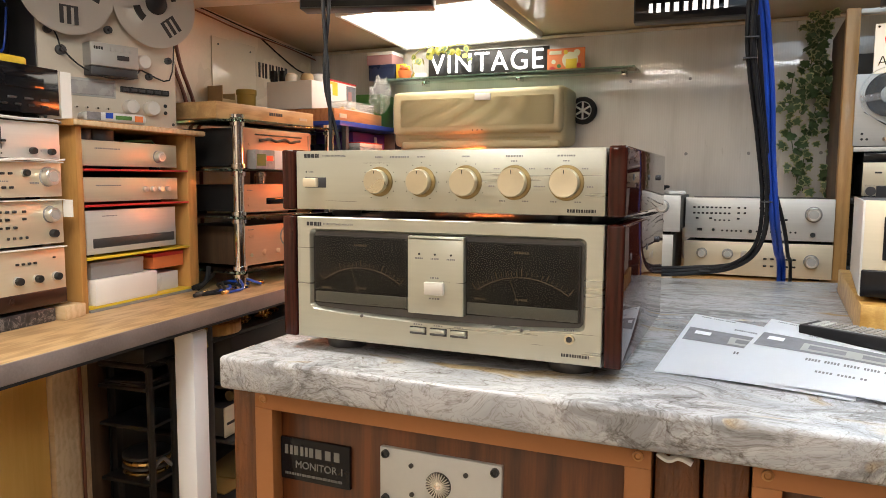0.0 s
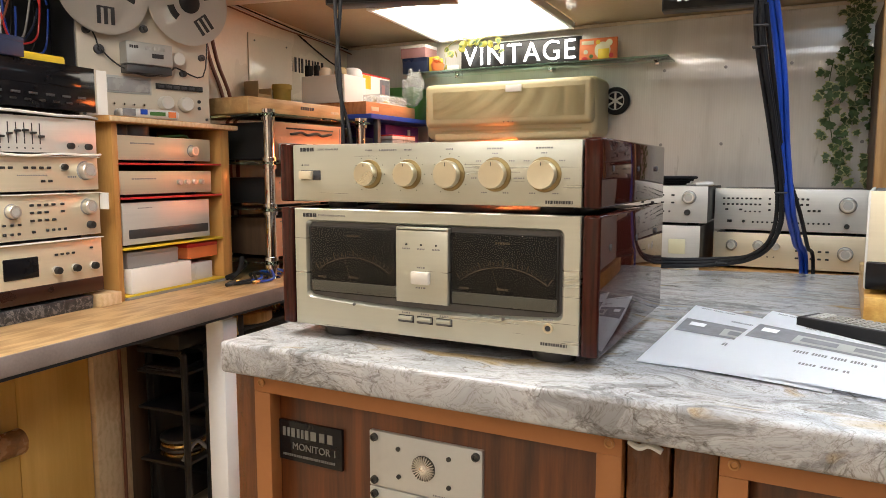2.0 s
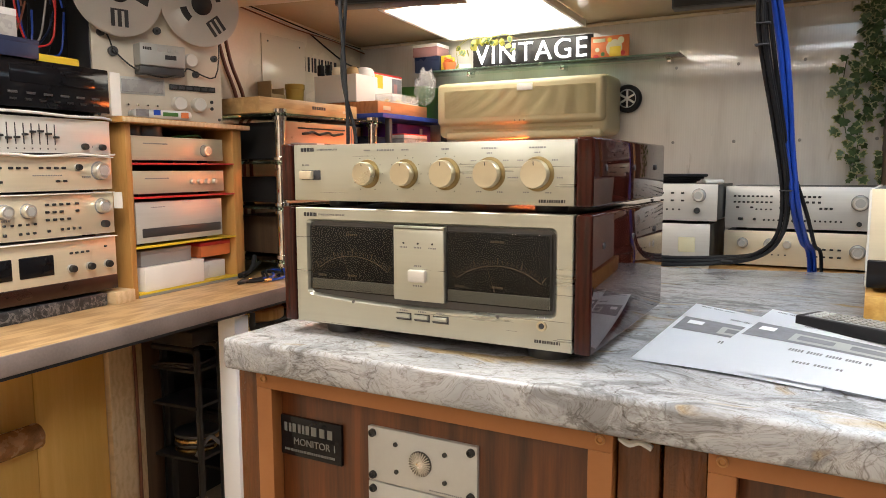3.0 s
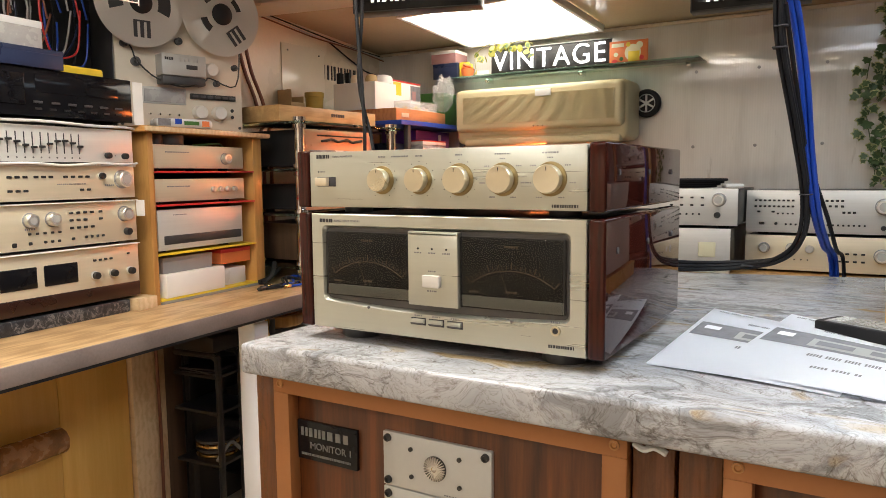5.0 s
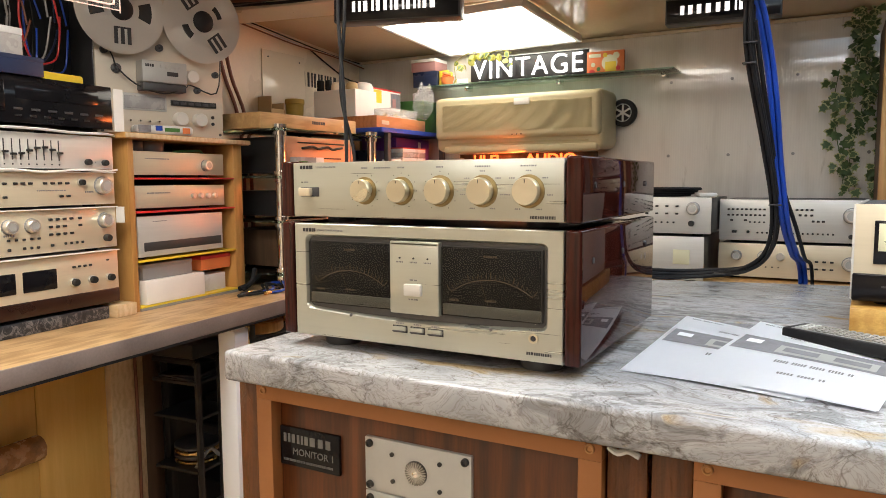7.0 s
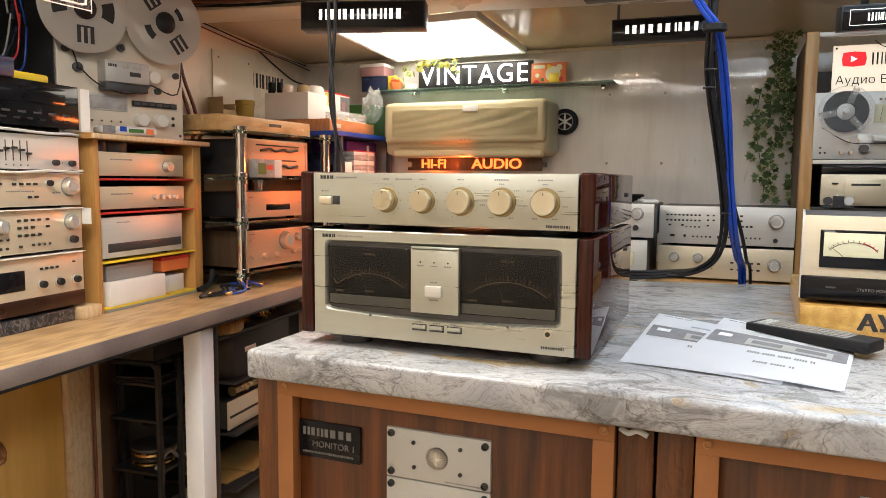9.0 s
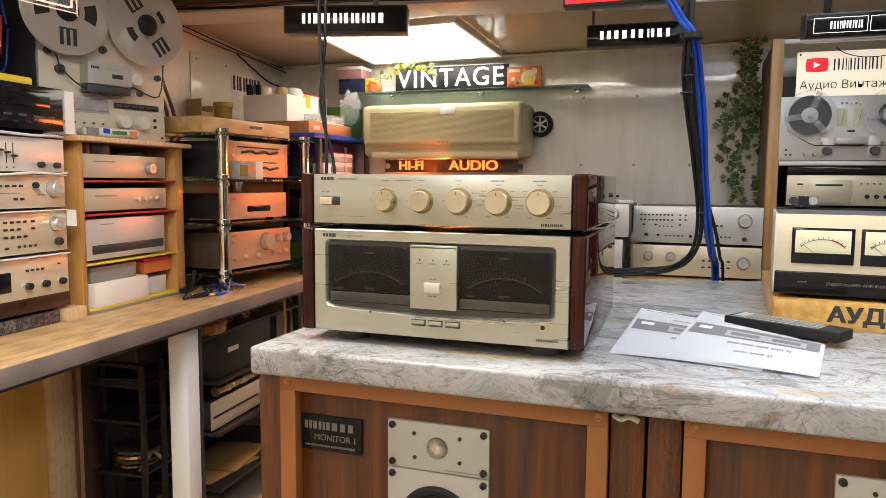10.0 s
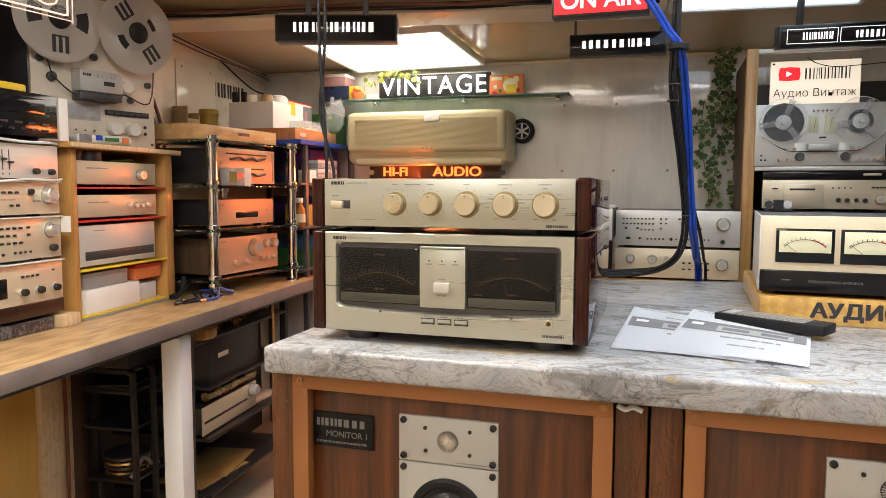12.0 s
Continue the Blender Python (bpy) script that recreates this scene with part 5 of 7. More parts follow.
wl = thing("toy_wheel", pose(-0.322, 2.389, 1.497) @ Matrix.Diagonal((1.14, 1, 1.14, 1)), "small black rubber model wheel hung on the wall", "wheel")
part("tyre", lathe([(0.036, 0), (0.05, 0.002), (0.054, 0.01), (0.054, 0.03), (0.049, 0.038), (0.037, 0.04), (0.034, 0.03)], (0, 0, 0), "y", 40), "rubber", wl)
rim = part("rim", lathe([(0.036, 0), (0.036, 0.036), (0.033, 0.037), (0.031, 0.022), (0.001, 0.022)], (0, 0, 0), "y", 36), "plate", wl)
for k in range(6):
    q = part("spoke", box(-0.004, 0.004, -0.033, -0.02, 0.006, 0.033, 0.002), "silver", rim)
    q.matrix_local = Matrix.Rotation(radians(60 * k), 4, "Y")
part("hub", cyl(0.009, 0.012, (0, -0.03, 0), "y", 18, None, 0.002), "silver", rim)

# units on a low table by the back wall
tb = thing("side_table", pose(0, 0, 0), "low dark table carrying silver amplifiers by the wall", "table")
part("tabletop", box(-0.55, 0.68, 1.57, 2.36, 0.82, 0.848, 0.003), "oak", tb)
for x in (-0.5, 0.63):
    for y in (1.62, 2.3):
        part("leg", box(x - 0.025, x + 0.025, y - 0.025, y + 0.025, FLOOR, 0.82, 0.003), "oak", tb)
BA = "amplifiers by the back wall"
device("integrated_amplifier", pose(0.417, 1.78, 0.849), 0.47, 0.125, 0.4, "silver amplifier with three round knobs on the table", "champ2", "black", [
    ("knob", 0.172, 0.066, 0.021, 0.022, "knobsilver"), ("knob", -0.175, 0.082, 0.016, 0.018, "knobsilver"), ("knob", -0.09, 0.082, 0.016, 0.018, "knobsilver"), ("knob", -0.035, 0.082, 0.013, 0.018, "knobsilver"),
    ("row", 0.03, 0.12, 0.07, 5, 0.011, 0.006, "black"), ("row", 0.03, 0.12, 0.045, 5, 0.011, 0.006, "black"), ("row", -0.08, -0.04, 0.045, 3, 0.005, 0.004, "black")], group=BA)
device("control_amplifier", pose(0.417, 1.78, 0.976), 0.47, 0.15, 0.4, "silver control amplifier with many small black buttons", "silver", "black", [
    ("knob", 0.172, 0.098, 0.0235, 0.022, "knobsilver"), ("knob", 0.172, 0.03, 0.008, 0.014, "black"),
    ("row", -0.205, -0.09, 0.116, 9, 0.008, 0.006, "black"), ("row", -0.205, -0.09, 0.096, 9, 0.008, 0.006, "black"), ("row", -0.195, -0.15, 0.078, 2, 0.01, 0.006, "black"), ("row", -0.135, -0.09, 0.072, 4, 0.006, 0.005, "black"),
    ("row", -0.06, -0.04, 0.116, 2, 0.008, 0.006, "black"), ("row", -0.06, -0.04, 0.098, 2, 0.008, 0.006, "black"), ("row", -0.06, -0.06, 0.078, 1, 0.008, 0.006, "black"),
    ("row", 0.01, 0.055, 0.116, 4, 0.009, 0.007, "black"), ("row", 0.02, 0.055, 0.098, 3, 0.009, 0.007, "black"), ("row", 0.06, 0.09, 0.078, 3, 0.009, 0.007, "black"),
    ("row", -0.185, -0.185, 0.038, 1, 0.016, 0.009, "black"), ("knob", -0.14, 0.038, 0.005, 0.01, "black"), ("row", -0.11, -0.05, 0.036, 5, 0.006, 0.006, "black"), ("knob", -0.02, 0.036, 0.006, 0.014, "black"), ("row", 0.0, 0.12, 0.036, 9, 0.006, 0.006, "black")], group=BA)
device("power_amplifier", pose(-0.07, 1.6, 0.849), 0.46, 0.155, 0.4, "silver power amplifier with square meter windows", "silver", "black", [("box", "meter", -0.13, -0.05, 0.05, 0.11, 0.003, "dial"), ("box", "meter", 0.13, 0.185, 0.06, 0.11, 0.003, "dial")], group=BA)
device("preamplifier", pose(-0.05, 1.6, 1.006), 0.46, 0.13, 0.4, "silver preamplifier with one large knob", "silver", "black", [
    ("knob", 0.172, 0.093, 0.02, 0.02, "knobsilver"), ("knob", 0.168, 0.043, 0.01, 0.014, "black"), ("row", 0.02, 0.12, 0.1, 4, 0.01, 0.006, "black"), ("row", 0.02, 0.12, 0.075, 4, 0.01, 0.006, "black"), ("row", 0.03, 0.11, 0.045, 5, 0.006, 0.006, "black")], group=BA)

# ---- power amplifier on a wooden box, on the counter ----
wbx = thing("wooden_box", pose(0.8598, 0.44, TOP, 0, 0, -2), "low orange-brown wooden box with black lettering on the counter", "wooden box")
part("body", box(-0.289, 0.34, 0, 0.53, 0, 0.055, 0.002), "boxwood", wbx)
for k in range(4):
    words("lettering", "АУДИО", 0.0415, "ink", wbx, (-0.106 + 0.0011 * (k % 2) * 2, -0.0005 - 0.00012 * k, 0.0285 + 0.0014 * (k // 2)), depth=0.0004, wide=1.14, bold=0.0007, label="bold black painted lettering")
pa = device("power_amplifier", pose(0.809, 0.467, TOP + 0.0555, 0, 0, -4.5), 0.475, 0.172, 0.4, "champagne stereo power amplifier with two cream meters", "champ2", "steel", [
    ("box", "lower_panel", -0.237, 0.237, 0.008, 0.055, 0.003, "gloss"), ("row", -0.185, -0.185, 0.034, 1, 0.018, 0.003, "steel"), ("print", -0.185, 0.019, 0.014, 0.003, 4)])
part("side_rail", box(-0.2395, -0.2345, 0.0, 0.39, 0.01, 0.171, 0.001), "silver", pa, "ribbed silver heat sink side")
words("lettering", "STEREO POWER AMPLIFIER", 0.0078, "platedim", pa, (-0.09, -0.0034, 0.032), depth=0.0002, wide=1.1)
for x in (-0.151, -0.027):
    mt = part("meter", box(x - 0.0565, x + 0.0565, -0.004, 0.001, 0.072, 0.145, 0.0015), "gloss", pa, "black meter surround")
    part("dial", box(x - 0.05, x + 0.05, -0.0052, -0.003, 0.094, 0.14, 0.0005), "dial", mt, "cream meter dial")
    arc = [(x + 0.049 * math.sin(radians(a)), -0.0056, 0.082 + 0.04 * math.cos(radians(a))) for a in range(-54, 55, 9)]
    part("scale_arc", tube(arc, 0.0006, 5, 3), "ink", mt)
    part("scale_arc", tube([(p[0] + 0.0, -0.0058, p[2] + 0.0015) for p in arc[8:]], 0.0009, 5, 3), "red", mt)
    for k in range(11):
        t = radians(-50 + 10 * k)
        q = part("scale_mark", box(-0.0006, 0.0006, -0.0003, 0, 0.001, 0.005), "ink", mt)
        q.matrix_local = pose(x + 0.049 * math.sin(t), -0.0053, 0.082 + 0.04 * math.cos(t)) @ Matrix.Rotation(t, 4, "Y")
    part("needle", tube([(x - 0.016, -0.0058, 0.0945), (x - 0.038, -0.0058, 0.113)], 0.0005, 5, 1), "ink", mt)

# ---- shelf unit with recorder at the east end ----
sh = thing("shelf_unit", pose(0.66, 1.86, 0), "varnished wooden shelf unit holding tape recorders", "shelf")
part("upright", box(0, 0.042, 0, 0.045, FLOOR, 1.755, 0.003), "oak", sh)
part("upright", box(0.62, 0.66, 0, 0.045, FLOOR, 1.755, 0.003), "oak", sh)
part("side_panel", box(0.004, 0.02, 0.045, 0.5, FLOOR, 1.74, 0.002), "darkboard", sh)
part("shelf_edge", box(0.042, 0.62, -0.004, 0.0, 1.284, 1.30, 0.001), "silver", sh, "bright metal shelf edge")
part("top_rail", box(0.042, 0.62, 0.006, 0.03, 1.735, 1.752, 0.002), "silver", sh, "bright metal top rail")
for z in (0.9, 1.129, 1.301):
    part("shelf", box(0.042, 0.62, 0.0, 0.5, z - 0.018, z, 0.002), "black", sh)
part("back_panel", box(0.042, 0.62, 0.5, 0.51, FLOOR, 1.68), "black", sh)

ob = thing("tape_recorder", pose(0.923, 1.85, 1.302), "silver open-reel tape recorder with clear reels on the shelf", "tape recorder")
part("case", box(-0.225, 0.225, 0.01, 0.2, 0, 0.235, 0.003), "steel", ob)
part("front_panel", box(-0.225, 0.225, 0, 0.01, 0, 0.235, 0.002), "silver", ob)
for x, full in ((-0.128, True), (0.135, False)):
    f = part("reel_flange", cyl(0.089, 0.0015, (x, -0.026, 0.165), "y", 48), "acrylic", ob, "clear plastic reel flange")
    part("tape_pack", lathe([(0.072 if full else 0.042, 0), (0.072 if full else 0.042, 0.007), (0.03, 0.007), (0.03, 0)], (x, -0.014, 0.165), "y", 40), "rubber", f, "wound dark brown tape")
    part("hub", lathe([(0.028, 0), (0.028, 0.009), (0.01, 0.011), (0.008, 0.02), (0.001, 0.02)], (x, -0.014, 0.165), "y", 28), "plate", f)
    for k in range(3):
        q = part("flange_rib", box(-0.011, 0.011, -0.0012, 0, 0.03, 0.085, 0.0004), "acrylic2", f)
        q.matrix_local = pose(x, -0.0272, 0.165) @ Matrix.Rotation(radians(120 * k + 20), 4, "Y")
    part("flange_edge", tube([(x + 0.088 * math.cos(a), -0.0262, 0.165 + 0.088 * math.sin(a)) for a in [2 * math.pi * k / 32 for k in range(33)]], 0.0012, 6, 2), "frost", f)
for x in (-0.02, 0.035):
    mt = part("level_meter", box(x - 0.017, x + 0.017, -0.003, 0.001, 0.125, 0.19, 0.001), "dial", ob)
    part("needle", tube([(x, -0.0035, 0.13), (x + 0.007, -0.0035, 0.182)], 0.0006, 5, 1), "ink", mt)
for i in range(5):
    part("button", cyl(0.004, 0.006, (-0.022 + i * 0.015, -0.003, 0.207), "y", 12), "chrome", ob)
part("head_cover", box(-0.04, 0.06, -0.03, 0, 0.058, 0.082, 0.003), "plate", ob)
part("tape_path", tube([(-0.2, -0.02, 0.11), (-0.12, -0.02, 0.06), (-0.06, -0.02, 0.054), (0.08, -0.02, 0.054), (0.14, -0.02, 0.06), (0.21, -0.02, 0.11)], 0.0016, 6, 5), "rubber", ob)
for x in (-0.115, -0.085, 0.11, 0.135):
    part("tape_guide", cyl(0.006, 0.02, (x, -0.01, 0.062), "y", 14), "chrome", ob)
for x in (-0.065, 0.09):
    knob(ob, x, 0.035, 0.016, 0.022, "steel", 0, "transport_lever")
    part("lever_plate", box(x - 0.02, x + 0.02, -0.004, 0.001, 0.02, 0.088, 0.002), "silver", ob)
for x in (-0.135, -0.105, 0.14, 0.165, 0.19, 0.21):
    knob(ob, x, 0.022, 0.008, 0.012, "chrome")
for x, z in ((-0.2, 0.04), (-0.2, 0.022), (-0.185, 0.022)):
    part("jack", cyl(0.004, 0.002, (x, -0.001, z), "y", 12), "ink", ob)
part("switch_strip", box(0.0, 0.025, -0.003, 0.001, 0.103, 0.11, 0.001), "ink", ob)

cd = device("cassette_deck", pose(0.945, 1.83, 1.1295), 0.43, 0.118, 0.25, "champagne cassette deck with a row of small knobs", "champ2", "black", [
    ("box", "cassette_lid", -0.14, 0.0, 0.015, 0.102, 0.005, "champ2"), ("box", "slot", -0.12, -0.03, 0.078, 0.086, 0.006, "black"), ("row", -0.17, -0.17, 0.085, 1, 0.02, 0.006, "black"),
    ("row", 0.03, 0.09, 0.088, 4, 0.005, 0.005, "black"), ("knob", 0.05, 0.042, 0.008, 0.01, "black"), ("knob", 0.08, 0.042, 0.008, 0.01, "black"), ("knob", 0.11, 0.042, 0.008, 0.01, "black"), ("knob", 0.14, 0.042, 0.008, 0.01, "black"), ("knob", 0.19, 0.045, 0.017, 0.018, "champ2"), ("row", 0.165, 0.205, 0.09, 4, 0.01, 0.006, "black")], category="cassette deck")
device("cassette_deck", pose(0.945, 1.83, 1.2485), 0.43, 0.03, 0.25, "flat dark unit under the shelf", "gloss", "black", [("box", "lever", 0.13, 0.19, 0.015, 0.024, 0.003, "champ2")], category="player", feet=0.001)

ys = thing("lit_sign", pose(0.918, 1.955, 1.5375), "glowing cream sign with a red emblem and dark lettering", "sign")
part("face", box(-0.160, 0.160, 0, 0.012, 0, 0.178, 0.003), "signface", ys)
em = part("emblem", prism([(x, z) for x, z in ((-0.128, 0.104), (-0.132, 0.128), (-0.128, 0.152), (-0.092, 0.155), (-0.056, 0.152), (-0.052, 0.128), (-0.056, 0.104), (-0.092, 0.101))], 0, 0.004, 0.0008), "signred", ys, "red rounded emblem")
em.matrix_local = pose(0, 0.0005, 0, 90)
bm = bmesh.new()
bm.faces.new([bm.verts.new(p) for p in ((-0.103, 0.117, 0.0046), (-0.082, 0.128, 0.0046), (-0.103, 0.139, 0.0046))])
part("emblem_arrow", bm, "signw", em)
bars("printed_mark", 14, 0.165, 0.044, "ink", ys, (0.047, -0.0004, 0.127), 0.0006, 0.6, 0, 6)
words("lettering", "Аудио Винтаж", 0.043, "ink", ys, (0.0, -0.0006, 0.052), depth=0.0004, label="black lettering on the lit sign")
part("pin", cyl(0.004, 0.003, (-0.15, -0.001, 0.168), "y", 10), "ink", ys)
lead = single("thin_lead", tube([(-0.03, 0, 0.19), (0.0, -0.01, 0.165), (0.06, -0.015, 0.148), (0.14, -0.012, 0.150), (0.25, 0, 0.158)], 0.0018, 6, 6), "rubber", pose(0.918, 1.95, 1.5375), "thin black lead sagging across the lit sign", "cable")


# ---- hanging signs ----
def light_box(name, m, w, h, d, n, mw, label, lettering="signw"):
    root = thing(name, m, label, "sign", "hanging light boxes")
    part("housing", box(-w / 2, w / 2, 0, d, 0, h, 0.003), "black", root)
    part("face", box(-w / 2 + 0.005, w / 2 - 0.005, -0.002, 0.002, 0.005, h - 0.005, 0.001), "gloss", root)
    bars("printed_mark", n * 2, mw, h * 0.36, lettering, root, (0, -0.0024, h * 0.52), 0.0008, 0.5, 0, n)
    return root


KW = light_box("hanging_sign", pose(-0.737, 1.11, 1.718, 0, 0, 16), 0.425, 0.092, 0.075, 7, 0.295, "black hanging light box with a glowing white name", "signw")
part("hanger", box(-0.11, -0.09, 0.03, 0.035, 0.095, 0.24), "black", KW)
part("hanger", box(0.09, 0.11, 0.03, 0.035, 0.095, 0.24), "black", KW)
OK = light_box("hanging_sign", pose(0.174, 1.74, 1.735, 0, 0, 3), 0.372, 0.086, 0.06, 5, 0.27, "black hanging light box with a broad glowing name", "signw")
part("hanger", box(-0.17, -0.16, 0.03, 0.035, 0.085, 0.155), "steel", OK)
part("hanger", box(0.16, 0.17, 0.03, 0.035, 0.085, 0.155), "steel", OK)
VJ = thing("hanging_sign", pose(0.945, 1.6, 1.700, 8, 0, 2), "dark slanted sign box with two outlined fields", "sign", "hanging light boxes")
part("housing", box(-0.21, 0.21, 0, 0.10, 0, 0.08, 0.003), "black", VJ)
part("face", box(-0.205, 0.205, -0.002, 0.002, 0.005, 0.075, 0.001), "gloss", VJ)
for x0, x1, n in ((-0.185, -0.024, 6), (-0.017, 0.19, 3)):
    f = part("outline", box(x0, x1, -0.0032, -0.002, 0.064, 0.0655), "signw", VJ, "thin white outline")
    part("outline", box(x0, x1, -0.0032, -0.002, 0.0165, 0.018), "signw", VJ)
    part("outline", box(x0, x0 + 0.0015, -0.0032, -0.002, 0.018, 0.064), "signw", VJ)
    part("outline", box(x1 - 0.0015, x1, -0.0032, -0.002, 0.018, 0.064), "signw", VJ)
    w = 0.10 if n > 3 else 0.09
    bars("printed_mark", n * 2, w, 0.024, "signw", VJ, ((x0 + x1) / 2 + (0.02 if n > 3 else -0.01), -0.0024, 0.041), 0.0008, 0.5, 0, n)
for x in (-0.14, 0.15):
    part("bracket", box(x - 0.012, x + 0.012, 0.04, 0.046, 0.08, 0.215, 0.001), "black", VJ, "black perforated ceiling bracket")
OA = thing("on_air_sign", pose(0.178, 0.92, 1.703), "red lit ON AIR box sign under the ceiling", "sign")
part("housing", box(-0.137, 0.137, 0.0, 0.05, 0, 0.105, 0.003), "black", OA)
part("face", box(-0.130, 0.130, -0.003, 0.002, 0.008, 0.097, 0.001), "signred", OA)
words("lettering", "ON AIR", 0.066, "signw", OA, (0, -0.0035, 0.043), depth=0.0006, bold=0.001)
for x in (-0.1, 0.1):
    part("hanger", cyl(0.003, 0.15, (x, 0.025, 0.18), "z", 8), "steel", OA)

# DIATONE wall mark drawn as bars
wm = thing("wall_emblem", pose(LEFT, 2.0, 1.70, 0, 0, 90), "dark raised emblem bars on the wall board", "emblem")
bars("printed_mark", 14, 0.40, 0.07, "ink", wm, (0, -0.001, 0), 0.003, 0.6, 0, 7)

# ---- cables ----
cb = thing("cable_bundle", pose(0, 0, 0), "bundle of black and blue cables hanging from the ceiling", "cables")
for i, (dx, dy) in enumerate(((0, 0), (-0.009, 0.005), (0.003, 0.009))):
    part("black_cable", tube([(0.40 + dx, 0.58 + dy, 2.0), (0.392 + dx, 0.59 + dy, 1.75), (0.386 + dx, 0.605 + dy, 1.54), (0.386 + dx, 0.64 + dy, 1.44), (0.412 + dx, 0.735 + dy, 1.27), (0.428 + dx, 0.825 + dy, 1.13), (0.415 + dx, 0.875 + dy, 1.03 + 0.004 * i), (0.36 + dx, 0.93 + dy, 0.978 + 0.005 * i), (0.27, 0.95 + dy, 0.958 + 0.007 * i), (0.18, 0.88 + dy, 0.958 + 0.008 * i), (0.10, 0.70, 0.98 + 0.01 * i), (0.04 + dx, 0.40, 1.0 + 0.01 * i)], 0.0046, 8, 8), "rubber", cb, "black cable curving to the amplifier")
for i, (dx, dy) in enumerate(((0, 0), (0.011, 0.004), (0.004, 0.011))):
    part("blue_cable", tube([(0.24 + dx, 0.56 + dy, 1.74), (0.31 + dx, 0.57 + dy, 1.66), (0.36 + dx, 0.59 + dy, 1.585), (0.390 + dx, 0.61 + dy, 1.54), (0.406 + dx, 0.69 + dy, 1.45), (0.417 + dx, 0.74 + dy, 1.35), (0.425 + dx, 0.79 + dy, 1.234), (0.440 + dx, 0.85 + dy, 1.10), (0.455 + dx, 0.97 + dy, 1.02), (0.470 + dx, 1.135 + dy, 0.94), (0.474 + dx, 1.15 + dy, 0.6)], 0.0055, 8, 8), "blue", cb, "royal blue cable")
part("black_cable", tube([(0.392, 0.62, 1.5), (0.408, 0.71, 1.36), (0.428, 0.80, 1.22), (0.465, 0.89, 1.09), (0.482, 0.99, 1.01), (0.497, 1.14, 0.94), (0.50, 1.155, 0.6)], 0.0045, 8, 8), "rubber", cb)
part("ring", lathe([(0.02, -0.008), (0.025, -0.006), (0.025, 0.006), (0.02, 0.008)], (0.39, 0.605, 1.545), "z", 20), "rubber", cb, "black rubber ring round the bundle")
for x, y, z in ((0.384, 0.648, 1.425), (0.386, 0.632, 1.462), (0.428, 0.82, 1.14), (0.30, 0.945, 0.966)):
    part("cable_tie", box(x - 0.015, x + 0.011, y - 0.009, y + 0.016, z - 0.0014, z + 0.0014, 0.0008), "ink", cb, "black cable tie")
wr = thing("hanging_wires", pose(0, 0, 0), "two thin dark wires hanging behind the amplifiers", "cables")
part("wire", tube([(-0.45, 0.42, 2.0), (-0.452, 0.42, 1.6), (-0.44, 0.42, 1.4), (-0.435, 0.42, 1.25), (-0.45, 0.42, 1.1), (-0.47, 0.45, 0.95), (-0.5, 0.5, 0.7)], 0.004, 8, 6), "rubber", wr)
part("wire", tube([(-0.447, 0.43, 2.0), (-0.44, 0.43, 1.6), (-0.455, 0.43, 1.4), (-0.42, 0.43, 1.25), (-0.41, 0.4, 1.1)], 0.004, 8, 6), "rubber", wr)


# ---- papers and remote on the counter ----
def sheet(name, corners, label):
    """A thin leaflet: bilinear between front-left, front-right, back-right, back-left corners, with a slight curl."""
    root = thing(name, pose(0, 0, 0), label, "leaflet", "printed leaflets")
    a, b, c, d = [Vector(p) for p in corners]
    def at(u, v):
        p = a * (1 - u) * (1 - v) + b * u * (1 - v) + c * u * v + d * (1 - u) * v
        return p + Vector((0, 0, 0.003 * math.sin(math.pi * u) * (1 - v)))
    def skin(u0, u1, v0, v1, n, up):
        bm = bmesh.new()
        g = [[bm.verts.new(at(u0 + (u1 - u0) * i / n, v0 + (v1 - v0) * j / n) + Vector((0, 0, up))) for i in range(n + 1)] for j in range(n + 1)]
        for j in range(n):
            for i in range(n):
                bm.faces.new((g[j][i], g[j][i + 1], g[j + 1][i + 1], g[j + 1][i]))
        return bm
    top = skin(0, 1, 0, 1, 10, 0.0012)
    bmesh.ops.solidify(top, geom=top.faces[:], thickness=0.0012)
    part("page", top, "paper", root)
    low = skin(0.005, 0.99, 0.0, 0.995, 8, 0.0)
    bmesh.ops.solidify(low, geom=low.faces[:], thickness=0.0006)
    part("page", low, "paper", root)
    part("printed_picture", skin(0.03, 0.97, 0.50, 0.73, 10, 0.0017), "inkgrey", root, "grey printed picture of an amplifier")
    part("printed_shape", skin(0.30, 0.88, 0.53, 0.66, 10, 0.0021), "plate", root)
    part("printed_shape", skin(0.34, 0.55, 0.56, 0.63, 8, 0.0025), "inkgrey", root)
    part("printed_shape", skin(0.64, 0.84, 0.56, 0.63, 8, 0.0025), "inkgrey", root)
    part("printed_shape", skin(0.08, 0.18, 0.62, 0.68, 4, 0.0021), "paper", root)
    for u0, u1, v, h, m in ((0.30, 0.92, 0.80, 0.03, 44), (0.36, 0.80, 0.38, 0.04, 26), (0.44, 0.70, 0.22, 0.03, 14), (0.06, 0.3, 0.95, 0.02, 18)):
        bm = bmesh.new()
        for k in range(m):
            if k % 6 == 5:
                continue
            q0, q1 = u0 + (u1 - u0) * k / m, u0 + (u1 - u0) * (k + 0.62) / m
            f = [bm.verts.new(at(u, w) + Vector((0, 0, 0.0018))) for u, w in ((q0, v), (q1, v), (q1, v + h), (q0, v + h))]
            bm.faces.new(f)
        part("printed_line", bm, "inkgrey", root)
    return root


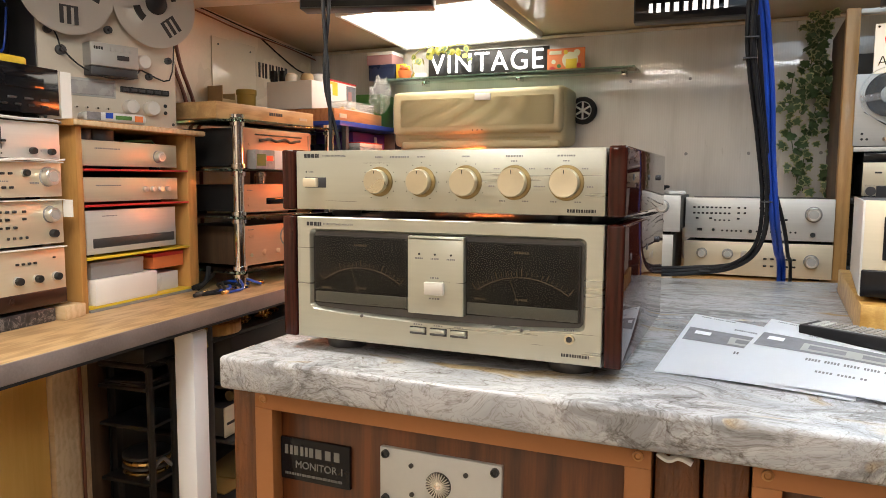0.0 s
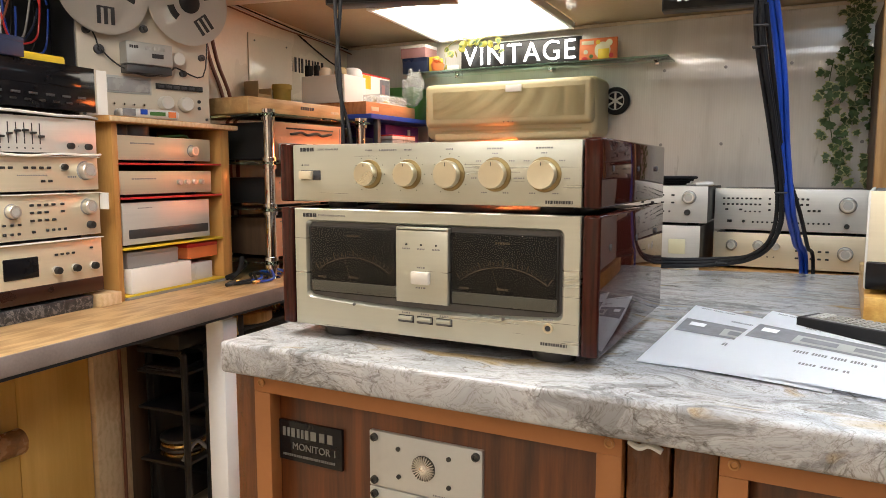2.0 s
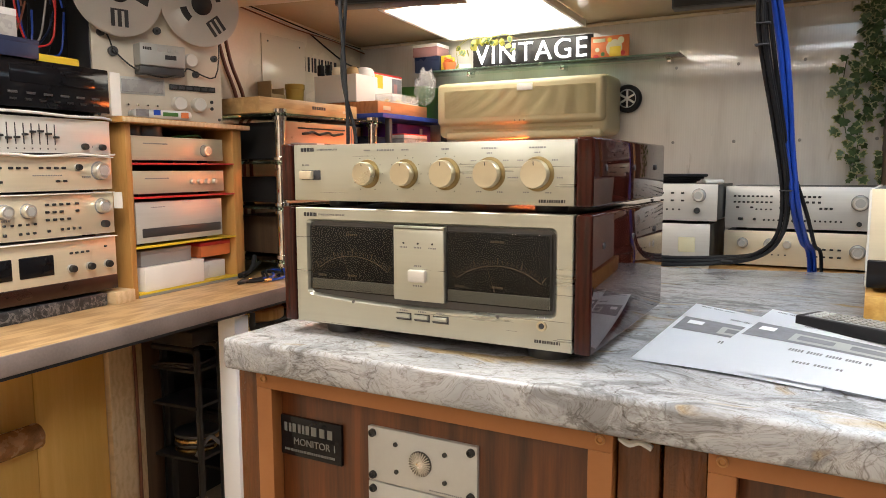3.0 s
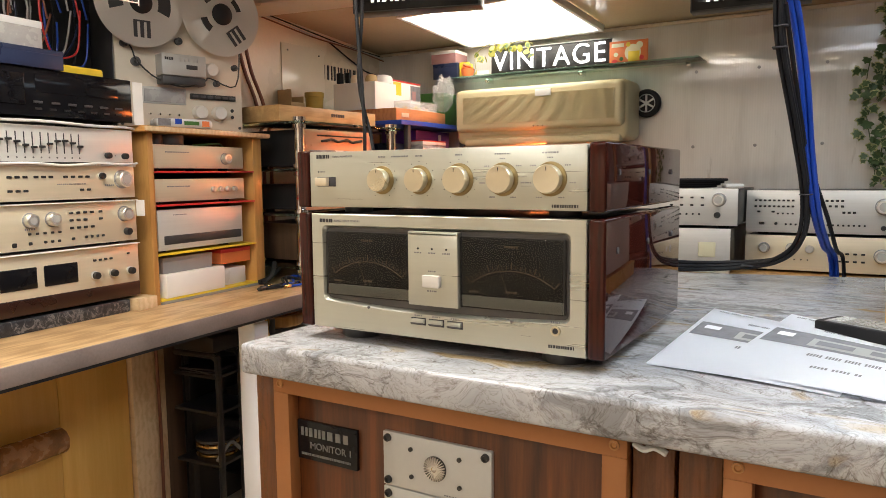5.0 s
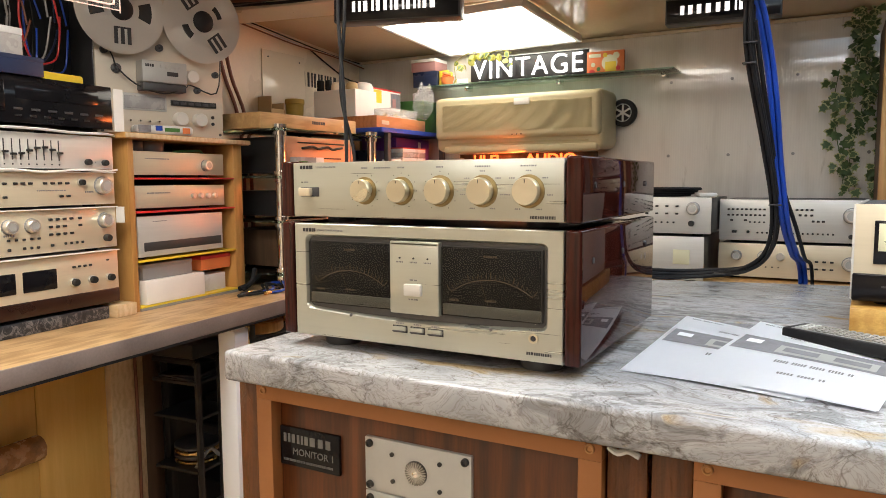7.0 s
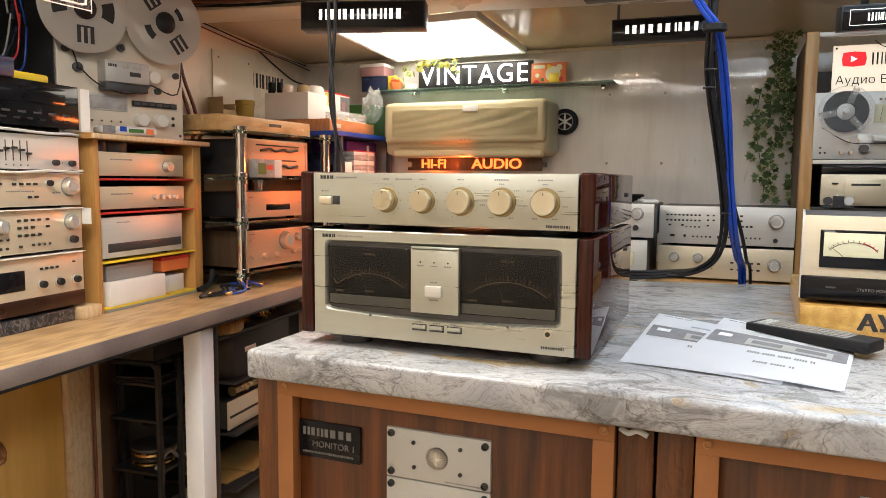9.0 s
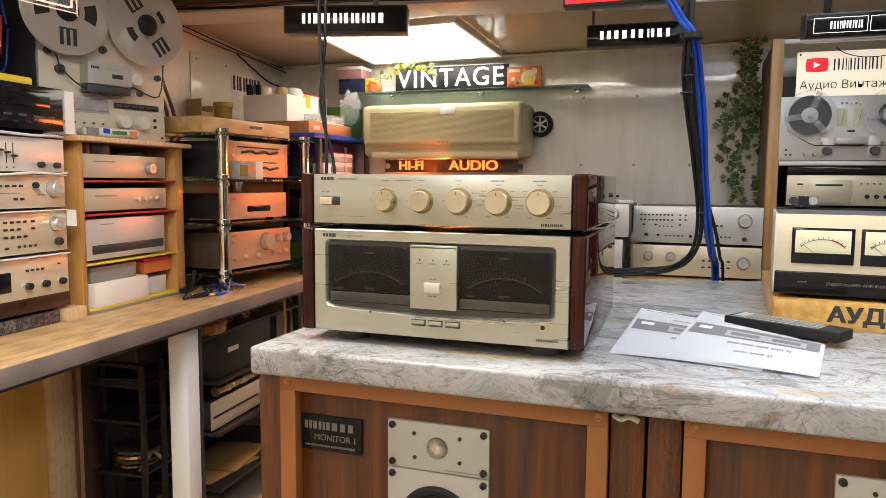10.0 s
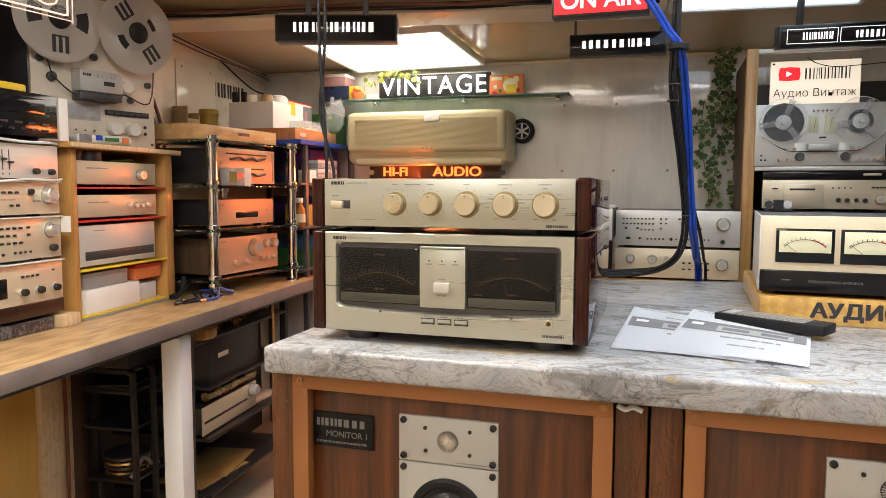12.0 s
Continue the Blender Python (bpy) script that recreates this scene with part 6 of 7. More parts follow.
sheet("leaflet", ((0.285, 0.082, TOP + 0.001), (0.52, 0.04, TOP + 0.001), (0.56, 0.36, TOP + 0.004), (0.312, 0.44, TOP + 0.02)), "white printed leaflet lying on the marble counter")
sheet("leaflet", ((0.366, 0.076, TOP + 0.004), (0.597, 0.031, TOP + 0.003), (0.656, 0.352, TOP + 0.004), (0.437, 0.435, TOP + 0.022)), "white printed leaflet lying over another one")
rm = thing("remote_control", pose(0.567, 0.3085, TOP + 0.0065, 0, 0, -30), "long dark grey remote control resting on leaflets", "remote control")
part("body", box(-0.107, 0.107, 0, 0.062, 0.004, 0.024, 0.003), "rubber", rm)
part("key_plate", box(-0.095, 0.068, 0.006, 0.056, 0.0235, 0.0246, 0.0005), "grey", rm)
for i in range(14):
    for j in range(5):
        x, y = -0.086 + i * 0.0112, 0.012 + j * 0.0095
        part("key", box(x - 0.004, x + 0.004, y - 0.003, y + 0.003, 0.0244, 0.0268, 0.0008, 1), "plate" if i < 2 else "card2", rm)


# ---- under the workbench ----
ur = thing("storage_rack", west(0, 0, 0), "dark steel storage rack under the workbench crowded with parts", "rack")
for x in (0.40, 1.18):
    for y in (-0.165, 0.22):
        part("post", box(x - 0.015, x + 0.015, y - 0.015, y + 0.015, FLOOR, 0.70, 0.002), "black", ur)
for z in (0.655, 0.47, 0.275, 0.06):
    part("shelf", box(0.39 if z > 0.6 else 0.51, 1.19, -0.18, 0.24, z - 0.012, z, 0.002), "black", ur)
# black sheet stands in for the deep shade under the bench
part("back_sheet", box(0.432, 1.8, 0.27, 0.28, FLOOR, BENCH - 0.045), "black", ur, "black sheet standing in for the shade behind the rack")
lr = thing("turntable_trolley", west(0, 0, 0), "dark tubular trolley with turntable parts under the bench", "trolley")
for x in (0.32, 0.43):
    part("tube_frame", tube([(x, 0.0, FLOOR), (x, 0.0, 0.50), (x, 0.01, 0.56), (x, 0.05, 0.568), (x, 0.2, 0.568)], 0.012, 8, 6), "black", lr)
for z in (0.50, 0.37, 0.18):
    part("shelf", box(0.305, 0.5, 0.0, 0.2, z - 0.012, z, 0.003), "black", lr)
carton("black_case", west(0.40, 0.10, 0.5805), 0.19, 0.19, 0.055, "black", "black case on the trolley", "", 0.008, "case")
pl = thing("record_stack", west(0.40, 0.10, 0.5005), "loose metal plates stacked on the trolley", "plates")
for i, (z, m, rz) in enumerate(((0.0, "black", 4), (0.007, "steel", -6), (0.014, "black", 10))):
    q = part("plate", box(-0.09, 0.09, -0.08, 0.075, z, z + 0.005, 0.001), m, pl)
    q.matrix_local = pose(0, 0, 0, 0, 0, rz)
tt = thing("pulley_stack", west(0.41, 0.10, 0.1805), "stack of dark turned platters on the trolley", "platters")
for i in range(4):
    part("platter", lathe([(0.075, 0), (0.08, 0.004), (0.08, 0.012), (0.074, 0.016), (0.001, 0.016)], (0, 0, 0.017 * i), "z", 32), "steel" if i % 2 else "brass", tt)
single("bent_bracket", tube([(-0.06, -0.05, 0.008), (0.0, -0.06, 0.06), (0.05, -0.06, 0.02), (0.1, -0.05, 0.008)], 0.007, 8, 5), "grey", west(0.375, 0.068, 0.1805), "bright bent metal bracket on the trolley", "bracket")
bc = carton("black_box", west(0.74, -0.02, 0.4705), 0.40, 0.28, 0.165, "black", "large black box with a small pale label", "", 0.003)
part("label_strip", box(-0.13, -0.055, -0.1415, -0.14, 0.09, 0.108), "plaster", bc, "small cream label")
device("receiver", west(0.72, -0.15, 0.2755), 0.42, 0.115, 0.3, "old silver receiver with one large knob under the bench", "champ2", "black", [("knob", 0.165, 0.085, 0.024, 0.03, "silver"), ("box", "dial_slot", -0.2, 0.13, 0.05, 0.06, 0.002, "black")], category="receiver")
single("film_roll", tube([(-0.18, -0.12, 0.02), (0.0, -0.125, 0.021), (0.2, -0.12, 0.02)], 0.019, 14, 5), "foil", west(0.76, 0.0, 0.3915), "crumpled roll of shiny film on the receiver", "film roll")
for i, (x, z, rz) in enumerate(((0.70, 0.0605, -8), (0.80, 0.0675, 6))):
    single("padded_envelope", box(-0.15, 0.15, -0.10, 0.12, 0, 0.006, 0.002), "envelope", west(x, -0.04, z, rz), "flat gold-brown envelope on the lower shelf", "envelope", "envelopes under the bench")
for x, z, rz in ((0.95, 0.2755, -5),):
    single("padded_envelope", box(-0.12, 0.12, -0.14, 0.12, 0, 0.012, 0.002), "plaster", west(x + 0.09, 0.0, z, rz), "flat pale parcel beside the receiver", "envelope", "envelopes under the bench")
cr = thing("wooden_drum", west(0.52, -0.09, 0.6555), "round copper-brown wooden ring on the rack", "ring")
part("ring", lathe([(0.10, 0), (0.105, 0.006), (0.105, 0.034), (0.10, 0.04), (0.085, 0.04), (0.085, 0.0)], (0, 0, 0), "z", 40), "oak", cr)
rg = random.Random(5)
for i, (x, y) in enumerate(((0.69, -0.1), (0.74, -0.08), (0.79, -0.12), (0.85, -0.1), (0.72, -0.03), (0.93, -0.08))):
    z = 0.05 + 0.02 * rg.random()
    single("brass_fitting", lathe([(0.024, 0), (0.028, 0.008), (0.012, 0.016), (0.01, z * 0.6), (0.024, z * 0.8), (0.018, z), (0.001, z + 0.004)], (0, 0, 0), "z", 18), "brass", west(x, y, 0.6555), "turned brass fitting on the storage rack", "fitting", "brass fittings")
single("bent_bracket", tube([(0, 0, 0), (0.004, -0.01, -0.03), (-0.004, -0.012, -0.06), (0.006, -0.01, -0.09)], 0.008, 8, 5), "brass", west(0.345, -0.19, 0.738), "twisted brass hook below the bench edge", "hook")
for x, r in ((1.0, 0.006), (0.255, 0.006), (0.372, 0.004)):
    single("rod", tube([(0, 0, FLOOR + 0.0), (0.004, 0, 0.3), (-0.004, 0, 0.74)], r, 8, 5), "oak" if x > 0.5 else ("redcord" if x < 0.3 else "rubber"), west(x, -0.2 if x > 0.5 else 0.224, 0.005), "thin upright cord or rod beside the bench boards", "cord")
rl = thing("cork_roll", west(-0.335, 0.216, 0.39), "bark-brown roll wrapped in clear film on the boards", "roll")
bm = tube([(-0.22, 0, 0), (0.0, 0.0, 0.002), (0.205, 0, 0)], 0.039, 20, 14)
for v in bm.verts:
    v.co += Vector((0, noise.noise(v.co * 60) * 0.003, noise.noise(v.co * 55 + Vector((3, 1, 2))) * 0.003))
part("roll", bm, "cork", rl)
part("core", cyl(0.012, 0.45, (0, 0, 0), "x", 14), "card", rl)


# ---- clutter on the stack ----
for z in (0.9955, 1.1245, 1.2256):
    single("liner_sheet", box(-0.235, 0.236, -0.012, 0.2, -0.0012, 0.0012), "white", west(cx, 0, z), "thin white liner sheet between stacked units", "liner", "liner sheets")
tg = single("paper_tag", box(-0.0008, 0.0008, -0.034, 0.0, -0.048, 0.0), "white", west(0.0105, 0.0, 1.124), "small white paper tag hanging from a unit", "tag")
single("white_wire", tube([(-0.24, -0.016, 0.0), (-0.1, -0.018, 0.003), (0.0, -0.016, -0.002), (0.1, -0.018, 0.004), (0.2, -0.014, 0.002), (0.25, 0.0, 0.006)], 0.0035, 6, 6), "white", west(cx, 0, 1.228), "white wire draped along the stack", "wire")
single("white_wire", tube([(-0.24, -0.012, 0.0), (-0.05, -0.016, 0.004), (0.1, -0.012, 0.0), (0.2, -0.01, 0.002), (0.28, 0.03, 0.0)], 0.004, 6, 6), "frost", west(cx, 0, 1.336), "grey wire lying on the equalizer", "wire")
single("white_card", box(-0.016, 0.016, -0.001, 0.001, 0, 0.125), "white", west(0.034, -0.003, 1.349, -8), "white card leaning beside the cassette deck", "card")
carton("navy_tray", west(-0.36, 0.09, 1.4775), 0.30, 0.2, 0.05, "navy", "flat navy blue box on the cassette deck", "navy")
carton("clear_box", west(-0.41, 0.09, 1.528), 0.30, 0.18, 0.07, "traygrey", "translucent plastic box stacked on a navy one", "frost")
by = thing("battery_pack", west(-0.06, 0.1, 1.4775), "yellow battery pack on a green sleeve", "battery")
part("pack", box(-0.1, 0.04, -0.03, 0.03, 0.006, 0.032, 0.008, 3), "yellow", by)
part("sleeve", box(-0.11, 0.06, -0.04, 0.04, 0, 0.006, 0.001), "green", by)
ep = thing("wipes_packet", pose(-1.40, 0.72, 1.349, 0, 0, 74), "crumpled pale packet with coloured print on the cabinet top", "packet")
part("packet", box(-0.09, 0.10, -0.03, 0.03, 0, 0.03, 0.012, 3), "frost", ep)
part("printed_shape", box(0.0, 0.05, -0.0312, -0.03, 0.01, 0.022), "green", ep)
part("printed_shape", box(-0.03, -0.008, -0.0312, -0.03, 0.012, 0.028), "blue", ep)
part("printed_shape", box(-0.085, -0.045, -0.0312, -0.03, 0.006, 0.028), "inkgrey", ep)
part("printed_shape", box(0.06, 0.085, -0.0312, -0.03, 0.006, 0.024), "orange", ep)
cc2 = thing("cable_coil", west(0.06, 0.3, 1.30), "tangle of coloured cables hanging beside the recorder", "cables")
rc2 = random.Random(3)
for i, m in enumerate(("rubber", "grey", "blue", "rubber", "rubber", "redcord", "navy", "rubber", "grey", "frost", "rubber", "redcord", "grey", "blue", "grey", "rubber", "navy", "red", "rubber", "blue")):
    x, w, h = -0.46 + i * 0.022, 0.05 + 0.05 * rc2.random(), 0.25 + 0.15 * rc2.random()
    pts = [(x + w * math.cos(a) * (1 + 0.2 * rc2.random()), -0.03 * (i % 3), 0.36 + h * 0.55 * math.sin(a) + 0.05 * rc2.random()) for a in [k * 0.7 for k in range(10)]]
    part("cable", tube(pts, 0.0032, 7, 5), m, cc2)
part("hook", cyl(0.006, 0.12, (-0.2, 0.06, 0.52), "y", 10), "steel", cc2)
single("tin_lead", tube([(0.0, 0, 0.0), (0.05, -0.02, 0.004), (0.12, 0.0, 0.008), (0.16, 0.02, 0.0)], 0.004, 6, 5), "green", west(0.3, 0.05, BENCH + 0.508), "green wire lying on the silver amplifier", "wire")

# neon cassette emblem hanging at the near end
ns = thing("neon_sign", pose(-1.262, 0.318, 1.676, 0, 0, 84), "clear acrylic plate with faintly glowing pale pink neon tube outlines", "neon sign")
part("plate", box(-0.16, 0.155, 0, 0.004, 0, 0.17, 0.001), "acrylic", ns)
def rrect(x0, x1, z0, z1, r, y=-0.006):
    pts = []
    for qx, qz, a0 in ((x1 - r, z0 + r, -90), (x1 - r, z1 - r, 0), (x0 + r, z1 - r, 90), (x0 + r, z0 + r, 180)):
        pts += [(qx + r * math.cos(radians(a0 + a)), y, qz + r * math.sin(radians(a0 + a))) for a in (0, 45, 90)]
    return pts + [pts[0]]
for b in ((-0.13, 0.13, 0.012, 0.155, 0.012), (-0.10, -0.03, 0.03, 0.09, 0.028), (0.03, 0.10, 0.03, 0.09, 0.028), (-0.025, 0.025, 0.035, 0.08, 0.006)):
    part("neon_tube", tube(rrect(*b), 0.0028, 7, 3), "neonpink", ns)
# the acrylic edge is given a faint glow of its own
part("edge_glow", tube(rrect(-0.158, 0.153, 0.002, 0.168, 0.004, 0.002), 0.0015, 6, 2), "neonpink", ns)
for x in (-0.14, 0.14):
    part("hanger", cyl(0.0015, 0.3, (x, 0.002, 0.32), "z", 6), "steel", ns)

# ---- storage shelf in the back corner, open to the east ----
cs = thing("corner_shelf", pose(0, 0, 0), "steel corner shelf with a blue top board full of boxes", "shelf")
for x in (-1.74, -1.245):
    for y in (1.83, 2.34):
        part("post", box(x - 0.012, x + 0.012, y - 0.012, y + 0.012, FLOOR, 1.412, 0.002), "steel", cs)
part("shelf", box(-1.76, -1.222, 1.75, 2.375, 1.412, 1.432, 0.002), "blue", cs, "bright blue shelf board")
for z in (1.235, 1.03, 0.83):
    part("shelf", box(-1.76, -1.228, 1.76, 2.375, z - 0.012, z, 0.002), "steel", cs)


def bx(name, x0, x1, y0, y1, z0, h, m, label, lid=""):
    return carton(name, pose((x0 + x1) / 2, (y0 + y1) / 2, z0), x1 - x0, y1 - y0, h, m, label, lid)


dr = bx("drawer_box", -1.62, -1.268, 1.78, 2.21, 1.4325, 0.056, "orangewood", "shallow orange-brown wooden drawer box on the blue shelf")
part("label_frame", box(0.176, 0.1785, -0.175, -0.115, 0.018, 0.036, 0.001), "champ2", dr, "small metal label frame")
bx("white_box", -1.612, -1.376, 1.772, 1.942, 1.489, 0.122, "white", "plain white carton on a drawer box")
for x, y, r, m in ((-1.52, 1.83, 0.032, "plaster"), (-1.45, 1.85, 0.03, "card"), (-1.42, 1.90, 0.045, "white")):
    single("tape_roll", lathe([(r * 0.5, 0), (r, 0.0), (r, 0.022), (r * 0.8, 0.036), (r * 0.4, 0.042)], (0, 0, 0), "z", 24), m, pose(x, y, 1.6115), "round pale roll on the white carton", "roll", "rolls on the carton")
for y, w in ((1.79, 0.014), (1.80, 0.01)):
    single("black_clip", box(-0.012, 0.012, -w, w, 0, 0.05, 0.004), "rubber", pose(-1.585 + 20 * (y - 1.79) * 0.2, y, 1.6115), "small black clip standing on the white carton", "clip", "black clips")
bb = thing("cardboard_box", pose(-1.735, 1.62, 1.4532), "open brown cardboard box by the wall", "box")
part("side", box(-0.04, 0.04, -0.045, -0.041, 0, 0.125, 0.001), "card", bb)
part("side", box(-0.04, -0.036, -0.041, 0.045, 0, 0.125, 0.001), "card", bb)
part("side", box(0.036, 0.04, -0.041, 0.045, 0, 0.07, 0.001), "card", bb)
part("side", box(-0.036, 0.036, 0.041, 0.045, 0, 0.10, 0.001), "card", bb)
part("bottom", box(-0.036, 0.036, -0.041, 0.041, 0, 0.004), "card", bb)
single("yellow_tub", lathe([(0.036, 0), (0.042, 0.10), (0.045, 0.102), (0.045, 0.122), (0.042, 0.124), (0.04, 0.11), (0.001, 0.108)], (0, 0, 0), "z", 26), "ochre", pose(-1.70, 1.74, 1.4532), "dull yellow plastic tub by the wall", "tub")
tr = thing("clear_tray", pose(-1.318, 2.02, 1.489), "clear plastic tray with small parts on the drawer box", "tray")
for b in ((-0.045, 0.045, -0.12, -0.117, 0.004, 0.042), (-0.045, 0.045, 0.117, 0.12, 0.004, 0.042), (0.042, 0.045, -0.117, 0.117, 0.004, 0.042), (-0.045, -0.042, -0.117, 0.117, 0.004, 0.042)):
    part("side", box(*b, 0.001), "bagfilm", tr)
part("bottom", box(-0.045, 0.045, -0.12, 0.12, 0, 0.004, 0.001), "frost", tr)
rt = random.Random(9)
for i in range(9):
    single("small_part", lathe([(0.009, 0), (0.013, 0.006), (0.006, 0.016), (0.001, 0.018)], (0, 0, 0), "z", 10), ("brass", "white", "plate", "yellow")[i % 4], pose(-1.318 + rt.uniform(-0.022, 0.022), 1.93 + 0.022 * i, 1.4935), "small turned part lying in the clear tray", "part", "parts in the tray")
cbx = thing("comic_box", pose(-1.40, 2.04, 1.489), "thin printed carton standing behind the tray", "box")
part("body", box(-0.02, 0.02, -0.12, 0.12, 0, 0.145, 0.002), "white", cbx)
part("printed_shape", box(0.02, 0.0208, -0.115, -0.05, 0.075, 0.135), "yellow", cbx, "yellow printed panel")
part("printed_shape", box(0.02, 0.0208, 0.03, 0.115, 0.06, 0.13), "inkgrey", cbx, "dark printed panel")
part("printed_shape", box(0.0208, 0.0214, 0.045, 0.075, 0.062, 0.105), "pink", cbx)
part("printed_shape", box(0.02, 0.0208, -0.12, 0.12, 0.137, 0.145), "red", cbx, "red printed edge")
bx("green_box", -1.42, -1.27, 2.20, 2.34, 1.4325, 0.16, "green", "dark green carton on the blue shelf", "green")
bag = thing("plastic_bag", pose(-1.262, 2.185, 1.50), "crumpled clear plastic bag beside the air conditioner", "bag")
bm = bmesh.new()
bmesh.ops.create_icosphere(bm, subdivisions=5, radius=0.06)
for v in bm.verts:
    q = v.co.copy()
    v.co = Vector((q.x * 0.8, q.y * 0.9, q.z * 1.35 + 0.075)) * (1 + 0.26 * noise.noise(q * 34) + 0.12 * noise.noise(q * 90))
    v.co.z = max(v.co.z, -0.05)
part("film", bm, "bagfilm", bag)
bx("violet_box", -1.50, -1.30, 1.99, 2.30, 1.2355, 0.165, "violet", "violet carton on the corner shelf")
bx("white_card", -1.299, -1.297, 2.19, 2.215, 1.2355, 0.15, "white", "narrow white card leaning on a violet carton")
for k in range(5):
    bx("clear_tray", -1.33 if k < 4 else -1.32, -1.238, 1.95, 2.16, 1.2355 + 0.0235 * k, 0.022, ("frost", "traygrey", "frost", "traygrey", "frost")[k], "flat clear parts tray in a stack", "red" if k == 4 else "")
bx("white_carton", -1.30, -1.24, 1.865, 1.935, 1.2355, 0.06, "white", "small white carton on the corner shelf")
bx("navy_box", -1.42, -1.33, 1.80, 1.93, 1.2355, 0.10, "navy", "dark blue carton on the corner shelf")
bx("violet_box", -1.50, -1.25, 1.98, 2.22, 1.0305, 0.14, "violet", "violet carton on the middle shelf", "navy")
bx("ochre_box", -1.36, -1.24, 1.84, 1.95, 1.0305, 0.10, "ochre", "small ochre carton on the middle shelf")
bx("green_box", -1.50, -1.25, 1.95, 2.25, 0.8305, 0.08, "limegreen", "bright green carton on the lower shelf")
bx("blue_box", -1.50, -1.27, 1.97, 2.2, 0.9106, 0.07, "skyblue", "light blue carton on a green one")
bt = thing("bottle", pose(-1.26, 1.80, 1.0305), "small amber bottle with a pale cap", "bottle")
part("body", lathe([(0.024, 0), (0.026, 0.004), (0.026, 0.08), (0.013, 0.1), (0.013, 0.11), (0.001, 0.11)], (0, 0, 0), "z", 22), "amber", bt)
part("cap", cyl(0.016, 0.025, (0, 0, 0.122), "z", 18, None, 0.002), "white", bt)
part("label_band", lathe([(0.0265, 0.02), (0.0265, 0.06)], (0, 0, 0), "z", 22), "dial", bt)

# ---- things on the glass shelf ----
bx("small_carton", -1.36, -1.22, 2.25, 2.37, 1.6635, 0.075, "navy", "dark printed carton on the glass shelf", "navy")
bx("small_carton", -1.37, -1.23, 2.25, 2.37, 1.739, 0.062, "pink", "pink and white printed carton on a dark one", "white")
bx("yellow_card", -1.215, -1.165, 2.26, 2.275, 1.6635, 0.075, "yellow", "bright yellow card on the glass shelf")
fp = thing("flower_pot", pose(-1.155, 2.235, 1.6635), "small orange pot with orange paper flowers", "flower pot")
part("pot", lathe([(0.025, 0), (0.034, 0.03), (0.034, 0.034), (0.03, 0.034), (0.001, 0.03)], (0, 0, 0), "z", 22), "orange", fp)
for i in range(9):
    a = i * 2.4
    part("petal", lathe([(0.001, 0), (0.011, 0.006), (0.009, 0.014), (0.001, 0.016)], (0.018 * math.cos(a), 0.018 * math.sin(a), 0.034 + 0.004 * (i % 4)), "z", 8), "orange" if i % 3 else "yellow", fp)
bx("price_tag", -1.10, -1.04, 2.225, 2.232, 1.6635, 0.02, "white", "small white tag on the glass shelf edge")


# ---- leaves ----
def leaf_mesh(name, inner, rim, lobed):
    """One leaf, about 1 long, lying in xz with its stalk at the origin and tip down."""
    outline = [(0, -1.0), (0.16, -0.72), (0.48, -0.62), (0.34, -0.38), (0.5, -0.12), (0.2, 0.02), (0, -0.05)] if lobed else [(0, -1.0), (0.3, -0.7), (0.42, -0.4), (0.32, -0.1), (0, 0)]
    loop = outline + [(-x, z) for x, z in outline[-2:0:-1]]
    bm = bmesh.new()
    o = [bm.verts.new((x, 0.10 * abs(x), z)) for x, z in loop]
    k = [bm.verts.new((x * 0.72, 0.06 * abs(x) - 0.02, -0.48 + (z + 0.48) * 0.76)) for x, z in loop]
    c = bm.verts.new((0, -0.03, -0.48))
    n = len(loop)
    for i in range(n):
        f = bm.faces.new((o[i], o[(i + 1) % n], k[(i + 1) % n], k[i])); f.material_index = 1
        bm.faces.new((k[i], k[(i + 1) % n], c))
    me = bpy.data.meshes.new(name)
    bm.to_mesh(me)
    bm.free()
    me.materials.append(M[inner]); me.materials.append(M[rim])
    return me


def foliage(root, spots, meshes, sizes, rnd):
    for p in spots:
        s = rnd.uniform(*sizes)
        lf = new("leaf", rnd.choice(meshes))
        lf.parent = root
        lf.matrix_local = pose(*p, rnd.uniform(-50, 25), rnd.uniform(-50, 50), rnd.uniform(-50, 50)) @ Matrix.Diagonal((s, s, s, 1))


ivy = thing("ivy_garland", pose(0.6, 2.32, 0), "hanging artificial ivy garland with cream-edged green leaves", "plant")
rv = random.Random(11)
kinds = [leaf_mesh("leaf", "leaf", "leafpale", True), leaf_mesh("leaf", "leaf", "leaf", True), leaf_mesh("leaf", "leaf", "leafpale", True)]
spots = []
for x0, ztop, zend, n in ((0.0, 1.84, 1.14, 80), (0.045, 1.84, 1.50, 40), (-0.06, 1.62, 1.16, 30), (0.06, 1.42, 1.12, 24), (-0.03, 1.80, 1.45, 40)):
    line = []
    for i in range(n):
        z = ztop + (zend - ztop) * (i + rv.random() * 0.6) / n
        x = x0 + 0.022 * math.sin(z * 9 + x0 * 40)
        line.append((x, 0.0, z))
        spots.append((x + rv.uniform(-0.03, 0.03), rv.uniform(-0.045, 0.0), z + rv.uniform(0, 0.02)))
    part("stem", tube(line[::4] + [line[-1]], 0.0018, 6, 3), "leaf", ivy)
foliage(ivy, spots, kinds, (0.028, 0.048), rv)
part("hook", cyl(0.004, 0.07, (0.0, 0.035, 1.835), "y", 8), "steel", ivy)
vine = thing("trailing_vine", pose(-0.97, 2.27, 1.663), "yellow-green artificial vine draped over the neon sign", "plant")
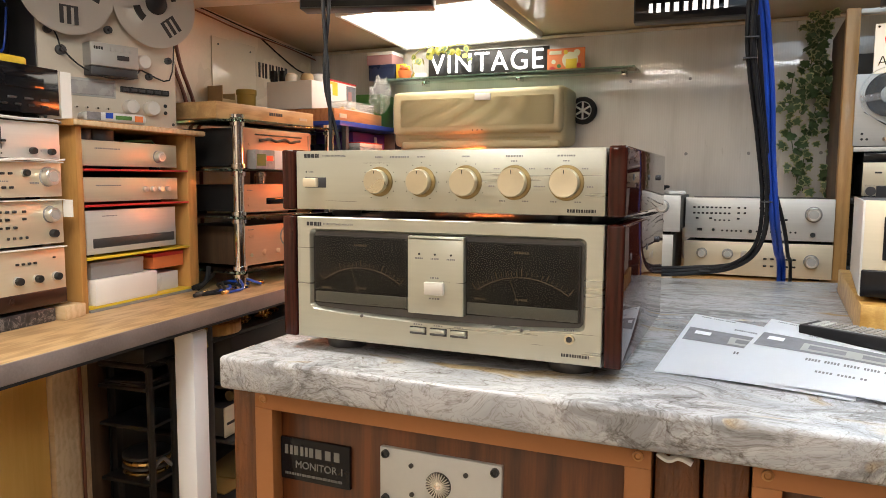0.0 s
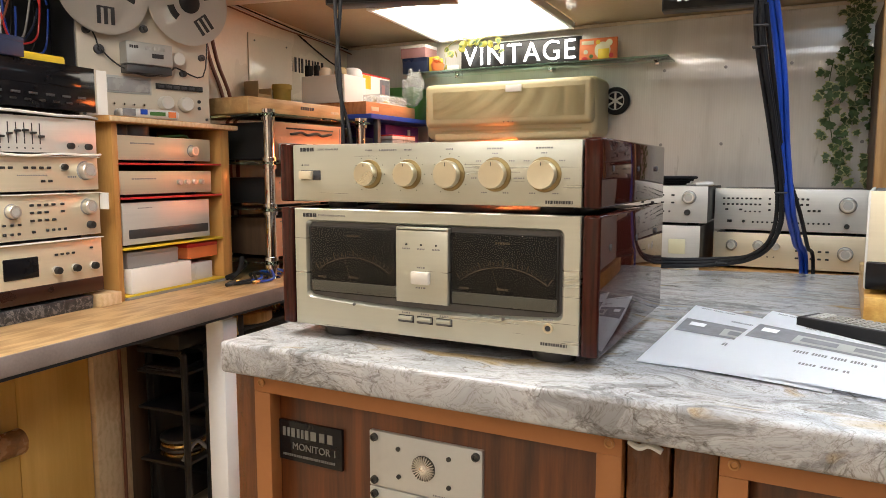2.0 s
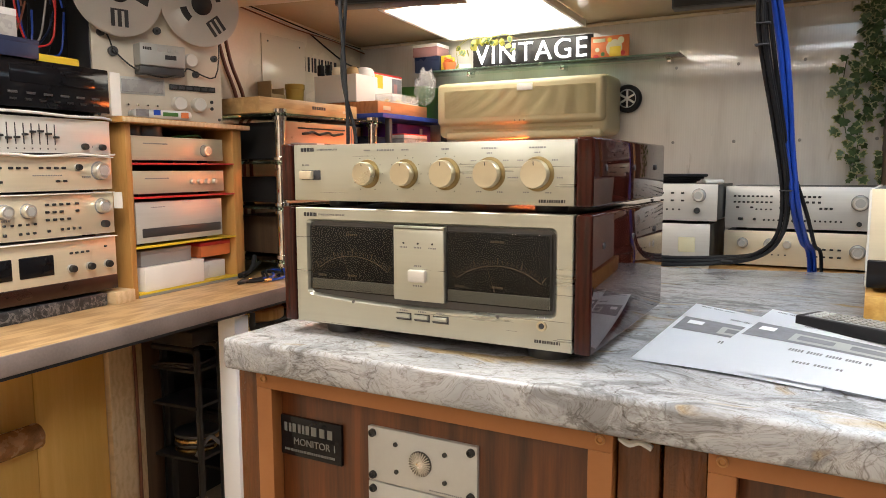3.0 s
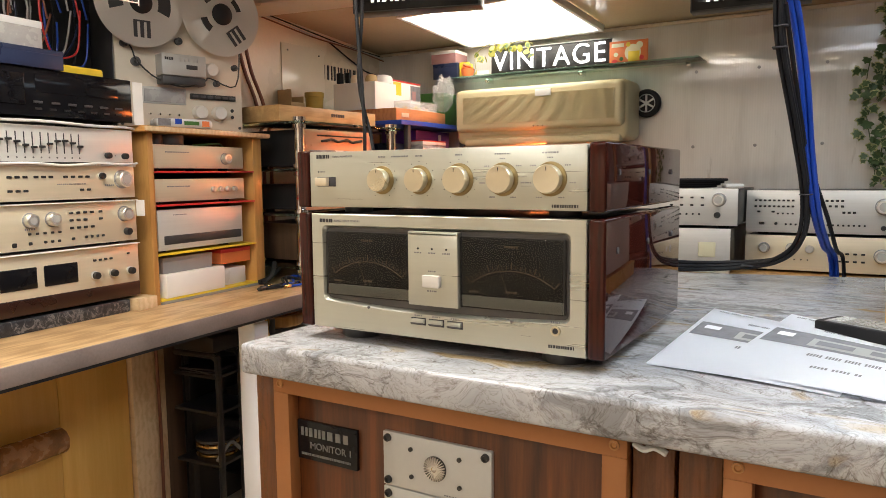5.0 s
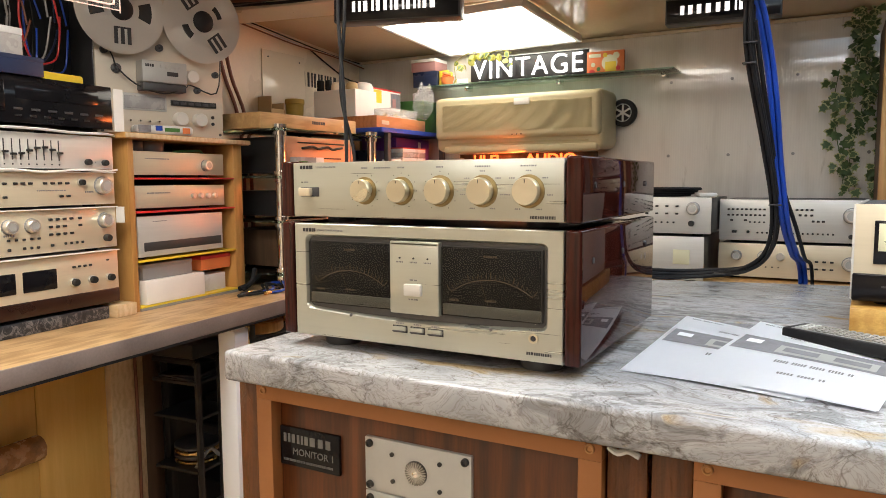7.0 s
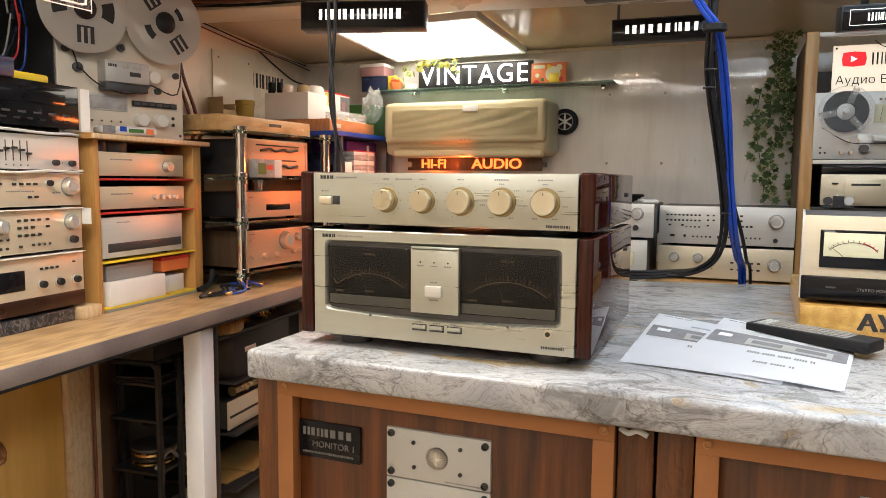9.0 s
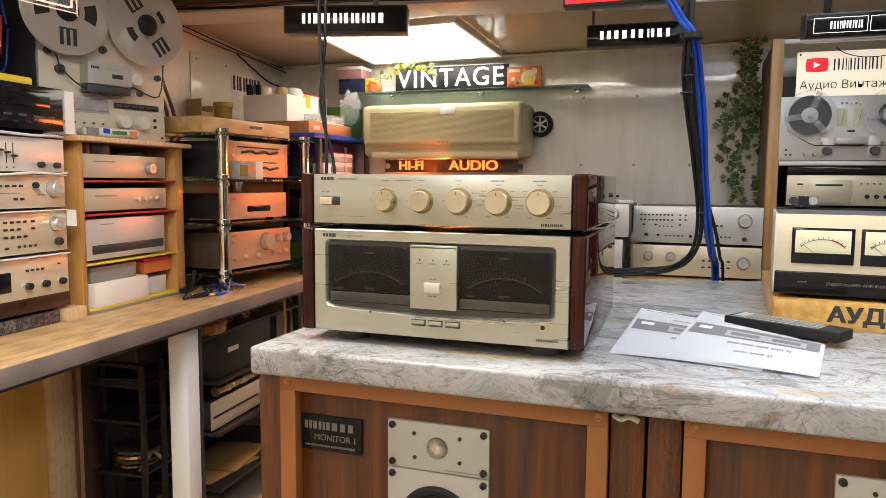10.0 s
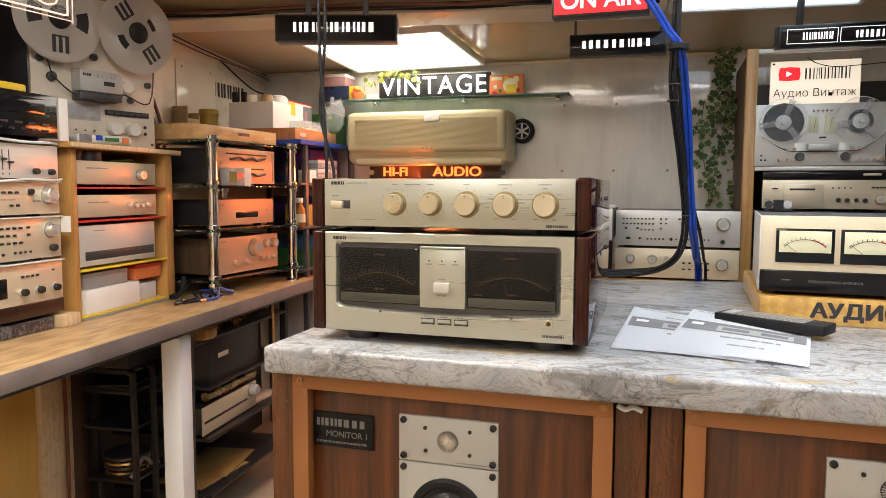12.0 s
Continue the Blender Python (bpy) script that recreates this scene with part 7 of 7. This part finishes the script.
vk = [leaf_mesh("leaf", "leafyellow", "leafyellow", False), leaf_mesh("leaf", "leaf", "leafyellow", False)]
vs2 = [(-0.16 + 0.3 * i / 23 + rv.uniform(-0.01, 0.01), rv.uniform(-0.02, 0.02), 0.165 - 0.07 * abs(i / 23 - 0.5) * rv.random() * 2 - (0.10 * rv.random() if i < 5 or i in (11, 16) else 0.02)) for i in range(24)]
foliage(vine, vs2, vk, (0.025, 0.042), rv)
part("stem", tube([(-0.15, 0, 0.0), (-0.16, 0, 0.10), (-0.08, 0, 0.15), (0.0, 0.0, 0.135), (0.08, 0, 0.15), (0.14, 0, 0.13)], 0.0016, 6, 5), "leafyellow", vine)

# ---- small things about ----
for i, (m, dx) in enumerate((("rubber", 0), ("blue", 0.03), ("rubber", -0.03), ("blue", 0.05))):
    cdx = thing("signal_lead", west(0.60 + dx, -0.10 - 0.02 * i, BENCH), "loose signal lead with metal plugs on the workbench", "cable", "loose leads")
    a = rv.uniform(-0.3, 0.3)
    part("cord", tube([(-0.12, 0.02 + a * 0.1, 0.006), (-0.06, -0.02, 0.012), (0.0, 0.03, 0.02 + 0.006 * i), (0.06, -0.01, 0.012), (0.1, 0.02, 0.007)], 0.0048, 7, 6), m, cdx)
    part("plug", cyl(0.0065, 0.035, (0.118, 0.025, 0.008), "x", 14, None, 0.001), "brass" if i % 2 else "chrome", cdx)
    part("plug", cyl(0.0065, 0.035, (-0.138, 0.022 + a * 0.1, 0.008), "x", 14, None, 0.001), "brass" if i % 2 else "black", cdx)
bl = thing("black_clamp", west(0.60, -0.03, BENCH), "black spring clamp lying on the workbench", "clamp")
part("jaw", tube([(-0.06, 0.0, 0.01), (0.0, 0.01, 0.03), (0.03, 0.02, 0.075)], 0.009, 8, 5), "rubber", bl)
part("jaw", tube([(-0.06, 0.02, 0.01), (0.0, 0.02, 0.02), (0.06, 0.02, 0.05)], 0.009, 8, 5), "rubber", bl)
coil = thing("cable_coil", pose(-0.02, 1.70, 1.1365), "coil of black cable lying on an amplifier", "cables")
for i in range(4):
    r = 0.075 + 0.008 * i
    part("turn", tube([(r * 1.5 * math.cos(a), r * math.sin(a), 0.006 + 0.007 * i) for a in [k * math.pi / 8 for k in range(17)]], 0.005, 7, 3), "rubber", coil)
single("white_rag", box(-0.03, 0.03, -0.03, 0.03, 0, 0.014, 0.006, 3), "white", pose(0.155, 1.66, 1.1365, 0, 0, 20), "folded white rag on the amplifier corner", "rag")
ct = thing("compact_cassette", pose(0.785, 1.80, 1.1295), "clear cassette leaning on the deck front", "cassette")
part("shell", box(-0.05, 0.05, 0, 0.009, 0, 0.045, 0.002), "acrylic", ct)
part("label_strip", box(-0.018, 0.018, -0.001, 0.0, 0.004, 0.041), "ink", ct)
for x in (-0.033, 0.033):
    part("tape_hub", cyl(0.015, 0.007, (x, 0.003, 0.024), "y", 20), "steel" if x < 0 else "white", ct)
for i in range(3):
    single("ceiling_cable", tube([(LEFT + 0.02 + i * 0.012, y, ceiling_at(y) - 0.02 - 0.012 * i - 0.006 * math.sin(y * 7 + i)) for y in (0.6, 0.9, 1.2, 1.5, 1.8, 2.1, 2.37)], 0.0034, 7, 5), ("rubber", "frost", "redcord")[i], Matrix(), "cable running along the ceiling corner", "cable", "ceiling cables")
single("ceiling_cable", tube([(LEFT + 0.01, 1.95, 1.85), (LEFT + 0.012, 2.1, 1.79), (LEFT + 0.012, 2.25, 1.74), (LEFT + 0.012, 2.36, 1.73)], 0.004, 7, 5), "rubber", Matrix(), "thin cable sagging along the wall", "cable", "ceiling cables")
single("ceiling_duct", box(-1.76, 0.35, -0.08, 0.08, -0.03, 0.0, 0.004), "plaster", under(0, 1.63, 0.001, 9), "pale flat board across the ceiling", "duct")
for k, m in enumerate(("rubber", "steel", "rubber", "redcord")):
    single("ceiling_cable", tube([(-1.72 + 0.34 * i, -0.098 - 0.016 * k + 0.008 * math.sin(2.3 * i + 1.7 * k), -0.012 - 0.008 * math.sin(1.9 * i + k) ** 2) for i in range(7)], 0.006, 7, 6), m, under(0, 1.63, 0.001, 9), "cable slung beside the ceiling board", "cable", "ceiling cables")
for i in range(2):
    single("copper_cord", tube([(LEFT + 0.03, 1.30 + 0.05 * i, 1.85), (LEFT + 0.03, 1.36 + 0.04 * i, 1.65), (LEFT + 0.03, 1.45 + 0.045 * i, 1.40), (LEFT + 0.03, 1.46 + 0.045 * i, 0.8)], 0.008, 8, 5), "redcord", Matrix(), "copper-brown cord hanging on the wall", "cord", "copper cords")
wp = single("wall_panel", box(0, 0.006, 1.62, 1.92, 1.40, 1.80, 0.001), "gloss_board", pose(LEFT, 0, 0), "glossy pale board fixed to the wall", "panel")
for y in (1.66, 1.88):
    part("screw", cyl(0.004, 0.003, (0.007, y, 1.77), "x", 10), "steel", wp)

# added black panel, darkens the background behind the hanging cables
single("dark_board", box(-0.9, 0.30, 0, 0.012, 0, 0.62), "black", west(0, 0.36, BENCH + 0.56), "added black panel darkening the background of the stacked units", "board")
for i, (x, z, w, h, m) in enumerate(((-0.055, 0.05, 0.02, 0.03, "dial"), (-0.03, 0.03, 0.018, 0.02, "green"), (0.05, 0.085, 0.03, 0.014, "dial"), (-0.06, 0.015, 0.03, 0.012, "red"), (0.06, 0.03, 0.02, 0.025, "red"), (0.0, 0.09, 0.02, 0.012, "yellow"))):
    part("printed_shape", cyl(w / 2, 0.001, (x, -0.0022, z), "y", 12), m, pc)
